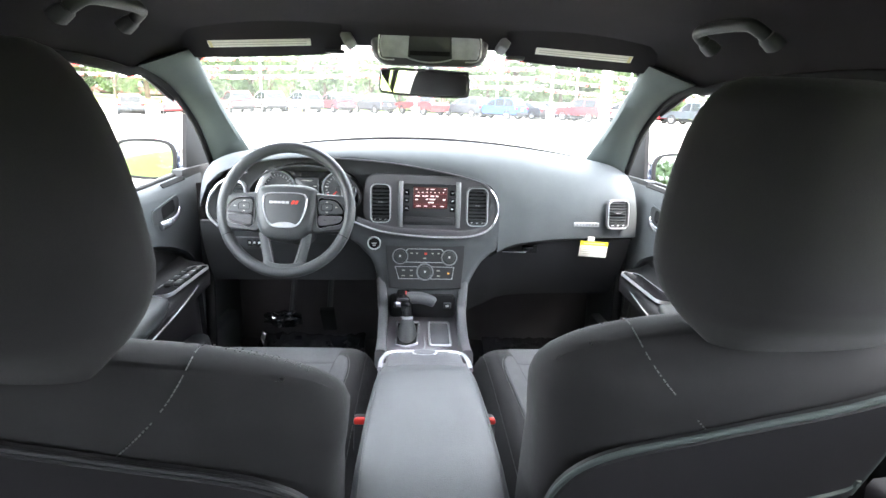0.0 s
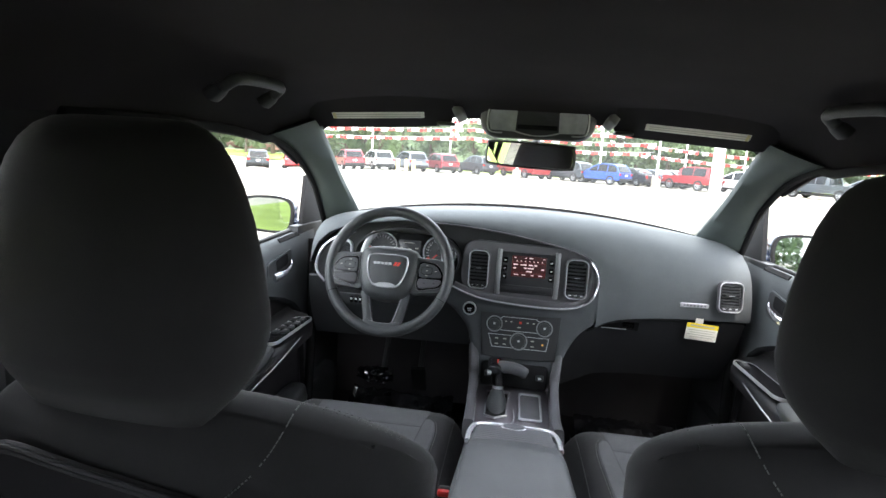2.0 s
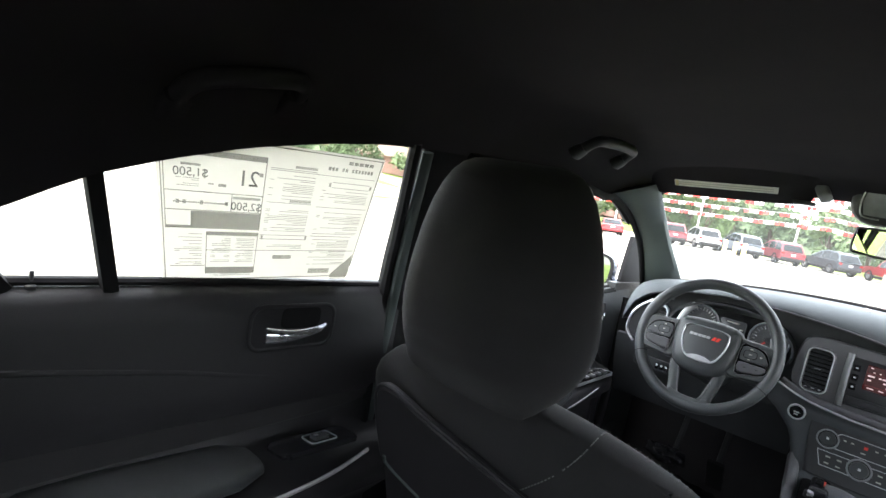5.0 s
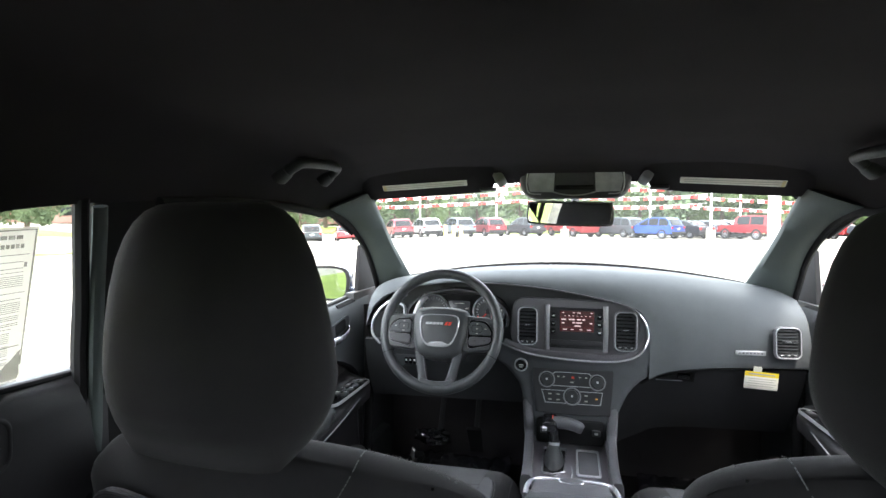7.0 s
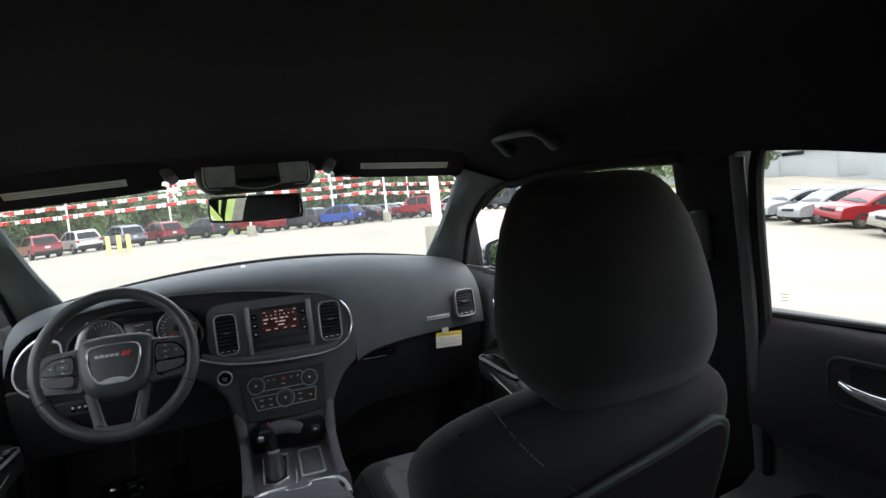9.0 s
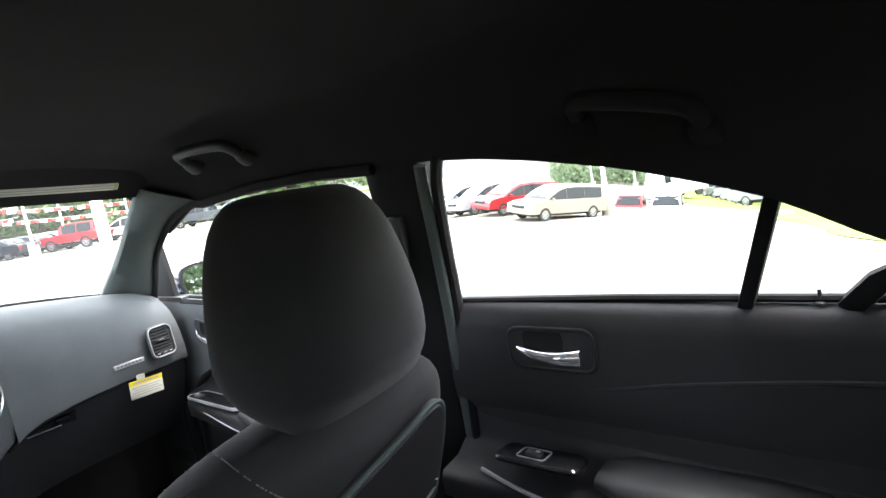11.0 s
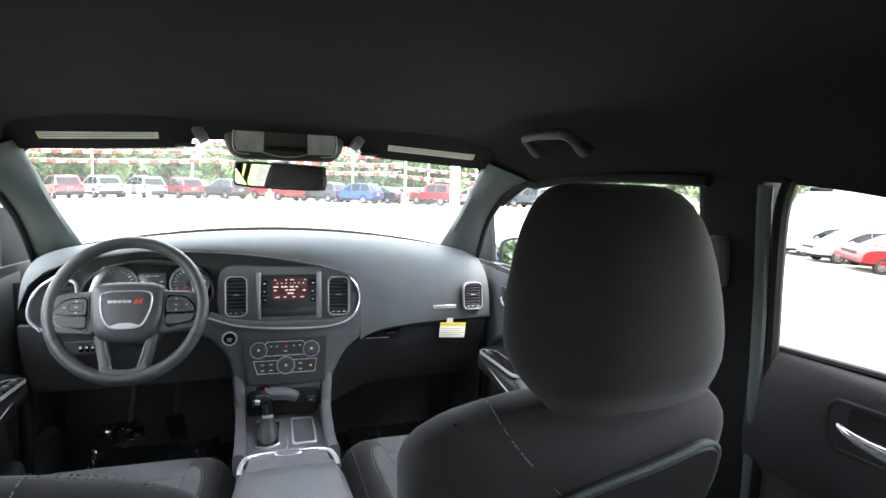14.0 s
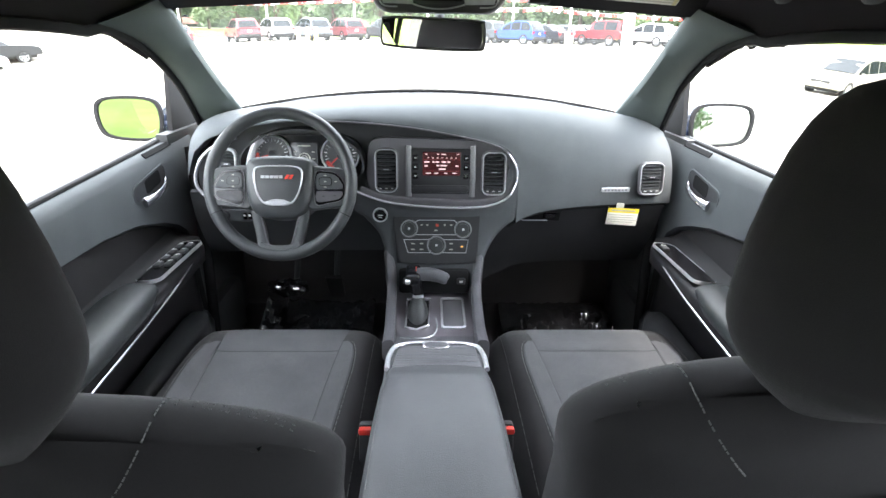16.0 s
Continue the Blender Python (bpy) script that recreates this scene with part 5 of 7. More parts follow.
    for k, w, d in fine + [shape[-1]]:
        ring = []
        for j in range(48):
            a = 2 * math.pi * j / 48
            co, si = math.cos(a), math.sin(a)
            front, e = (0.62, 0.72) if si > 0 else (interp(k, ((0, -0.05), (0.08, 0.18), (0.16, 0.44), (0.26, 0.74), (0.36, 0.92), (0.50, 1.0), (1.0, 1.0))), 1.30)
            ring.append(foot + u2 * (tall * k) + X * (-side * lean_in * (k - 0.36)) + X * ((max(w, interp(k, broad)) if co * side > 0 else w) * ha * math.copysign(abs(co) ** 0.80, co)) + d2 * (front * d * hd * math.copysign(abs(si) ** e, si)))
        rings.append(ring)
    loft(b, rings)
    part("headrest", b, CLOTH, st, "padded charcoal cloth headrest", sharp=70)
    return st


front_seat(-0.390, 0.306, 0.898, 0.044, -0.022, 0.670, 23, 0.025, 0.107, 0.070, (-0.466, 0.425, 0.862, 1.250, 0.166, 0.112), "driver's seat in charcoal cloth with grey knit panels")
front_seat(0.374, 0.245, 0.946, 0.040, -0.024, 0.675, 21, 0.033, 0.120, 0.074, (0.421, 0.440, 0.902, 1.240, 0.162, 0.110), "passenger seat in charcoal cloth with grey knit panels")
for bx, s in ((-0.121, -1), (0.142, 1)):
    bk = thing("belt_buckle", "black belt buckle with a red button beside the console", "buckle", "seat belt buckles")
    b = bmesh.new()
    rbox(b, pose(bx, 0.86, 0.535, -18), 0.028, 0.024, 0.10, 0.006)
    part("buckle_body", b, PLASTIC, bk)
    b = bmesh.new()
    rbox(b, pose(bx, 0.846, 0.586, -18), 0.024, 0.020, 0.012, 0.004)
    part("release_button", b, REDBTN, bk, "red release button")

# rear bench behind the front seats
bench = thing("rear_bench", "black cloth rear bench seat", "seat")
b = bmesh.new()
lump(b, [(V(0, y, z), w, h, V(1, 0, 0), V(0, 0, 1)) for y, z, w, h in ((-0.72, 0.44, 0.60, 0.10), (-0.60, 0.45, 0.64, 0.115), (-0.35, 0.46, 0.64, 0.115), (-0.24, 0.46, 0.63, 0.10), (-0.20, 0.45, 0.58, 0.06))], 40, 5)
part("cushion", b, CLOTH, bench, sharp=70)
b = bmesh.new()
lump(b, [(V(0, y, z), w, h, V(1, 0, 0), V(0, 1, 0.35)) for y, z, w, h in ((-0.66, 0.50, 0.62, 0.08), (-0.72, 0.62, 0.645, 0.09), (-0.80, 0.80, 0.645, 0.085), (-0.86, 0.93, 0.62, 0.06), (-0.88, 0.96, 0.56, 0.03))], 40, 5)
part("backrest", b, CLOTH, bench, sharp=70)
for s in (-1, 1):
    b = bmesh.new()
    sweep(b, spline([V(s * 0.66, -0.18, 0.50), V(s * 0.665, -0.26, 0.68), V(s * 0.665, -0.36, 0.86), V(s * 0.66, -0.46, 1.0)], 5), 0.055, 0.05, n=12, up=(s, 0, 0), power=3)
    part("side_bolster", b, CLOTH, bench)


# ---- doors ----
def door_panel(sg, front):
    nm = "front" if front else "rear"
    d = thing("car_door", "black " + nm + " door panel with chrome handle and padded armrest", "door", nm + " doors")
    y0, y1 = (0.60, 1.70) if front else (-0.30, 0.50)
    arm = 0.688 if front else 0.706
    arch = ((0.60, 0.826), (0.95, 0.838), (1.15, 0.838), (1.30, 0.821), (1.42, 0.789), (1.50, 0.757), (1.55, 0.722), (1.575, 0.67), (1.59, 0.60), (1.60, 0.50), (1.612, 0.40), (1.625, 0.33), (1.70, 0.30))
    b = bmesh.new()
    def prof(y):
        za = arm + (0.030 * (y - 1.0) / 0.5 if front else 0.0)
        if not front:
            ao, bl = 0.07, BELT
            return [(0.770, bl - 0.012), (0.752, bl - 0.004), (0.735, bl - 0.006), (0.722, bl - 0.022), (0.718, 0.95), (0.716, 0.885), (0.714, 0.85), (0.716, 0.815), (0.725, 0.795), (0.728, 0.80), (0.726, za + 0.03), (0.718 - ao * 0.4, za + 0.006), (0.712 - ao, za), (0.704 - ao, za - 0.012), (0.706 - ao, za - 0.045), (0.716 - ao * 0.6, za - 0.08), (0.718, za - 0.13), (0.715, 0.44), (0.705, 0.32), (0.72, 0.26)]
        bl, ac = front_belt(sg, y), interp(y, arch)
        ao = 0.078 * max(0.0, min(1.0, (1.56 - y) / 0.10)) ** 0.6
        h = bl - ac
        upper = [(0.770, bl - 0.012), (0.752, bl - 0.004), (0.735, bl - 0.005), (0.722, bl - 0.016), (0.716, bl - 0.25 * h), (0.713, bl - 0.55 * h), (0.706, ac + 0.016), (0.705, ac + 0.005), (0.716, ac - 0.001)]
        lower = [(0.728, ac - 0.004), (0.730, za + 0.06), (0.727, za + 0.03), (0.718 - ao * 0.4, za + 0.006), (0.712 - ao, za), (0.704 - ao, za - 0.012), (0.706 - ao, za - 0.045), (0.716 - ao * 0.6, za - 0.08), (0.720, za - 0.13), (0.717, 0.44), (0.705, 0.32), (0.72, 0.26)]
        return upper + [(x, min(z, ac - 0.004 - 0.004 * k)) for k, (x, z) in enumerate(lower)]
    ys_ = list(np.linspace(y0, 1.46, 26)) + list(np.linspace(1.475, 1.63, 24)) + [1.66, 1.70] if front else list(np.linspace(y0, y1, 31))
    rings = []
    for y in ys_:
        rings.append([V(sg * x, y, z) for x, z in prof(y)])
    loft(b, [r[:9] for r in rings], ring_closed=False, cap=False)
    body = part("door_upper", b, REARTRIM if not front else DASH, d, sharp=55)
    b = bmesh.new()
    loft(b, [r[8:] for r in rings], ring_closed=False, cap=False)
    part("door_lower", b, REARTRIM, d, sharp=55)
    b = bmesh.new()
    loft(b, [[V(p.x + sg * 0.03, p.y, p.z) for p in r] for r in rings[::5]], ring_closed=False, cap=False)
    part("door_inner", b, PLASTIC, d)
    # dark insert in the middle
    b = bmesh.new()
    if front:
        o = spline([V(0.62, 0.815, 0), V(0.9, 0.828, 0), V(1.15, 0.829, 0), V(1.34, 0.802, 0), V(1.46, 0.766, 0), V(1.52, 0.74, 0), V(1.50, 0.722, 0), V(1.40, 0.720, 0), V(1.0, 0.712, 0), V(0.62, 0.70, 0)], 4, closed=True)
    else:
        o = spline([V(-0.28, 0.85, 0), V(0.0, 0.868, 0), V(0.25, 0.858, 0), V(0.42, 0.84, 0), V(0.47, 0.80, 0), V(0.40, 0.775, 0), V(0.1, 0.765, 0), V(-0.28, 0.765, 0)], 4, closed=True)
    plate(b, [(p.x, p.y) for p in o], 0.005, side_at(sg * (0.732 if front else 0.728), 0, 0, sg), edge=0.002)
    part("door_insert", b, CLOTH, d, "charcoal cloth insert")
    # handle in its recess
    hy, hz = (1.405, 0.888) if front else (0.286, 0.922) if sg > 0 else (0.264, 0.935)
    hm = side_at(sg * (0.7135 if front else 0.7165), hy, hz, sg) @ Matrix.Rotation(radians(9 if front else 0), 4, 'Z')
    b = bmesh.new()
    hw, hh = (0.180, 0.082) if front else (0.160, 0.074)
    ring_plate(b, rr(hw, hh, 0.022, 5), rr(hw - 0.012, hh - 0.012, 0.018, 5), 0.003, hm)
    part("handle_bezel", b, DASH if front else REARTRIM, d)
    b = bmesh.new()
    plate(b, rr(hw - 0.011, hh - 0.011, 0.018, 5), 0.0015, hm, edge=0.0005)
    rec = part("handle_recess", b, PLASTIC if front else REARTRIM, d)
    # flat black plate paints the shade of a hollow behind the handle
    b = bmesh.new()
    plate(b, rr(hw * 0.46, hh * 0.44, 0.010, 4, hw * 0.07, hh * 0.19), 0.0010, hm @ pose(0, 0, 0.0014), edge=0.0004)
    part("finger_cup_shade", b, RUBBER, rec, "flat black patch for the shade of the finger hollow")
    b = bmesh.new()
    L = 0.066 if front else 0.056
    pts = spline([hm @ V(-L, -0.008, 0.012), hm @ V(-L * 0.5, -0.0075, 0.021), hm @ V(0, -0.006, 0.022), hm @ V(L * 0.6, -0.002, 0.018), hm @ V(L, 0.001, 0.008)], 5)
    sweep(b, pts, 0.005, 0.0085, n=12, up=(0, 0, 1), taper=lambda t: 0.62 + 0.95 * (1 - t) ** 1.6)
    part("door_handle", b, HANDLE, d, "chrome inner door handle")
    # armrest switches and silver strip
    if front:
        sm = pose(sg * 0.660, 1.335, 0.716, 3.5, sg * 8, sg * 5)
        b = bmesh.new()
        plate(b, rr(0.064, 0.235, 0.02, 5), 0.008, sm, edge=0.003)
        sp = part("switch_panel", b, GLOSS, d, "gloss black window switch panel")
        b = bmesh.new()
        ring_plate(b, rr(0.0655, 0.237, 0.02, 5), rr(0.062, 0.233, 0.018, 5), 0.009, sm)
        part("panel_edge", b, SATIN, sp)
        for i in range(4 if sg < 0 else 1):
            for j in range(2 if sg < 0 else 1):
                b = bmesh.new()
                rbox(b, sm @ pose(-0.014 + 0.028 * j, 0.075 - 0.036 * i, 0.011), 0.020, 0.026, 0.008, 0.003)
                q = part("window_switch", b, PLASTIC, sp)
                b = bmesh.new()
                rbox(b, sm @ pose(-0.014 + 0.028 * j, 0.085 - 0.036 * i, 0.0152), 0.012, 0.003, 0.0006, 0)
                part("switch_mark", b, MARK, q)
        b = bmesh.new()
        sweep(b, spline([V(sg * 0.620, 0.62, 0.628), V(sg * 0.618, 0.9, 0.648), V(sg * 0.620, 1.2, 0.674), V(sg * 0.630, 1.40, 0.698), V(sg * 0.645, 1.47, 0.706)], 6), 0.0018, 0.003, n=8)
        part("silver_strip", b, CHROME, d, "thin bright strip along the armrest")
        b = bmesh.new()
        lump(b, [(V(sg * x, y, z), w, h, V(1, 0, 0), V(0, 0, 1)) for y, x, z, w, h in ((0.66, 0.685, 0.672, 0.05, 0.02), (0.70, 0.680, 0.677, 0.062, 0.03), (0.95, 0.676, 0.687, 0.062, 0.032), (1.12, 0.676, 0.696, 0.058, 0.030), (1.20, 0.68, 0.702, 0.045, 0.018))], 22, 2.6)
        part("arm_pad", b, ARMPAD, d, "stitched padded armrest", sharp=60)
        b = bmesh.new()
        stitches(b, [V(sg * 0.630, y, 0.7055 + 0.05 * (y - 0.95)) for y in np.linspace(0.72, 1.16, 30)], 0.008, 0.005, 0.0008)
        part("arm_stitching", b, THREAD, d)
        b = bmesh.new()
        sweep(b, spline([V(sg * 0.712, 1.66, 0.950), V(sg * 0.708, 1.655, 0.89), V(sg * 0.70, 1.64, 0.80), V(sg * 0.69, 1.62, 0.6), V(sg * 0.69, 1.60, 0.35)], 5), 0.016, 0.016, n=10)
        part("door_edge_seal", b, RUBBER, d)
        b = bmesh.new()
        sweep(b, [V(sg * 0.7265, y, front_belt(sg, y) - 0.0085) for y in np.linspace(1.42, 1.57, 8)], 0.0075, 0.0018, n=8, up=(-sg * 0.8, 0, 0.6), power=4)
        part("demist_grille", b, RUBBER, d)
        b = bmesh.new()
        lump(b, [(V(sg * x, y, z), w, h, V(1, 0, 0), V(0, 0, 1)) for y, x, z, w, h in ((0.75, 0.67, 0.42, 0.03, 0.06), (0.80, 0.66, 0.42, 0.045, 0.08), (1.40, 0.66, 0.44, 0.045, 0.08), (1.46, 0.67, 0.45, 0.03, 0.06))], 18, 4)
        part("door_pocket", b, PLASTIC, d)
    else:
        sm = pose(sg * 0.672, 0.310, 0.748, 0, sg * 5, 0)
        b = bmesh.new()
        plate(b, rr(0.06, 0.15, 0.016, 5), 0.008, sm, edge=0.003)
        sp = part("switch_panel", b, GLOSS, d)
        b = bmesh.new()
        ring_plate(b, rr(0.034, 0.052, 0.006, 4), rr(0.0325, 0.0505, 0.005, 4), 0.002, sm @ pose(0, 0.01, 0.008))
        part("switch_frame", b, SATIN, sp)
        b = bmesh.new()
        rbox(b, sm @ pose(0, 0.01, 0.010), 0.018, 0.028, 0.008, 0.003)
        q = part("window_switch", b, PLASTIC, sp)
        b = bmesh.new()
        rbox(b, sm @ pose(0, 0.002, 0.0145), 0.005, 0.007, 0.0006, 0)
        part("switch_mark", b, MARK, q)
        b = bmesh.new()
        lump(b, [(V(sg * x, y, z), w, h, V(1, 0, 0), V(0, 0, 1)) for y, x, z, w, h in ((-0.10, 0.70, 0.728, 0.04, 0.014), (-0.07, 0.692, 0.734, 0.054, 0.024), (0.0, 0.688, 0.737, 0.056, 0.026), (0.17, 0.69, 0.737, 0.050, 0.022), (0.215, 0.695, 0.733, 0.034, 0.012))], 22, 2.6)
        part("arm_pad", b, ARMPAD, d, "padded black armrest", sharp=60)
        b = bmesh.new()
        sweep(b, spline([V(sg * 0.636, -0.12, 0.685), V(sg * 0.634, 0.1, 0.691), V(sg * 0.636, 0.30, 0.705), V(sg * 0.655, 0.42, 0.718)], 6), 0.003, 0.004, n=8)
        part("silver_strip", b, CHROME, d, "thin bright strip along the armrest")
        b = bmesh.new()
        disc(b, pose(sg * 0.738, -0.078, BELT - 0.006), 0.0058, 0.005, 16)
        part("pin_collar", b, PLASTIC, d)
        b = bmesh.new()
        sweep(b, [V(sg * 0.738, -0.078, BELT - 0.002), V(sg * 0.738, -0.078, BELT + 0.014)], 0.0024, n=10)
        part("lock_pin", b, PLASTIC, d, "small lock pin")
        b = bmesh.new()
        sweep(b, spline([V(sg * 0.7170, 0.40, 0.845), V(sg * 0.7170, 0.23, 0.858), V(sg * 0.7170, 0.08, 0.883), V(sg * 0.7170, -0.10, 0.905), V(sg * 0.7170, -0.24, 0.912)], 6), 0.003, 0.0045, n=8)
        part("panel_crease", b, REARTRIM, d)
        b = bmesh.new()
        sweep(b, spline([V(sg * 0.712, -0.24, BELT - 0.01), V(sg * 0.70, -0.27, 0.85), V(sg * 0.69, -0.22, 0.66), V(sg * 0.69, -0.12, 0.45)], 5), 0.018, 0.02, n=10)
        part("door_edge_seal", b, RUBBER, d)
    return d


# seat belts hang on the pillars between the doors
for sg in (-1, 1):
    sbelt = thing("seat_belt", "black seat belt hanging on the door pillar", "seat belt", "seat belts")
    b = bmesh.new()
    rbox(b, side_at(sg * 0.694, 0.555, 1.125, sg), 0.040, 0.085, 0.022, 0.008, 3)
    part("belt_guide", b, REARTRIM, sbelt)
    b = bmesh.new()
    sweep(b, [V(sg * 0.688, 0.560, 1.095), V(sg * 0.690, 0.572, 0.9), V(sg * 0.694, 0.585, 0.6), V(sg * 0.70, 0.595, 0.36)], 0.023, 0.0012, n=8, up=(sg, 0, 0), power=6)
    part("webbing", b, CARPET, sbelt)

for sg in (-1, 1):
    door_panel(sg, True)
    door_panel(sg, False)


# ---- overhead: visors, console, mirror, grab handles ----
def visor(sg):
    v = thing("sun_visor", "black sun visor folded up, with a white warning label", "sun visor", "sun visors")
    m = Matrix.Translation((sg * 0.416, 1.338, 1.366)) @ Matrix.Rotation(radians(-27), 4, 'X') @ Matrix.Rotation(radians(-sg * 5), 4, 'Z') @ Matrix.Rotation(radians(sg * 7), 4, 'Y')
    b = bmesh.new()
    o = [(p.x, p.y) for p in spline([V(-0.195, -0.075, 0), V(0.0, -0.082, 0), V(0.195, -0.075, 0), V(0.205, -0.02, 0), V(0.200, 0.060, 0), V(0.15, 0.075, 0), V(-0.15, 0.075, 0), V(-0.200, 0.060, 0), V(-0.205, -0.02, 0)], 5, closed=True)]
    loft(b, [[m @ V(x * k, y * k, z) for x, y in o] for k, z in ((0.95, 0.010), (0.99, 0.006), (1.0, 0.0), (0.99, -0.007), (0.95, -0.011))])
    part("visor_body", b, LINER, v)
    b = bmesh.new()
    plate(b, rr(0.250, 0.030, 0.002, 2, 0, 0.012), 0.0012, m @ pose(0, 0, -0.0105, 180) @ Matrix.Diagonal((1, -1, 1, 1)), edge=0.0003)
    lb = part("warning_label", b, PAPER, v, "white warning label")
    b = bmesh.new()
    for k in range(2):
        plate(b, rr(0.23, 0.004, 0.001, 2, 0, 0.007 + 0.010 * k), 0.0004, m @ pose(0, 0, -0.0119, 180) @ Matrix.Diagonal((1, -1, 1, 1)), edge=0.0001)
    part("label_print", b, FADED, lb)
    b = bmesh.new()
    plate(b, rr(0.008, 0.028, 0.001, 2, sg * 0.119, 0.012), 0.0004, m @ pose(0, 0, -0.0119, 180) @ Matrix.Diagonal((1, -1, 1, 1)), edge=0.0001)
    part("label_corner", b, PALEYELLOW, lb)
    b = bmesh.new()
    rbox(b, Matrix.Translation((sg * 0.207 + 0.005, 1.37, 1.380)) @ Matrix.Rotation(radians(sg * 28), 4, 'Y') @ Matrix.Rotation(radians(-18), 4, 'X'), 0.028, 0.052, 0.060, 0.008, 3)
    part("visor_clip", b, CLIPGREY, v, "grey visor clip")
    b = bmesh.new()
    rbox(b, Matrix.Translation((sg * 0.240 + 0.005, 1.40, 1.342)), 0.05, 0.030, 0.010, 0.004)
    part("clip_base", b, PLASTIC, v)
    return v


visor(-1)
visor(1)

oh = thing("overhead_console", "grey overhead lamp console above the mirror", "overhead console")
OF = face_at(CX - 0.012, 1.375, 1.372, -14) @ Matrix.Diagonal((1.16, 1.12, 1, 1))
b = bmesh.new()
o = rr(0.255, 0.110, 0.040, 8)
loft(b, [[OF @ V(x * k, y * k, z) for x, y in o] for k, z in ((1.05, -0.05), (1.05, -0.012), (1.0, 0.0), (0.93, 0.006))])
part("console_shell", b, STACK, oh, "grey plastic surround")
b = bmesh.new()
plate(b, rr(0.222, 0.078, 0.020, 6, 0, 0.003), 0.010, OF @ pose(0, 0, 0.002), edge=0.003)
part("console_plate", b, PLASTIC, oh, "dark centre plate")
for s in (-1, 1):
    b = bmesh.new()
    plate(b, [(s * 0.046, 0.042), (s * 0.096, 0.040), (s * 0.106, 0.030), (s * 0.113, -0.006), (s * 0.108, -0.034), (s * 0.050, -0.036)], 0.004, OF @ pose(0, 0, 0.011), edge=0.001)
    lens = part("map_lamp_lens", b, MAPLENS, oh, "unlit pale map lamp lens")
    b = bmesh.new()
    sweep(b, spline([OF @ V(s * x, y, 0.016) for x, y in ((0.048, 0.043), (0.094, 0.042), (0.108, 0.032), (0.1155, -0.006), (0.110, -0.036), (0.080, -0.040))], 4), 0.0018, n=6)
    part("lens_rim", b, SATIN, lens, "bright silver lens rim")
b = bmesh.new()
plate(b, rr(0.086, 0.056, 0.006, 4, 0, 0.010), 0.004, OF @ pose(0, 0, 0.011), edge=0.001)
part("glasses_lid", b, PLASTIC, oh)
b = bmesh.new()
rbox(b, OF @ pose(0, -0.024, 0.0135), 0.092, 0.011, 0.006, 0.003)
part("switch_recess", b, RUBBER, oh)
b = bmesh.new()
sweep(b, [OF @ V(x, -0.044 + 10 * x * x * 0.35, 0.013) for x in np.linspace(-0.05, 0.05, 9)], 0.002, n=6)
part("lower_edge", b, SATIN, oh)

rm = thing("rear_view_mirror", "black rear-view mirror hanging below the overhead console", "mirror")
MF = face_at(CX - 0.027, 1.370, 1.269, -4.3, -15.4, -2) @ Matrix.Diagonal((1.04, 1.03, 1, 1))
b = bmesh.new()
o = [(p.x, p.y) for p in spline([V(-0.118, -0.020, 0), V(-0.10, -0.031, 0), V(0, -0.034, 0), V(0.10, -0.031, 0), V(0.118, -0.020, 0), V(0.116, 0.022, 0), V(0.104, 0.031, 0), V(0, 0.033, 0), V(-0.104, 0.031, 0), V(-0.116, 0.022, 0)], 4, closed=True)]
loft(b, [[MF @ V(x * k, y * q, z) for x, y in o] for k, q, z in ((0.70, 0.55, -0.045), (0.88, 0.85, -0.032), (1.0, 1.0, -0.010), (1.01, 1.03, 0.0), (0.985, 0.95, 0.004))])
part("mirror_housing", b, PLASTIC, rm)
b = bmesh.new()
plate(b, [(x * 0.955, y * 0.86) for x, y in o], 0.001, MF @ pose(0, 0, 0.0042), edge=0.0003)
part("mirror_glass", b, MIRROR, rm, "silvered mirror glass")
b = bmesh.new()
sweep(b, spline([MF @ V(0, 0.01, -0.03), V(CX - 0.01, 1.43, 1.290), V(CX - 0.008, 1.465, 1.325)], 4), 0.012, n=10)
part("mirror_stem", b, PLASTIC, rm)


def grab(sg, y0, y1, z0, z1, x0, x1):
    g = thing("grab_handle", "black folding grab handle above the door", "grab handle", "grab handles")
    a, c = V(sg * x0, y0, z0), V(sg * x1, y1, z1)
    inn = V(-sg * 0.80, 0, 0.60).normalized()
    along = (c - a).normalized()
    L = (c - a).length
    b = bmesh.new()
    pts = spline([a, a + inn * 0.030 + along * 0.004, a + inn * 0.043 + along * 0.022, a + inn * 0.046 + along * (L / 2), c + inn * 0.043 - along * 0.022, c + inn * 0.030 - along * 0.004, c], 5)
    sweep(b, pts, 0.011, 0.010, n=12, up=tuple(inn), power=2.6)
    part("grip", b, PLASTIC if y0 > 0.5 else LINER, g)
    for p in (a, c):
        b = bmesh.new()
        lump(b, [(p + inn * k, w, h, along, inn.cross(along)) for k, w, h in ((-0.015, 0.020, 0.014), (0.004, 0.018, 0.013), (0.012, 0.014, 0.010))], 16, 3)
        part("handle_foot", b, PLASTIC if y0 > 0.5 else LINER, g)


for sg in (-1, 1):
    grab(sg, 1.010, 0.825, 1.342, 1.332, 0.575, 0.588)
    grab(sg, 0.150, 0.005, 1.262, 1.226, 0.650, 0.650)

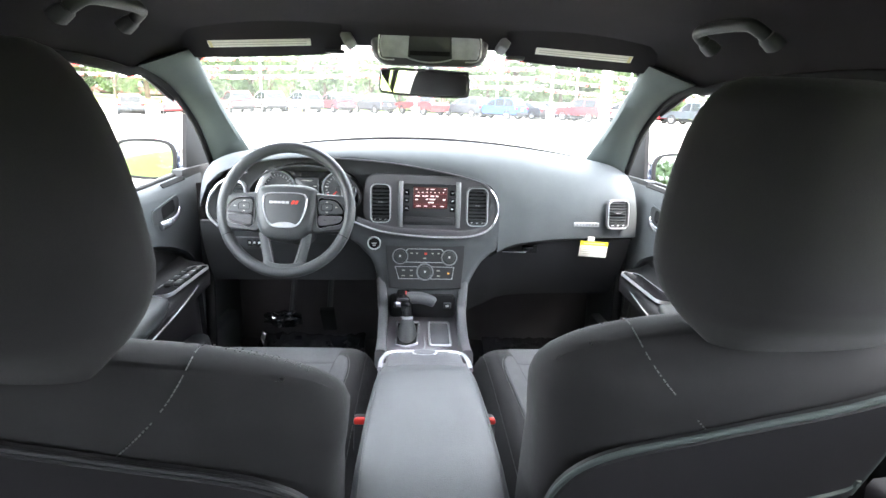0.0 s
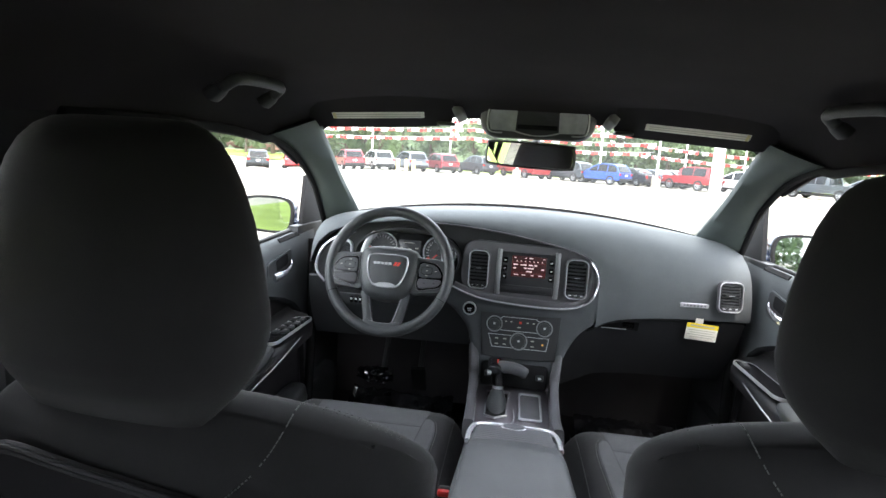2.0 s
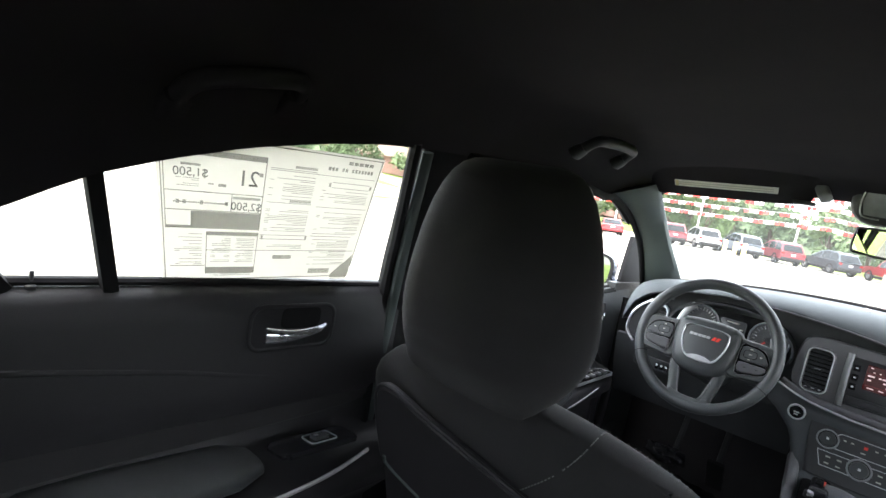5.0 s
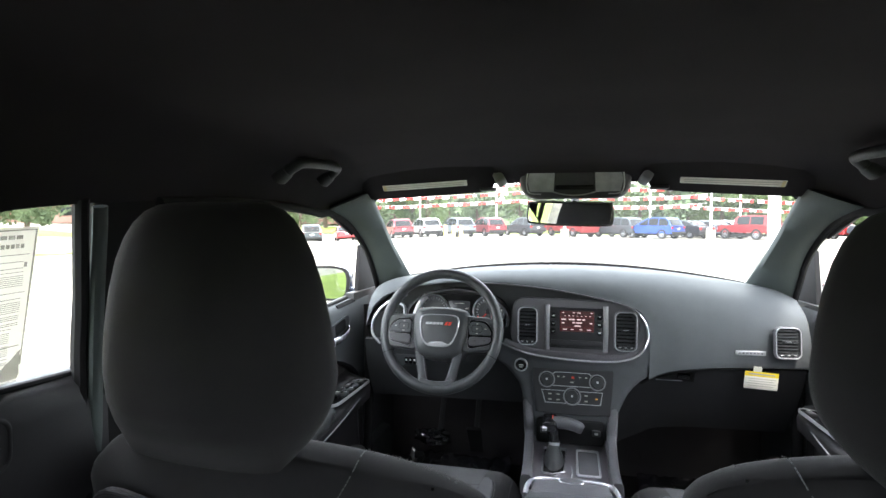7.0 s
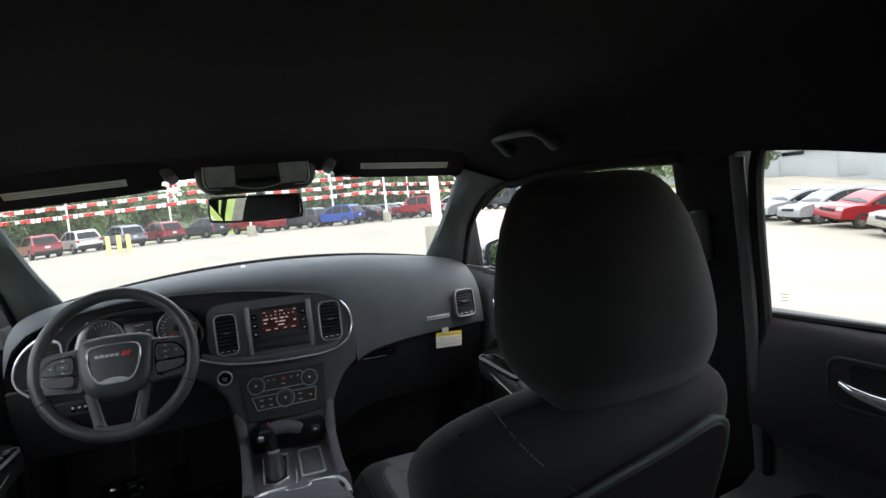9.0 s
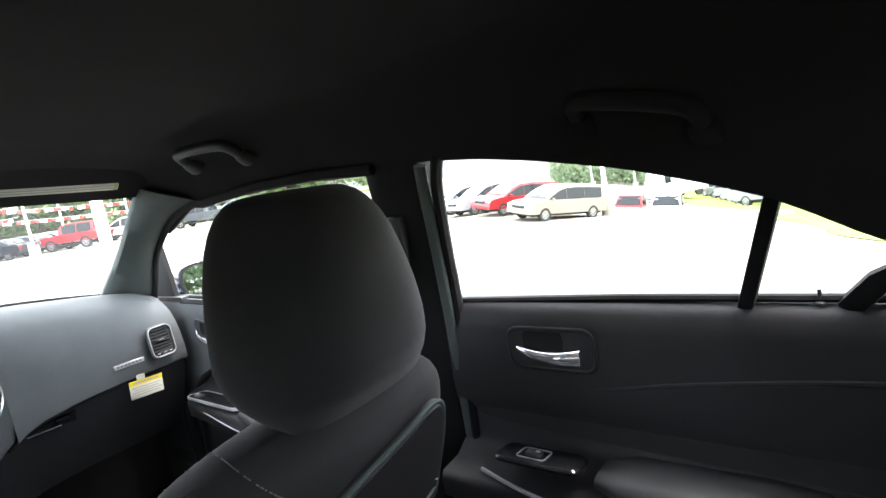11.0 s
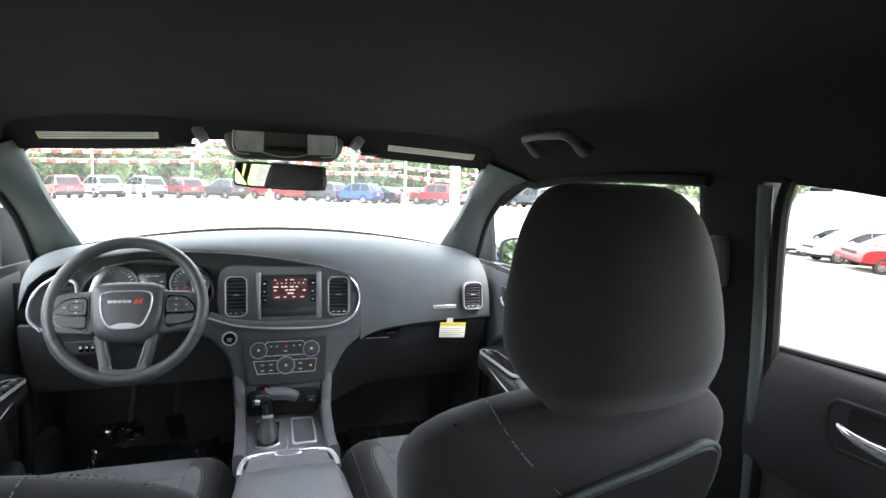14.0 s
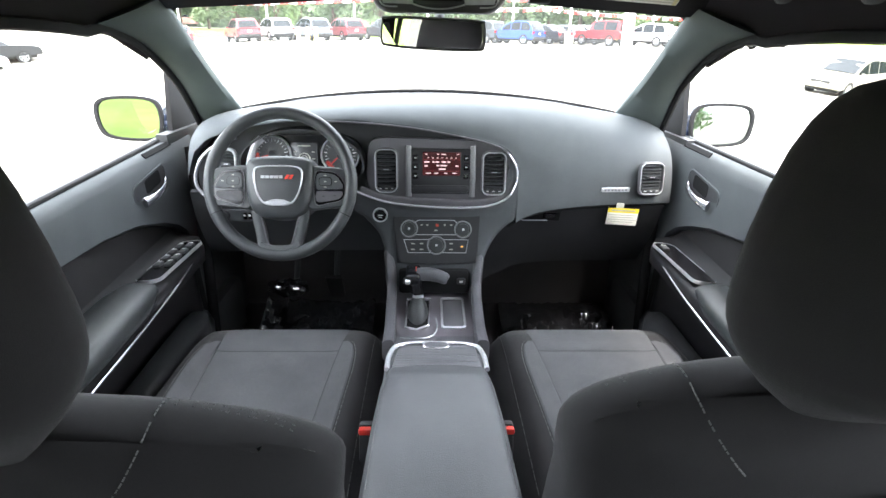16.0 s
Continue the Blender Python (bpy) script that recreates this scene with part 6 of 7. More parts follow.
# ---- footwells: pedals, mats with protective film ----
for mx in (-0.40, 0.46):
    q = thing("floor_mat", "black floor mat under crinkled protective film", "floor mat", "floor mats")
    b = bmesh.new()
    plate(b, rr(0.42, 0.54, 0.04, 5), 0.012, pose(mx, 1.62, 0.252))
    part("mat", b, CARPET, q)
    b = bmesh.new()
    def film(u, v, mx=mx):
        x, y = mx - 0.20 + 0.40 * u, 1.42 + 0.46 * v
        n = noise.noise(V(x * 9, y * 9, mx)) * 0.016 + abs(noise.noise(V(x * 26, y * 16, 3 + mx))) * 0.018 + abs(noise.noise(V(x * 60, y * 45, 7 + mx))) * 0.008
        return (x, y, 0.275 + n + 0.25 * max(0.0, y - 1.68))
    shell(b, film, 46, 46, 0.0008)
    part("film", b, FILM, q, "shiny crinkled plastic film", sharp=20)
for px, nm in ((-0.47, "brake_pedal"), (-0.33, "accelerator_pedal")):
    p = thing(nm, "black pedal in the driver's footwell", "pedal", "pedals")
    b = bmesh.new()
    rbox(b, face_at(px, 1.80, 0.43, -35), 0.085 if px < -0.4 else 0.055, 0.065 if px < -0.4 else 0.14, 0.016, 0.006)
    part("pad", b, RUBBER, p)
    b = bmesh.new()
    sweep(b, [V(px, 1.81, 0.44), V(px, 1.92, 0.62), V(px, 1.94, 0.75)], 0.010, n=8)
    part("pedal_arm", b, PLASTIC, p)
wrap = thing("pedal_wrap", "crumpled clear plastic wrap over a pedal pad", "plastic wrap")
b = bmesh.new()
def crumple(u, v):
    a, c = 2 * math.pi * u, math.pi * (v - 0.5)
    r = 1 + 0.35 * noise.noise(V(math.cos(a) * 2.2, math.sin(a) * 2.2, c * 2.5)) + 0.2 * noise.noise(V(math.cos(a) * 6, math.sin(a) * 6, c * 7))
    return (-0.495 + 0.062 * r * math.cos(a) * math.cos(c), 1.78 + 0.03 * r * math.sin(a) * math.cos(c), 0.435 + 0.028 * r * math.sin(c))
shell(b, crumple, 28, 16, 0.0008)
part("wrap_film", b, FILM, wrap, sharp=15)

# ---- window sticker on the rear left glass ----
sticker = thing("window_sticker", "paper price sticker on a door window, print reversed", "sticker")
KW = side_at(-0.757, 0.130, 1.0, -1)


def on_glass(a, c):
    return KW @ V(a - 0.130, c - 1.0, 0.010 + 0.32 * (c - 1.0))


def on_sheet(u, v, h=0.0):
    """u along the sheet towards the windscreen, v up it, both 0 to 1; h stands off into the car."""
    left, right = V(0.066 - 0.064 * v, 1.000 + 0.196 * v, 0), V(0.376 - 0.025 * v, 1.010 + 0.208 * v, 0)
    p = left + (right - left) * u
    return on_glass(p.x, p.y) + V(0.004 + h, 0, 0)


b = bmesh.new()
shell(b, lambda u, v: on_sheet(u, v, -0.0016), 16, 8, 0.0006)
part("sticker_sheet", b, SHEET, sticker)


def sticker_bars(rows, mat, name):
    q = bmesh.new()
    for u0, v0, u1, v1 in rows:
        loft(q, [[on_sheet(u, v, h) for u, v in ((u0, v0), (u1, v0), (u1, v1), (u0, v1))] for h in (0.0008, 0.0014)])
    o = part(name, q, mat, sticker)
    o["kind"] = "stuff"


rnd = random.Random(4)
rows = []


def column(u0, u1, top, low, step=0.0125, h=0.0042):
    v = top
    while v > low:
        w = (u1 - u0) * rnd.choice((0.35, 0.5, 0.7, 0.85, 0.95))
        rows.append((u1 - w, v, u1 - 0.004, v + h))
        if rnd.random() < 0.3:
            rows.append((u0, v, u0 + 0.02, v + h))
        v -= rnd.choice((step, step, step * 1.9))


column(0.43, 0.65, 0.80, 0.63)
column(0.43, 0.65, 0.55, 0.38)
column(0.46, 0.65, 0.28, 0.24)
column(0.69, 0.96, 0.72, 0.62)
column(0.69, 0.96, 0.55, 0.37)
column(0.70, 0.93, 0.33, 0.12)
column(0.05, 0.165, 0.35, 0.12)
column(0.20, 0.29, 0.32, 0.14)
column(0.31, 0.40, 0.32, 0.14)
column(0.06, 0.15, 0.72, 0.66)
column(0.22, 0.40, 0.055, 0.03)
sticker_bars(rows, FAINT, "fine_print")
lines = [(0.008, 0.012, 0.012, 0.985), (0.985, 0.10, 0.990, 0.985), (0.008, 0.978, 0.990, 0.986), (0.008, 0.012, 0.87, 0.020)]
lines += [(0.018, 0.39, 0.0215, 0.90), (0.408, 0.39, 0.4115, 0.90), (0.02, 0.635, 0.41, 0.642), (0.02, 0.512, 0.41, 0.519), (0.275, 0.515, 0.278, 0.64), (0.05, 0.562, 0.26, 0.572)]
lines += [(0.178, 0.06, 0.181, 0.37), (0.408, 0.06, 0.411, 0.37), (0.03, 0.12, 0.175, 0.125), (0.43, 0.602, 0.65, 0.606), (0.43, 0.842, 0.65, 0.846), (0.18, 0.235, 0.97, 0.240), (0.42, 0.325, 0.66, 0.330), (0.42, 0.357, 0.66, 0.361), (0.68, 0.590, 0.97, 0.594), (0.68, 0.357, 0.93, 0.361), (0.43, 0.83, 0.97, 0.834), (0.74, 0.745, 0.95, 0.749), (0.74, 0.785, 0.95, 0.789)]
lines += [(u, 0.555, u + 0.012, 0.582) for u in (0.06, 0.085, 0.15, 0.25)]
sticker_bars(lines, RULE, "ruled_line")
bands = [(0.02, 0.868, 0.41, 0.905), (0.115, 0.392, 0.41, 0.510), (0.022, 0.392, 0.115, 0.412), (0.18, 0.345, 0.41, 0.372), (0.18, 0.060, 0.41, 0.108)]
sticker_bars(bands, BAND, "grey_bands")
marks = [(0.80 + 0.029 * k, 0.928, 0.822 + 0.029 * k, 0.952) for k in range(5)] + [(0.70 + 0.018 * k, 0.872, 0.712 + 0.018 * k, 0.898) for k in range(14) if k not in (3, 6)]
marks += [(0.54 + 0.009 * k, 0.856, 0.546 + 0.009 * k, 0.874) for k in range(12)] + [(0.54 + 0.009 * k, 0.610, 0.546 + 0.009 * k, 0.628) for k in range(12)]
marks += [(0.425, 0.325, 0.434, 0.355), (0.655, 0.33, 0.664, 0.36), (0.722, 0.752, 0.732, 0.782), (0.955, 0.752, 0.965, 0.782), (0.385, 0.77, 0.40, 0.795), (0.50, 0.17, 0.60, 0.20), (0.08, 0.80, 0.15, 0.815), (0.28, 0.605, 0.40, 0.622), (0.22, 0.68, 0.25, 0.70), (0.18, 0.69, 0.20, 0.70)]
sticker_bars(marks, BOLD, "bold_print")
sticker_bars([(0.72 + 0.0055 * k, 0.045, 0.7235 + 0.0055 * k, 0.085) for k in range(24)], BOLD, "bar_lines")
for txt, u_mid, v_low, size in (("21", 0.340, 0.700, 0.150), ("$2,500", 0.342, 0.530, 0.080), ("$1,500", 0.115, 0.735, 0.075)):
    cu = bpy.data.curves.new("price_figures", 'FONT')
    cu.body = txt
    cu.size, cu.extrude, cu.align_x = 1.0, 0.0003, 'CENTER'
    t_ob = new("price_figures", cu)
    me = bpy.data.meshes.new_from_object(t_ob.evaluated_get(bpy.context.evaluated_depsgraph_get()))
    bpy.data.objects.remove(t_ob)
    q = bmesh.new()
    q.from_mesh(me)
    for vert in q.verts:
        vert.co = on_sheet(u_mid - vert.co.x * size * 0.62, v_low + vert.co.y * size, 0.0012 + vert.co.z)
    part("price_figures", q, FIGURES, sticker)
# torn lower corner, stuck down with crinkled film
b = bmesh.new()
def torn(u, v):
    return on_sheet(0.865 + 0.115 * u, -0.015 + (0.05 + 0.17 * u) * v, 0.002 + 0.003 * noise.noise(V(u * 7, v * 5, 2)))
shell(b, torn, 12, 8, 0.0006)
part("torn_corner", b, RULE, sticker, "torn and crinkled lower corner", sharp=20)

# ---- outside of this car: bonnet, wipers, door mirrors ----
hood = thing("bonnet", "glossy dark blue bonnet of the car", "bonnet")
b = bmesh.new()
shell(b, lambda u, v: ((-0.80 + 1.6 * u) * (1 - 0.08 * v), 2.02 + 1.05 * v - 0.16 * (2 * u - 1) ** 2, 1.020 - 0.07 * v - 0.10 * v * v - 0.06 * (2 * u - 1) ** 2), 24, 16, 0.01)
part("bonnet_skin", b, NAVY, hood, sharp=70)
b = bmesh.new()
shell(b, lambda u, v: (-0.74 + 1.48 * u, 1.92 + 0.10 * v - 0.16 * (2 * u - 1) ** 2, 0.995 - 0.012 * v - 0.05 * (2 * u - 1) ** 2), 24, 4, 0.01)
part("cowl_grille", b, RUBBER, hood)
for x0, x1 in ((-0.62, -0.02), (0.02, 0.60)):
    wp = thing("wiper", "black windscreen wiper at rest", "wiper", "wipers")
    b = bmesh.new()
    sweep(b, spline([V(x0 + (x1 - x0) * t, 1.955 - 0.16 * (x0 + (x1 - x0) * t) ** 2, 1.038 - 0.08 * (x0 + (x1 - x0) * t) ** 2 + 0.02 * t * (1 - t)) for t in np.linspace(0, 1, 7)], 3), 0.007, 0.010, n=8)
    part("wiper_blade", b, RUBBER, wp)

CURB = material("painted_concrete", (0.25, 0.235, 0.19), 0.85, grain=0.2, scale=40, bump=0.4, big=1.5)
for sg in (-1, 1):
    mr = thing("door_mirror", "dark blue door mirror outside the front window", "door mirror", "door mirrors")
    cxm, cym, czm = sg * 0.955, 1.83, 1.005
    fm = face_at(cxm, cym, czm, 0.6 if sg < 0 else 3.2, sg * 7)
    o = [(p.x, p.y) for p in spline([V(-sg * 0.105, 0.045, 0), V(-sg * 0.06, 0.068, 0), V(sg * 0.06, 0.066, 0), V(sg * 0.108, 0.045, 0), V(sg * 0.115, -0.01, 0), V(sg * 0.09, -0.058, 0), V(0, -0.070, 0), V(-sg * 0.085, -0.062, 0), V(-sg * 0.108, -0.02, 0)], 5, closed=True)]
    b = bmesh.new()
    loft(b, [[fm @ V(x * k, y * k, z) for x, y in o] for k, z in ((0.35, -0.10), (0.72, -0.088), (0.95, -0.05), (1.02, -0.012), (1.0, 0.004), (0.93, 0.0))])
    part("mirror_shell", b, NAVY, mr)
    b = bmesh.new()
    ring_plate(b, [(x * 1.01, y * 1.01) for x, y in o], [(x * 0.90, y * 0.88) for x, y in o], 0.010, fm @ pose(0, 0, -0.002))
    part("mirror_rim", b, RUBBER, mr)
    b = bmesh.new()
    plate(b, [(x * 0.92, y * 0.90) for x, y in o], 0.002, fm @ pose(0, 0, 0.001), edge=0.0004)
    part("mirror_glass", b, DOORGLASS, mr, "silvered mirror glass")
    b = bmesh.new()
    sweep(b, [V(sg * 0.77, 1.885, 0.962), V(sg * 0.84, 1.895, 0.965), V(sg * 0.92, 1.895, 0.975)], 0.032, 0.018, n=12, power=2.5)
    part("mirror_arm", b, NAVY, mr)
# outer door skins and body sides, seen in the mirrors
for sg, sd in ((-1, "left"), (1, "right")):
    b = bmesh.new()
    shell(b, lambda u, v: (sg * (0.800 + 0.09 * math.sin(math.pi * min(1, v * 0.9 + 0.1))), -1.9 + 3.75 * u, (BELT if -1.9 + 3.75 * u < 0.5 else front_belt(sg, -1.9 + 3.75 * u)) - 0.035 - 0.66 * v), 24, 10, 0.006)
    tagged(part("wall_outer_" + sd, b, NAVY), "dark blue painted side of the car", "car body", kind="structure")

# ---- the car park ----
CONCRETE = bpy.data.materials.new("pale_concrete")
CONCRETE.use_nodes = True
nt = CONCRETE.node_tree
bs = nt.nodes["Principled BSDF"]
bs.inputs["Roughness"].default_value = 0.9
co = nt.nodes.new("ShaderNodeTexCoord")
n1 = nt.nodes.new("ShaderNodeTexNoise")
n1.inputs["Scale"].default_value, n1.inputs["Detail"].default_value = 0.25, 8
n2 = nt.nodes.new("ShaderNodeTexNoise")
n2.inputs["Scale"].default_value, n2.inputs["Detail"].default_value = 9, 6
vo = nt.nodes.new("ShaderNodeTexVoronoi")
vo.feature = 'DISTANCE_TO_EDGE'
vo.inputs["Scale"].default_value = 0.16
wob = nt.nodes.new("ShaderNodeVectorMath")
wob.operation = 'MULTIPLY_ADD'
wob.inputs[1].default_value = (1.6, 1.6, 0)
n3 = nt.nodes.new("ShaderNodeTexNoise")
n3.inputs["Scale"].default_value, n3.inputs["Detail"].default_value = 0.6, 6
for q in (n1, n2, n3):
    nt.links.new(co.outputs["Object"], q.inputs["Vector"])
nt.links.new(n3.outputs["Color"], wob.inputs[0])
nt.links.new(co.outputs["Object"], wob.inputs[2])
nt.links.new(wob.outputs[0], vo.inputs["Vector"])
crack = nt.nodes.new("ShaderNodeMapRange")
crack.inputs["From Min"].default_value, crack.inputs["From Max"].default_value = 0.0, 0.006
crack.inputs["To Min"].default_value, crack.inputs["To Max"].default_value = 0.68, 1.0
nt.links.new(vo.outputs["Distance"], crack.inputs["Value"])
mask = nt.nodes.new("ShaderNodeMapRange")
mask.inputs["From Min"].default_value, mask.inputs["From Max"].default_value = 0.48, 0.62
nt.links.new(n3.outputs[0], mask.inputs["Value"])
mx = nt.nodes.new("ShaderNodeMix")
mx.inputs[3].default_value = 1.0
nt.links.new(mask.outputs[0], mx.inputs[0])
nt.links.new(crack.outputs[0], mx.inputs[2])
cr = nt.nodes.new("ShaderNodeValToRGB")
cr.color_ramp.elements[0].position, cr.color_ramp.elements[0].color = 0.3, (0.228, 0.213, 0.175, 1)
cr.color_ramp.elements[1].position, cr.color_ramp.elements[1].color = 0.7, (0.298, 0.281, 0.233, 1)
ad = nt.nodes.new("ShaderNodeMath")
ad.operation = 'MULTIPLY_ADD'
ad.inputs[1].default_value = 0.35
nt.links.new(n2.outputs[0], ad.inputs[0])
sb2 = nt.nodes.new("ShaderNodeMath")
sb2.operation = 'MULTIPLY_ADD'
sb2.inputs[1].default_value, sb2.inputs[2].default_value = 0.75, -0.06
nt.links.new(n1.outputs[0], sb2.inputs[0])
nt.links.new(sb2.outputs[0], ad.inputs[2])
nt.links.new(ad.outputs[0], cr.inputs[0])
sc = nt.nodes.new("ShaderNodeVectorMath")
sc.operation = 'SCALE'
nt.links.new(cr.outputs[0], sc.inputs[0])
nt.links.new(mx.outputs[0], sc.inputs["Scale"])
nt.links.new(sc.outputs[0], bs.inputs["Base Color"])

GRASS = material("lawn_grass", (0.17, 0.225, 0.055), 0.95, grain=0.35, scale=25, bump=0.5, big=0.5, vary=0.25, spec=0.1)
BARK = material("tree_bark", (0.12, 0.09, 0.07), 0.95, grain=0.3, scale=30, bump=0.6)
LEAF = material("green_leaves", (0.165, 0.215, 0.115), 0.8, vary=0.45, big=0.9, spec=0.2)
LEAF2 = material("deep_green_leaves", (0.125, 0.17, 0.095), 0.8, vary=0.4, big=0.9, spec=0.2)
TYRE = material("tyre_rubber", (0.02, 0.02, 0.02), 0.85, vary=0.1)
ALLOY = material("alloy_wheel", (0.36, 0.37, 0.39), 0.35, metal=0.8, vary=0.05)
TINT = material("tinted_car_glass", (0.012, 0.015, 0.017), 0.06, vary=0.05, spec=0.22)
LAMPRED = material("red_tail_lamp", (0.45, 0.02, 0.02), 0.2, vary=0.05, coat=0.5)
LAMPCLEAR = material("clear_head_lamp", (0.7, 0.72, 0.74), 0.12, vary=0.05, coat=0.5)
METALWALL = material("pale_metal_cladding", (0.34, 0.352, 0.365), 0.5, vary=0.06, grain=0.05, scale=6)
ROOFMETAL = material("pale_metal_roof", (0.40, 0.415, 0.43), 0.45, vary=0.05)
BRICK = material("red_brick_wall", (0.27, 0.16, 0.13), 0.9, grain=0.3, scale=5, big=1.0)
SHINGLE = material("brown_roof", (0.17, 0.12, 0.09), 0.95, grain=0.2, scale=8)
POLE = material("white_pole_paint", (0.75, 0.76, 0.76), 0.5, vary=0.06)
FLAGRED = material("red_pennant", (0.62, 0.05, 0.045), 0.7, vary=0.15)
FLAGWHITE = material("white_pennant", (0.78, 0.78, 0.76), 0.7, vary=0.1)
BOLLARD = material("yellow_bollard_paint", (0.78, 0.66, 0.22), 0.6, vary=0.12)


def terrain(x, y):
    z = 0.024 * max(0.0, y - 12)
    z += 0.02 * max(0.0, -x - 22)
    if x > 1:
        far = y * math.sqrt(27 / max(27.0, x))
        z -= 0.105 * (min(x, 66.0) - 1) * interp(far, ((6, 1.0), (13, 0.80), (17.7, 0.54), (20.7, 0.49), (23.3, 0.40), (34, 0.0)))
    for px, py, deep in ((-21.5, 26.0, 1.0), (21.0, 28.0, 1.0), (-24.0, 47.0, 0.7)):
        z -= deep * math.exp(-((x - px) ** 2 + (y - py) ** 2) / 60.0)
    return z


b = bmesh.new()
xs = [-400, -200, -120, -80] + list(range(-60, 84, 2)) + [100, 140, 220, 400]
ys = [-400, -160, -80] + list(range(-40, 84, 2)) + [100, 140, 220, 400]
grid = [[b.verts.new((x, y, terrain(x, min(y, 90)))) for y in ys] for x in xs]
for i in range(len(xs) - 1):
    for j in range(len(ys) - 1):
        b.faces.new((grid[i][j], grid[i + 1][j], grid[i + 1][j + 1], grid[i][j + 1]))
tagged(part("ground", b, CONCRETE), "pale cracked concrete car park", "ground", kind="structure")


def lawn(name, outline, label):
    q = bmesh.new()
    pts = spline([V(x, y, 0) for x, y in outline], 4, closed=True)
    c = sum(pts, V(0, 0, 0)) / len(pts)
    rings = []
    for k in (1.0, 0.75, 0.5, 0.25, 0.05):
        ring = []
        for p in pts:
            x, y = c.x + (p.x - c.x) * k, c.y + (p.y - c.y) * k
            ring.append(V(x, y, terrain(x, y) + (0.02 if k == 1.0 else 0.05)))
        rings.append(ring)
    loft(q, rings, cap=False)
    q.faces.new(q.verts[-len(pts):])
    return tagged(part(name, q, GRASS), label, "lawn", kind="structure")


lawn("lawn_right", [(16, -40), (11, -10), (9.5, -2), (12.2, 0.55), (15.6, 1.35), (19, 2.5), (21, 3.7), (24, 4.0), (29, 6.0), (34, 9.2), (38, 10.6), (48, 15), (62, 20), (95, 30), (120, 0), (90, -60), (30, -64)], "bright green grass slope beside the car park")
b = bmesh.new()
sweep(b, [p + V(0, 0, terrain(p.x, p.y) + 0.06) for p in spline([V(22.2, 2.85, 0), V(25.5, 4.3, 0), V(29, 6.0, 0), V(34, 9.2, 0)], 5)], 0.22, 0.09, n=8, power=4)
tagged(part("kerb", b, CURB), "pale concrete kerb between grass and car park", "kerb", kind="structure")
lawn("lawn_left", [(-30, 8), (-27, 22), (-33, 34), (-70, 48), (-120, 40), (-120, -10), (-50, -8)], "green lawn beyond the parked cars")
lawn("lawn_near", [(-2.0, -110), (-2.2, -40), (-2.2, -14), (-2.2, -5), (-2.6, -1.2), (-5.0, -1.0), (-9.0, -5), (-14, -18), (-24, -42), (-50, -110)], "green grass island beside the car")
lawn("verge_front", [(-60, 57), (-20, 56.5), (40, 57), (90, 60), (90, 84), (-60, 84)], "grass verge under the trees")


# ---- parked vehicles ----
BODYMATS = {}


def paint(color):
    if color not in BODYMATS:
        c = {"red": (0.27, 0.016, 0.02), "white": (0.60, 0.61, 0.61), "silver": (0.26, 0.275, 0.29), "gold": (0.25, 0.228, 0.178), "grey": (0.16, 0.18, 0.21), "blue": (0.008, 0.055, 0.30), "black": (0.02, 0.022, 0.026), "dark": (0.045, 0.055, 0.065), "maroon": (0.22, 0.02, 0.03)}[color]
        BODYMATS[color] = material(color + "_car_paint", c, 0.28, metal=0.2, vary=0.04, coat=0.35)
    return BODYMATS[color]


# side profiles, x along the car from the rear bumper, z up; lower body and glasshouse
SHAPES = {
    "suv": (4.6, 1.85, [(0, 0.42), (0.02, 0.95), (0.10, 1.02), (3.30, 1.02), (4.30, 0.92), (4.58, 0.75), (4.60, 0.42)], [(0.08, 1.0), (0.50, 1.58), (0.95, 1.69), (2.20, 1.67), (3.40, 1.02)], 0.38),
    "van": (5.15, 2.0, [(0, 0.38), (0.02, 0.98), (0.08, 1.05), (3.90, 1.03), (4.75, 0.95), (5.08, 0.78), (5.15, 0.38)], [(0.06, 1.03), (0.25, 1.66), (0.60, 1.74), (2.9, 1.72), (4.15, 1.02)], 0.34),
    "sedan": (4.9, 1.86, [(0, 0.40), (0.02, 0.85), (0.15, 0.98), (1.0, 0.98), (3.50, 0.95), (4.65, 0.82), (4.88, 0.66), (4.90, 0.40)], [(0.55, 0.96), (1.35, 1.40), (1.9, 1.46), (2.5, 1.44), (3.45, 0.95)], 0.34),
    "pickup": (5.6, 1.98, [(0, 0.50), (0.0, 1.10), (2.1, 1.10), (4.20, 1.10), (5.35, 1.02), (5.58, 0.85), (5.60, 0.50)], [(1.95, 1.08), (2.10, 1.78), (2.5, 1.84), (3.30, 1.82), (4.05, 1.09)], 0.40),
    "jeep": (4.3, 1.88, [(0, 0.52), (0.0, 1.12), (2.9, 1.12), (3.2, 1.08), (4.15, 1.04), (4.20, 0.80), (4.30, 0.55)], [(0.02, 1.10), (0.08, 1.80), (0.3, 1.84), (2.45, 1.82), (2.85, 1.11)], 0.42),
}


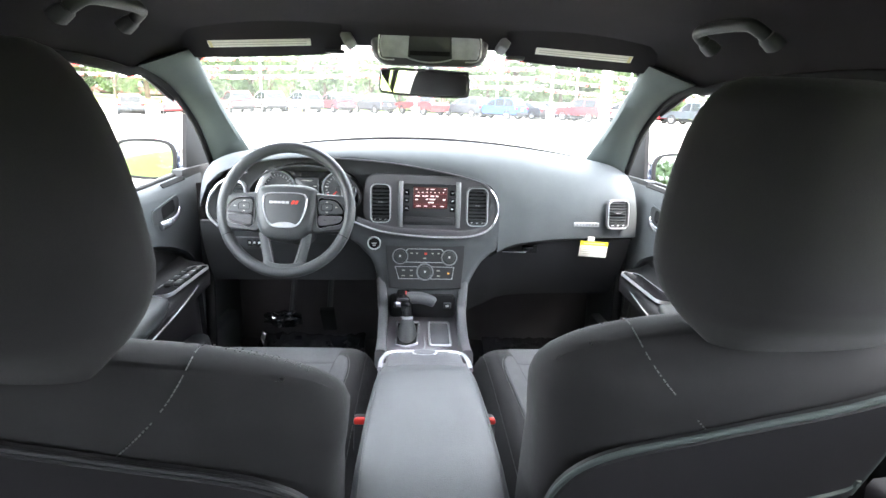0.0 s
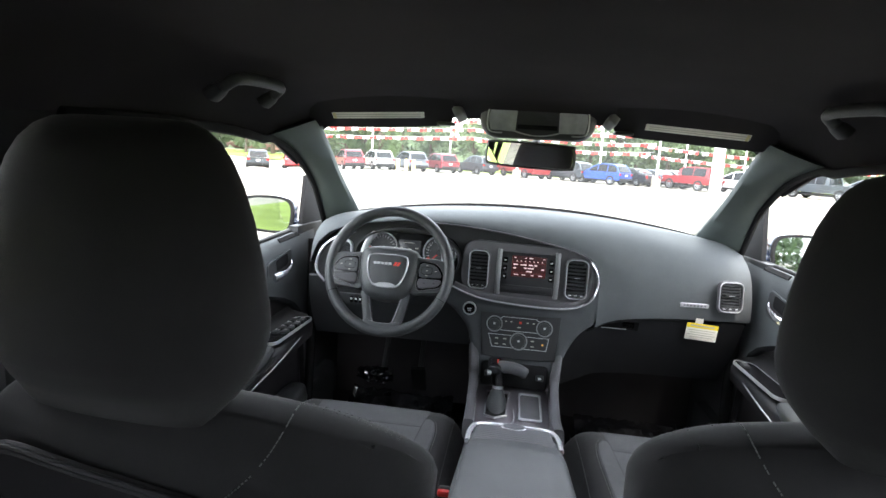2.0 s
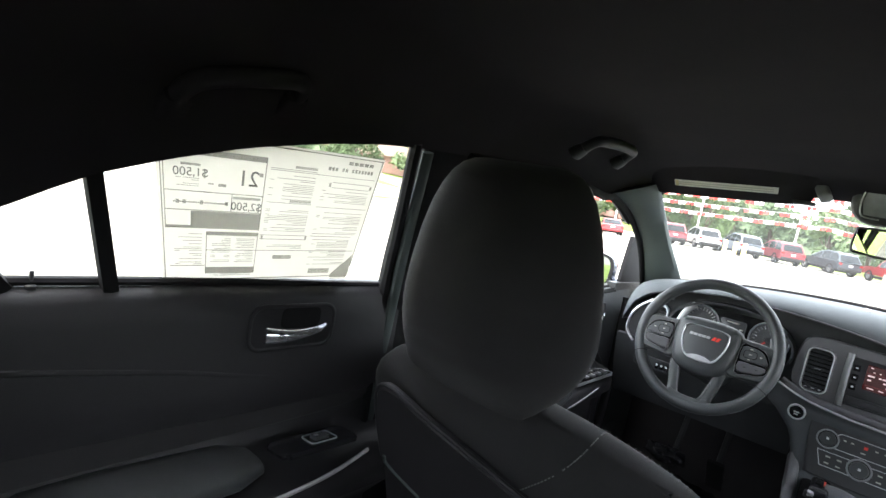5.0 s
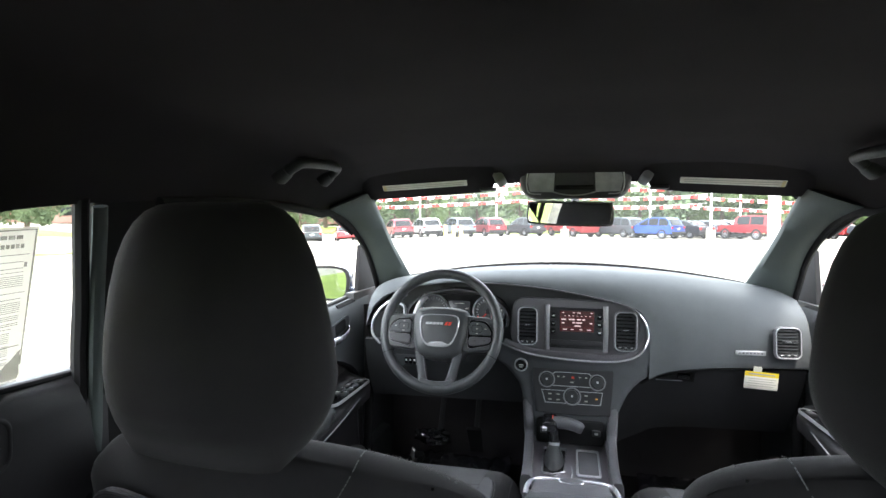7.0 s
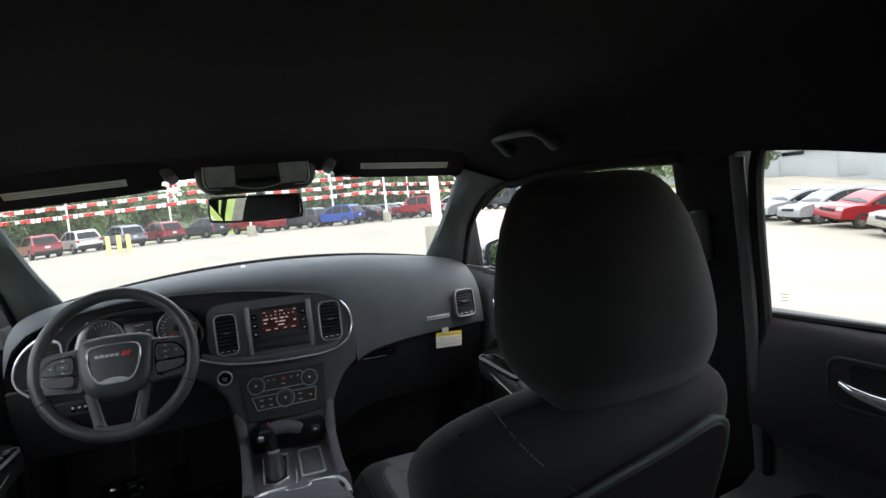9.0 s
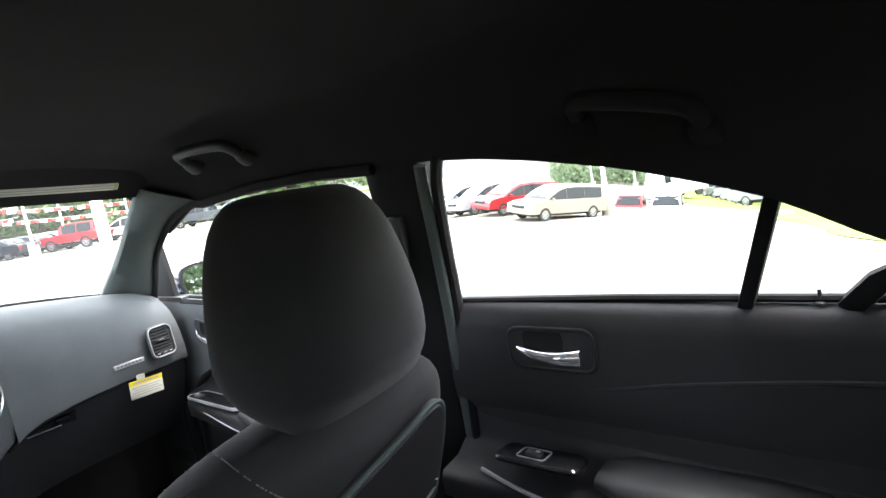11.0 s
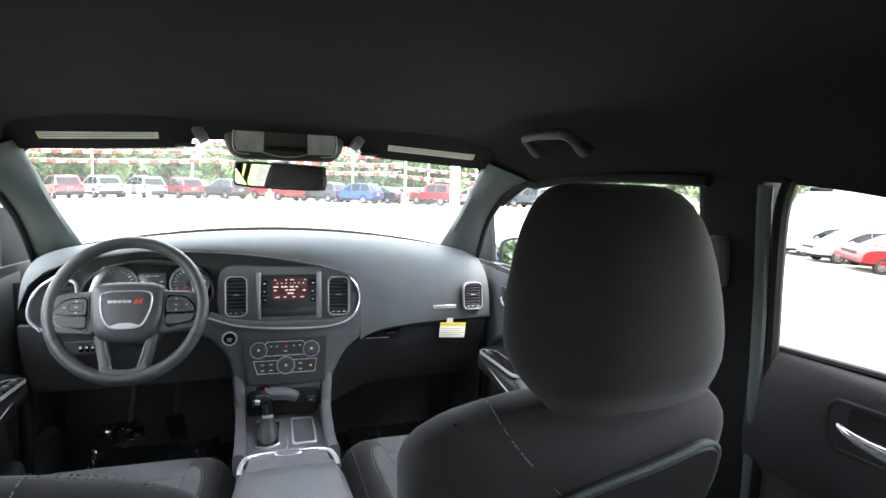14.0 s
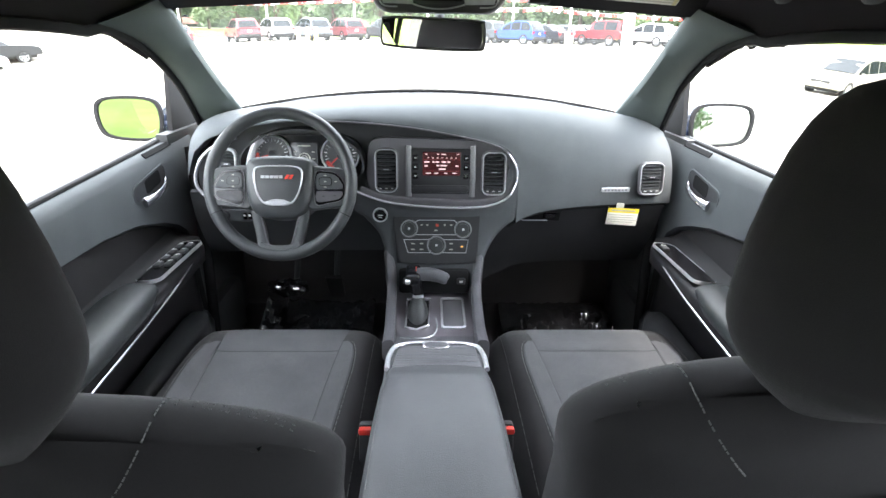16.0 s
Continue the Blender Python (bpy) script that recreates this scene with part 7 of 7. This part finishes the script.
def vehicle(kind, color, x, y, yaw, label, group="parked cars"):
    L, W, low, top, wr = SHAPES[kind]
    c = thing("parked_car", label, "car", group, at=(0, 0, 0))
    m0 = paint(color)
    def yz(px, py, pz):
        return V(py, px - L / 2, pz)
    def body(q, prof, widths):
        rings = []
        for f, k in widths:
            rings.append([yz(px, f * W / 2, pz) for px, pz in [(L / 2 + (p - L / 2) * k, zz) for p, zz in prof]])
        loft(q, rings)
    lowp = [(p.x, p.y) for p in spline([V(a, z, 0) for a, z in low], 3)]
    q = bmesh.new()
    body(q, lowp, ((-1.0, 0.985), (-0.96, 1.0), (0.0, 1.012), (0.96, 1.0), (1.0, 0.985)))
    part("body", q, m0, c)
    topp = [(p.x, p.y) for p in spline([V(a, z, 0) for a, z in top], 3)]
    zb = min(z for _, z in topp)
    zt = max(z for _, z in topp)
    def cabin(q, grow, wb, wt, prof, trim=0.0):
        rings = []
        for f in (-1, -0.5, 0, 0.5, 1):
            ring = []
            for px, pz in prof:
                k = (pz - zb) / (zt - zb)
                ring.append(yz(px, f * (wb + (wt - wb) * k) * W / 2, pz + grow))
            rings.append(ring)
        loft(q, rings)
    q = bmesh.new()
    cabin(q, 0.0, 0.93, 0.76, topp)
    part("cabin", q, m0, c)
    # side glass, split by pillars
    x0, x1 = topp[0][0], topp[-1][0]
    def top_at(px):
        return float(np.interp(px, [p for p, _ in topp], [z for _, z in topp]))
    nwin = {"suv": 3, "van": 3, "sedan": 2, "pickup": 2, "jeep": 2}[kind]
    for s in (-1, 1):
        for i in range(nwin):
            gap = 0.012 if kind == "van" else 0.04
            span = x1 - x0 - (0.50 if kind == "van" else 0.55)
            a = x0 + 0.25 + span * i / nwin + gap
            e = x0 + 0.25 + span * (i + 1) / nwin - gap
            pts = []
            for px in np.linspace(a, e, 5):
                pts.append((px, zb + 0.05))
            for px in np.linspace(e, a, 5):
                pts.append((px, max(zb + 0.08, top_at(px) - (0.12 if kind == "van" else 0.09))))
            q = bmesh.new()
            rings = []
            for off in (-0.01, 0.012):
                ring = []
                for px, pz in pts:
                    k = (pz - zb) / (zt - zb)
                    ring.append(yz(px, s * ((0.93 + (0.76 - 0.93) * k) * W / 2 + off), pz))
                rings.append(ring)
            loft(q, rings)
            part("side_window", q, TINT, c)
        # lamps
        q = bmesh.new()
        rbox(q, Matrix.Translation(yz(0.04, s * (W / 2 - 0.14), low[1][1] - 0.04)), 0.24, 0.10, 0.22 if kind != "pickup" else 0.36, 0.03)
        part("tail_lamp", q, LAMPRED, c, "red tail lamp")
        q = bmesh.new()
        rbox(q, Matrix.Translation(yz(L - 0.10, s * (W / 2 - 0.22), low[-2][1] + 0.02)), 0.36, 0.16, 0.14, 0.04)
        part("head_lamp", q, LAMPCLEAR, c, "clear head lamp")
        q = bmesh.new()
        rbox(q, Matrix.Translation(yz(x1 - 0.45, s * (W / 2 + 0.05), zb + 0.08)), 0.14, 0.10, 0.12, 0.03)
        part("wing_mirror", q, m0, c)
        for wx in (0.19 * L, 0.81 * L):
            q = bmesh.new()
            wm = Matrix.Translation(yz(wx, s * (W / 2 - 0.10), wr)) @ Matrix.Rotation(radians(90), 4, 'Y')
            ring_plate(q, circle(wr, 24), circle(wr * 0.66, 24), 0.22, wm @ pose(0, 0, -0.11), edge=0.03)
            wheel_ = part("wheel", q, TYRE, c, "black tyre")
            # black disc fills the wheel, standing in for shade between the spokes
            q = bmesh.new()
            disc(q, wm @ pose(0, 0, -0.07), wr * 0.67, 0.14, 20, edge=0.01)
            part("spoke_gap_disc", q, TYRE, wheel_)
            q = bmesh.new()
            ring_plate(q, circle(wr * 0.68, 24), circle(wr * 0.58, 24), 0.20, wm @ pose(0, 0, -0.10), edge=0.01)
            disc(q, wm @ pose(0, 0, -0.095), wr * 0.16, 0.19, 12)
            for k in range(7):
                a = 2 * math.pi * k / 7
                for e in (-1, 1):
                    rbox(q, wm @ pose(0.36 * wr * math.cos(a), 0.36 * wr * math.sin(a), e * 0.086, 0, 0, math.degrees(a)), wr * 0.5, 0.055, 0.014, 0)
            part("rim", q, ALLOY, wheel_, "silver alloy rim")
    # rear glass, windscreen, bumper, plate
    def pane(pa, pb, name, shrink):
        q = bmesh.new()
        rings = []
        dx, dz = pb[0] - pa[0], pb[1] - pa[1]
        ln = math.hypot(dx, dz)
        nx, nz = (-dz / ln, dx / ln) if dx > 0 else (dz / ln, -dx / ln)
        for t in (0.10, 0.5, 0.88):
            px, pz = pa[0] + dx * t, pa[1] + dz * t
            k = (pz - zb) / (zt - zb)
            hw = (0.93 + (0.76 - 0.93) * k) * W / 2 * shrink
            rings.append([yz(px + nx * 0.035, -hw, pz + nz * 0.035), yz(px + nx * 0.05, 0, pz + nz * 0.05), yz(px + nx * 0.035, hw, pz + nz * 0.035), yz(px - nx * 0.02, hw, pz - nz * 0.02), yz(px - nx * 0.02, -hw, pz - nz * 0.02)])
        loft(q, rings)
        part(name, q, TINT, c)
    pane(top[0], top[1], "rear_window", 0.86)
    pane(top[-1], top[-2], "front_window", 0.90)
    q = bmesh.new()
    rbox(q, Matrix.Translation(yz(0.04, 0, 0.50)), W * 0.94, 0.16, 0.20, 0.05)
    part("rear_bumper", q, TYRE if kind in ("suv", "jeep") else m0, c)
    q = bmesh.new()
    rbox(q, Matrix.Translation(yz(L - 0.03, 0, low[-2][1] - 0.06)), W * 0.50, 0.10, 0.14, 0.03)
    part("grille", q, TYRE, c)
    q = bmesh.new()
    rbox(q, Matrix.Translation(yz(-0.02, 0, 0.80)), 0.32, 0.02, 0.15, 0.005)
    part("plate", q, MARK, c)
    q = bmesh.new()
    rbox(q, Matrix.Translation(V(0, 0, 0.34)), W * 0.84, L * 0.90, 0.18, 0.03)
    part("underbody", q, TYRE, c)
    fx, fy = -math.sin(radians(yaw)), math.cos(radians(yaw))
    rise = (terrain(x + fx * 1.5, y + fy * 1.5) - terrain(x - fx * 1.5, y - fy * 1.5)) / 3.0
    cant = (terrain(x + fy * 0.8, y - fx * 0.8) - terrain(x - fy * 0.8, y + fx * 0.8)) / 1.6
    c.matrix_world = pose(x, y, terrain(x, y), math.degrees(math.atan(rise)), -math.degrees(math.atan(cant)), yaw)
    return c


def row_car(kind, color, bearing, dist, yaw, label, group="parked cars"):
    a = radians(bearing)
    return vehicle(kind, color, dist * math.sin(a), dist * math.cos(a), yaw, label, group)


row_car("suv", "dark", -26.2, 52, 28, "dark parked SUV at the edge of the car park")
row_car("sedan", "red", -22.7, 52, 27, "red parked car at the edge of the car park")
row_car("suv", "maroon", -17.3, 50, 31, "dark red SUV seen from behind")
row_car("suv", "white", -14.5, 51, 34, "white SUV seen from behind")
row_car("suv", "grey", -11.2, 50, 35, "grey-blue SUV seen from behind")
row_car("suv", "maroon", -8.1, 51, 36, "dark red SUV beside a grey one")
row_car("suv", "dark", -4.2, 52, 40, "dark green SUV parked on the concrete")
row_car("pickup", "red", 0.6, 51, 34, "bright red pickup truck behind a lamp base")
row_car("suv", "dark", 5.2, 50, 42, "dark grey SUV in the row")
row_car("suv", "blue", 8.5, 48, 46, "bright blue SUV in the row")
row_car("sedan", "black", 11.1, 50, 39, "black saloon in the row")
row_car("sedan", "grey", 13.1, 52, 36, "grey saloon in the row")
row_car("sedan", "white", 14.7, 54, 36, "white saloon in the row")
row_car("jeep", "red", 16.7, 48.5, 36, "red boxy off-roader with a hard top")
row_car("suv", "white", 20.5, 50, 42, "white SUV behind the lamp pole")
row_car("sedan", "red", 22.6, 54, 22, "red saloon at the end of the row")
row_car("pickup", "dark", 27.2, 51, 33, "dark pickup truck on open concrete")
row_car("suv", "grey", 30.1, 58, 22, "grey SUV far across the car park")
row_car("suv", "gold", 36.6, 35, 118, "pale SUV parked by the street")
for col, vx, vy, label in (("silver", 29.5, 22.4, "silver minivan in the row of minivans"), ("silver", 28.3, 19.6, "pale silver minivan in the row of minivans"), ("red", 27.2, 16.9, "red minivan in the row of minivans"), ("gold", 26.0, 13.75, "pale gold minivan at the end of a row")):
    vehicle("van", col, vx, vy, 67, label, "row of minivans")
row_car("sedan", "white", -40.0, 32, -34, "white coupe parked near the lawn")
row_car("sedan", "black", -37.0, 37, -33, "dark coupe parked near the lawn")
for k in range(6):
    row_car("sedan", "silver", 77.6 + 0.90 * k, 60 - 4.6 * k, 150, "silver saloon standing on the grass", "saloons on the grass")
for bx, by, col in ((37.4, 14.2, "red"), (36.3, 11.4, "white")):
    p = vehicle("pickup", col, bx, by, 100, col + " pickup with a canopy, standing on lower ground", "parked pickups")
    p.location.z -= 0.98
# white step van
sv = thing("step_van", "white boxy delivery van on the grass", "van")
q = bmesh.new()
rbox(q, pose(0, -0.9, 1.75), 2.3, 4.6, 2.5, 0.12, 3)
part("cargo_box", q, paint("white"), sv)
q = bmesh.new()
lo = [[V(sx * 1.05, yy, zz) for yy, zz in ((1.4, 0.6), (3.1, 0.6), (3.1, 1.35), (2.55, 1.5), (2.05, 2.75), (1.4, 2.85))] for sx in (-1, 1)]
loft(q, lo)
part("cab", q, paint("white"), sv)
for s in (-1, 1):
    q = bmesh.new()
    rbox(q, pose(s * 1.06, 1.85, 2.05), 0.02, 0.75, 0.7, 0.005)
    part("side_window", q, TINT, sv)
    for wy in (-2.0, 2.3):
        q = bmesh.new()
        disc(q, pose(s * 0.95, wy, 0.45) @ Matrix.Rotation(radians(90), 4, 'Y') @ pose(0, 0, -0.13), 0.45, 0.26, 22, edge=0.04)
        part("wheel", q, TYRE, sv)
sv.matrix_world = pose(51.8, 15.4, terrain(51.8, 15.4), 0, 0, 66)

# ---- lamp poles on concrete bases, bollards ----
def lamp_pole(x, y, h, r, base_r, base_h, label="white lamp pole on a concrete base"):
    p = thing("lamp_pole", label, "lamp pole", "lamp poles")
    z = terrain(x, y)
    q = bmesh.new()
    lump(q, [(V(x, y, z + k), base_r * s, base_r * s, V(1, 0, 0), V(0, 1, 0)) for k, s in ((-0.2, 1.02), (0.03, 1.02), (base_h - 0.04, 1.0), (base_h, 0.94))], 24, 2.0)
    part("concrete_base", q, CURB, p, "pale concrete base")
    q = bmesh.new()
    sweep(q, [V(x, y, z + base_h - 0.02), V(x, y, z + h)], r, n=14, taper=lambda t: 1 - 0.3 * t, up=(0, 1, 0))
    part("pole", q, POLE, p)
    for s in (-1, 1):
        q = bmesh.new()
        rbox(q, pose(x + s * 0.55, y, z + h), 0.75, 0.35, 0.16, 0.04)
        part("lamp_head", q, POLE, p)


lamp_pole(4.65, 13.6, 9.5, 0.13, 0.36, 1.1)
lamp_pole(28.6, 12.0, 9.5, 0.13, 0.36, 0.98)
for bx, dx in ((-22.5, 58), (-15.0, 56), (-7.0, 57), (0.0, 43), (8.2, 58), (13.6, 44), (16.0, 58), (21.0, 60), (27.0, 58), (66, 62), (70.0, 70)):
    a = radians(bx)
    lamp_pole(dx * math.sin(a), dx * math.cos(a), 8.5, 0.085, 0.32, 0.8)
for k in range(3):
    bo = thing("bollard", "faded yellow steel bollard", "bollard", "yellow bollards")
    q = bmesh.new()
    sweep(q, [V(-8.2 + 0.55 * k, 37.5 + 0.2 * (k % 2), terrain(-8, 37.5) - 0.1), V(-8.2 + 0.55 * k, 37.5 + 0.2 * (k % 2), terrain(-8, 37.5) + 1.05)], 0.13, n=14, up=(0, 1, 0))
    part("post", q, BOLLARD, bo)
    q = bmesh.new()
    lump(q, [(V(-8.2 + 0.55 * k, 37.5 + 0.2 * (k % 2), terrain(-8, 37.5) + z), w, w, V(1, 0, 0), V(0, 1, 0)) for z, w in ((1.04, 0.13), (1.10, 0.10), (1.13, 0.04))], 14, 2)
    part("cap", q, BOLLARD, bo)

# ---- strings of pennants ----
def pennants(x0, y0, z0, x1, y1, z1, sag, n, seed):
    s = thing("pennant_string", "string of red and white pennants between lamp poles", "pennants", "pennant strings", "stuff")
    rd = random.Random(seed)
    def at(t):
        return V(x0 + (x1 - x0) * t, y0 + (y1 - y0) * t, z0 + (z1 - z0) * t - sag * 4 * t * (1 - t))
    q = bmesh.new()
    sweep(q, [at(t) for t in np.linspace(0, 1, 24)], 0.012, n=4)
    part("rope", q, FLAGWHITE, s)
    for mat, odd, nm in ((FLAGRED, 1, "red_pennant"), (FLAGWHITE, 0, "white_pennant")):
        q = bmesh.new()
        for i in range(n):
            if (i // 2) % 2 != odd or rd.random() < 0.06:
                continue
            a, c = at((i + 0.08) / n), at((i + 0.92) / n)
            sw = rd.uniform(-0.12, 0.12)
            d = rd.uniform(0.22, 0.29)
            vs = [q.verts.new(p) for p in (a, c, c + V(0, sw, -d), a + V(0, sw + 0.02, -d))]
            q.faces.new(vs)
        o = part(nm, q, mat, s)
        o["kind"] = "stuff"


for k in range(4):
    pennants(-46, 55 - k, 6.6 - 0.8 * k, -3.5, 47 - 1.2 * k, 6.1 - 0.75 * k, 0.55, 124, k)
    pennants(-3.5, 47 - 1.2 * k, 6.1 - 0.75 * k, 10.4, 43 + 0.5 * k, 5.5 - 0.65 * k, 0.35, 46, 20 + k)
    pennants(10.4, 43 + 2.0 * k, 5.5 - 0.65 * k, 46, 62 + 1.5 * k, 6.4 - 0.75 * k, 0.5, 112, 40 + k)

# ---- buildings ----
wh = thing("metal_building", "long pale grey metal workshop with a pitched roof", "building")
q = bmesh.new()
rbox(q, pose(0, 0, 0.4), 62, 22, 8.2, 0.02)
loft(q, [[V(x, y, z) for y, z in ((-11.0, 4.3), (0, 7.25), (11.0, 4.3))] for x in (-31.0, 31.0)])
part("wall", q, METALWALL, wh)
q = bmesh.new()
loft(q, [[V(x, y, z) for y, z in ((-11.6, 4.4), (0, 7.6), (11.6, 4.4), (11.6, 4.1), (0, 7.2), (-11.6, 4.1))] for x in (-31.15, 31.15)])
part("roof", q, ROOFMETAL, wh)
for k in range(9):
    q = bmesh.new()
    rbox(q, pose(-27 + 6.6 * k, -11.06, 1.6), 3.2, 0.12, 3.0, 0.01)
    part("roller_door", q, METALWALL, wh)
    q = bmesh.new()
    rbox(q, pose(-27 + 6.6 * k, -11.08, 3.75), 2.6, 0.10, 0.5, 0.01)
    part("window", q, TINT, wh)
wh.matrix_world = pose(72, 72, 0.3, 0, 0, -52)
for bx, dx, w, yw in ((-46, 96, 20, 24), (-24.5, 118, 16, 10), (-35, 108, 15, 16)):
    h = thing("brick_house", "low brick house with a brown roof beyond the lawn", "house", "houses")
    q = bmesh.new()
    rbox(q, pose(0, 0, 1.4), w, 10, 2.9, 0.02)
    part("wall", q, BRICK, h)
    q = bmesh.new()
    loft(q, [[V(x, y, z) for y, z in ((-5.8, 2.7), (0, 5.2), (5.8, 2.7), (5.8, 2.5), (0, 4.9), (-5.8, 2.5))] for x in (-w / 2 - 0.6, w / 2 + 0.6)])
    part("roof", q, SHINGLE, h)
    for k in range(5):
        q = bmesh.new()
        rbox(q, pose(-w * 0.4 + w * 0.2 * k, -5.04, 1.6), 1.5, 0.1, 1.2, 0.02)
        part("window", q, TINT, h)
    a = radians(bx)
    h.matrix_world = pose(dx * math.sin(a), dx * math.cos(a), terrain(dx * math.sin(a), dx * math.cos(a)), 0, 0, yw)


# ---- trees ----
def tree(h, r, seed, leaf, n=3800):
    t = thing("tree", "leafy green tree at the edge of the car park", "tree", "trees")
    rd = random.Random(seed)
    q = bmesh.new()
    sweep(q, [V(0, 0, -0.3), V(0.1, 0.05, h * 0.25), V(-0.05, 0.1, h * 0.5), V(0.0, 0.0, h * 0.75)], 0.035 * h, n=10, up=(0, 1, 0), taper=lambda s: 1 - 0.8 * s)
    part("trunk", q, BARK, t)
    clumps = []
    for i in range(26):
        a, z = rd.uniform(0, 2 * math.pi), rd.uniform(0.22, 0.98)
        rad = r * math.sin(math.pi * min(0.97, 0.18 + 0.80 * (z - 0.16))) * rd.uniform(0.35, 0.95)
        clumps.append((V(rad * math.cos(a), rad * math.sin(a), h * z), r * rd.uniform(0.22, 0.42)))
    for c, s in clumps[:9]:
        q = bmesh.new()
        sweep(q, [V(0, 0, h * 0.25), V(c.x * 0.5, c.y * 0.5, (h * 0.3 + c.z) / 2), c], 0.012 * h, n=6, up=(0.3, 1, 0), taper=lambda s: 1 - 0.75 * s)
        part("limb", q, BARK, t)
    vs, fs = [], []
    for i in range(n):
        c, s = clumps[rd.randrange(len(clumps))]
        d = V(rd.gauss(0, 1), rd.gauss(0, 1), rd.gauss(0, 1)).normalized() * (s * rd.uniform(0.45, 1.05))
        p = c + V(d.x, d.y, d.z * 0.8)
        u = V(rd.gauss(0, 1), rd.gauss(0, 1), rd.gauss(0, 1)).normalized()
        w = u.orthogonal().normalized()
        k = rd.uniform(0.18, 0.36) * (h / 9)
        base = len(vs)
        vs += [tuple(p - u * k), tuple(p + w * k * 0.6), tuple(p + u * k), tuple(p - w * k * 0.6)]
        fs.append((base, base + 1, base + 2, base + 3))
    me = bpy.data.meshes.new("crown")
    me.from_pydata(vs, [], fs)
    me.materials.append(leaf)
    o = new("crown", me)
    o.parent = t
    o["kind"] = "stuff"
    return t


rd = random.Random(11)
protos = [tree(9, 3.6, 1, LEAF), tree(10, 4.2, 2, LEAF2), tree(7.5, 3.2, 3, LEAF)]
spots = []
for k in range(44):
    bx = -44 + 2.15 * k + rd.uniform(-0.7, 0.7)
    spots.append((bx, rd.uniform(72, 96), rd.uniform(0.72, 1.2)))
for k in range(14):
    spots.append((60 + 1.6 * k + rd.uniform(-0.5, 0.5), rd.uniform(92, 130), rd.uniform(1.0, 1.35)))
for bx, dd, s in ((-50, 46, 0.6), (-62, 52, 0.7), (-76, 40, 0.6), (-90, 60, 0.9), (-110, 60, 1.0), (160, 52, 1.0), (154, 56, 1.1), (148, 50, 0.9), (166, 60, 1.1), (141, 58, 1.0)):
    spots.append((bx, dd, s))
for i, (bx, dd, s) in enumerate(spots):
    a = radians(bx)
    x, y = dd * math.sin(a), dd * math.cos(a)
    m = pose(x, y, terrain(x, min(y, 90)) - 0.1, 0, 0, rd.uniform(0, 360)) @ Matrix.Diagonal((s, s, s * rd.uniform(0.85, 1.1), 1))
    pr = protos[i % 3]
    if i < 3:
        pr.matrix_world = m
    else:
        q = copy_thing(pr, Matrix.Identity(4))
        q.matrix_world = m
# far wood behind everything
q = bmesh.new()
vs, fs = [], []
for i in range(50000):
    near = i >= 36000
    a = radians(rd.uniform(62, 77) if near else rd.uniform(-60, 100))
    d = rd.uniform(72, 86) if near else rd.uniform(112, 150)
    ground_z = terrain(d * math.sin(a), d * math.cos(a))
    p = V(d * math.sin(a), d * math.cos(a), ground_z + rd.random() * (3.6 + 0.6 * math.sin(a * 37))) if near else V(d * math.sin(a), d * math.cos(a), 1.5 + rd.random() ** 1.3 * (8.5 + 2.5 * math.sin(a * 23) + 1.5 * math.sin(a * 61)))
    u = V(rd.gauss(0, 1), rd.gauss(0, 1), rd.gauss(0, 1)).normalized()
    w = u.orthogonal().normalized()
    k = rd.uniform(0.12, 0.28) if near else rd.uniform(0.7, 1.5)
    base = len(vs)
    vs += [tuple(p - u * k), tuple(p + w * k * 0.7), tuple(p + u * k), tuple(p - w * k * 0.7)]
    fs.append((base, base + 1, base + 2, base + 3))
me = bpy.data.meshes.new("far_wood")
me.from_pydata(vs, [], fs)
me.materials.append(LEAF2)
tagged(new("far_wood", me), "distant green wood behind the car park", "wood", kind="stuff")
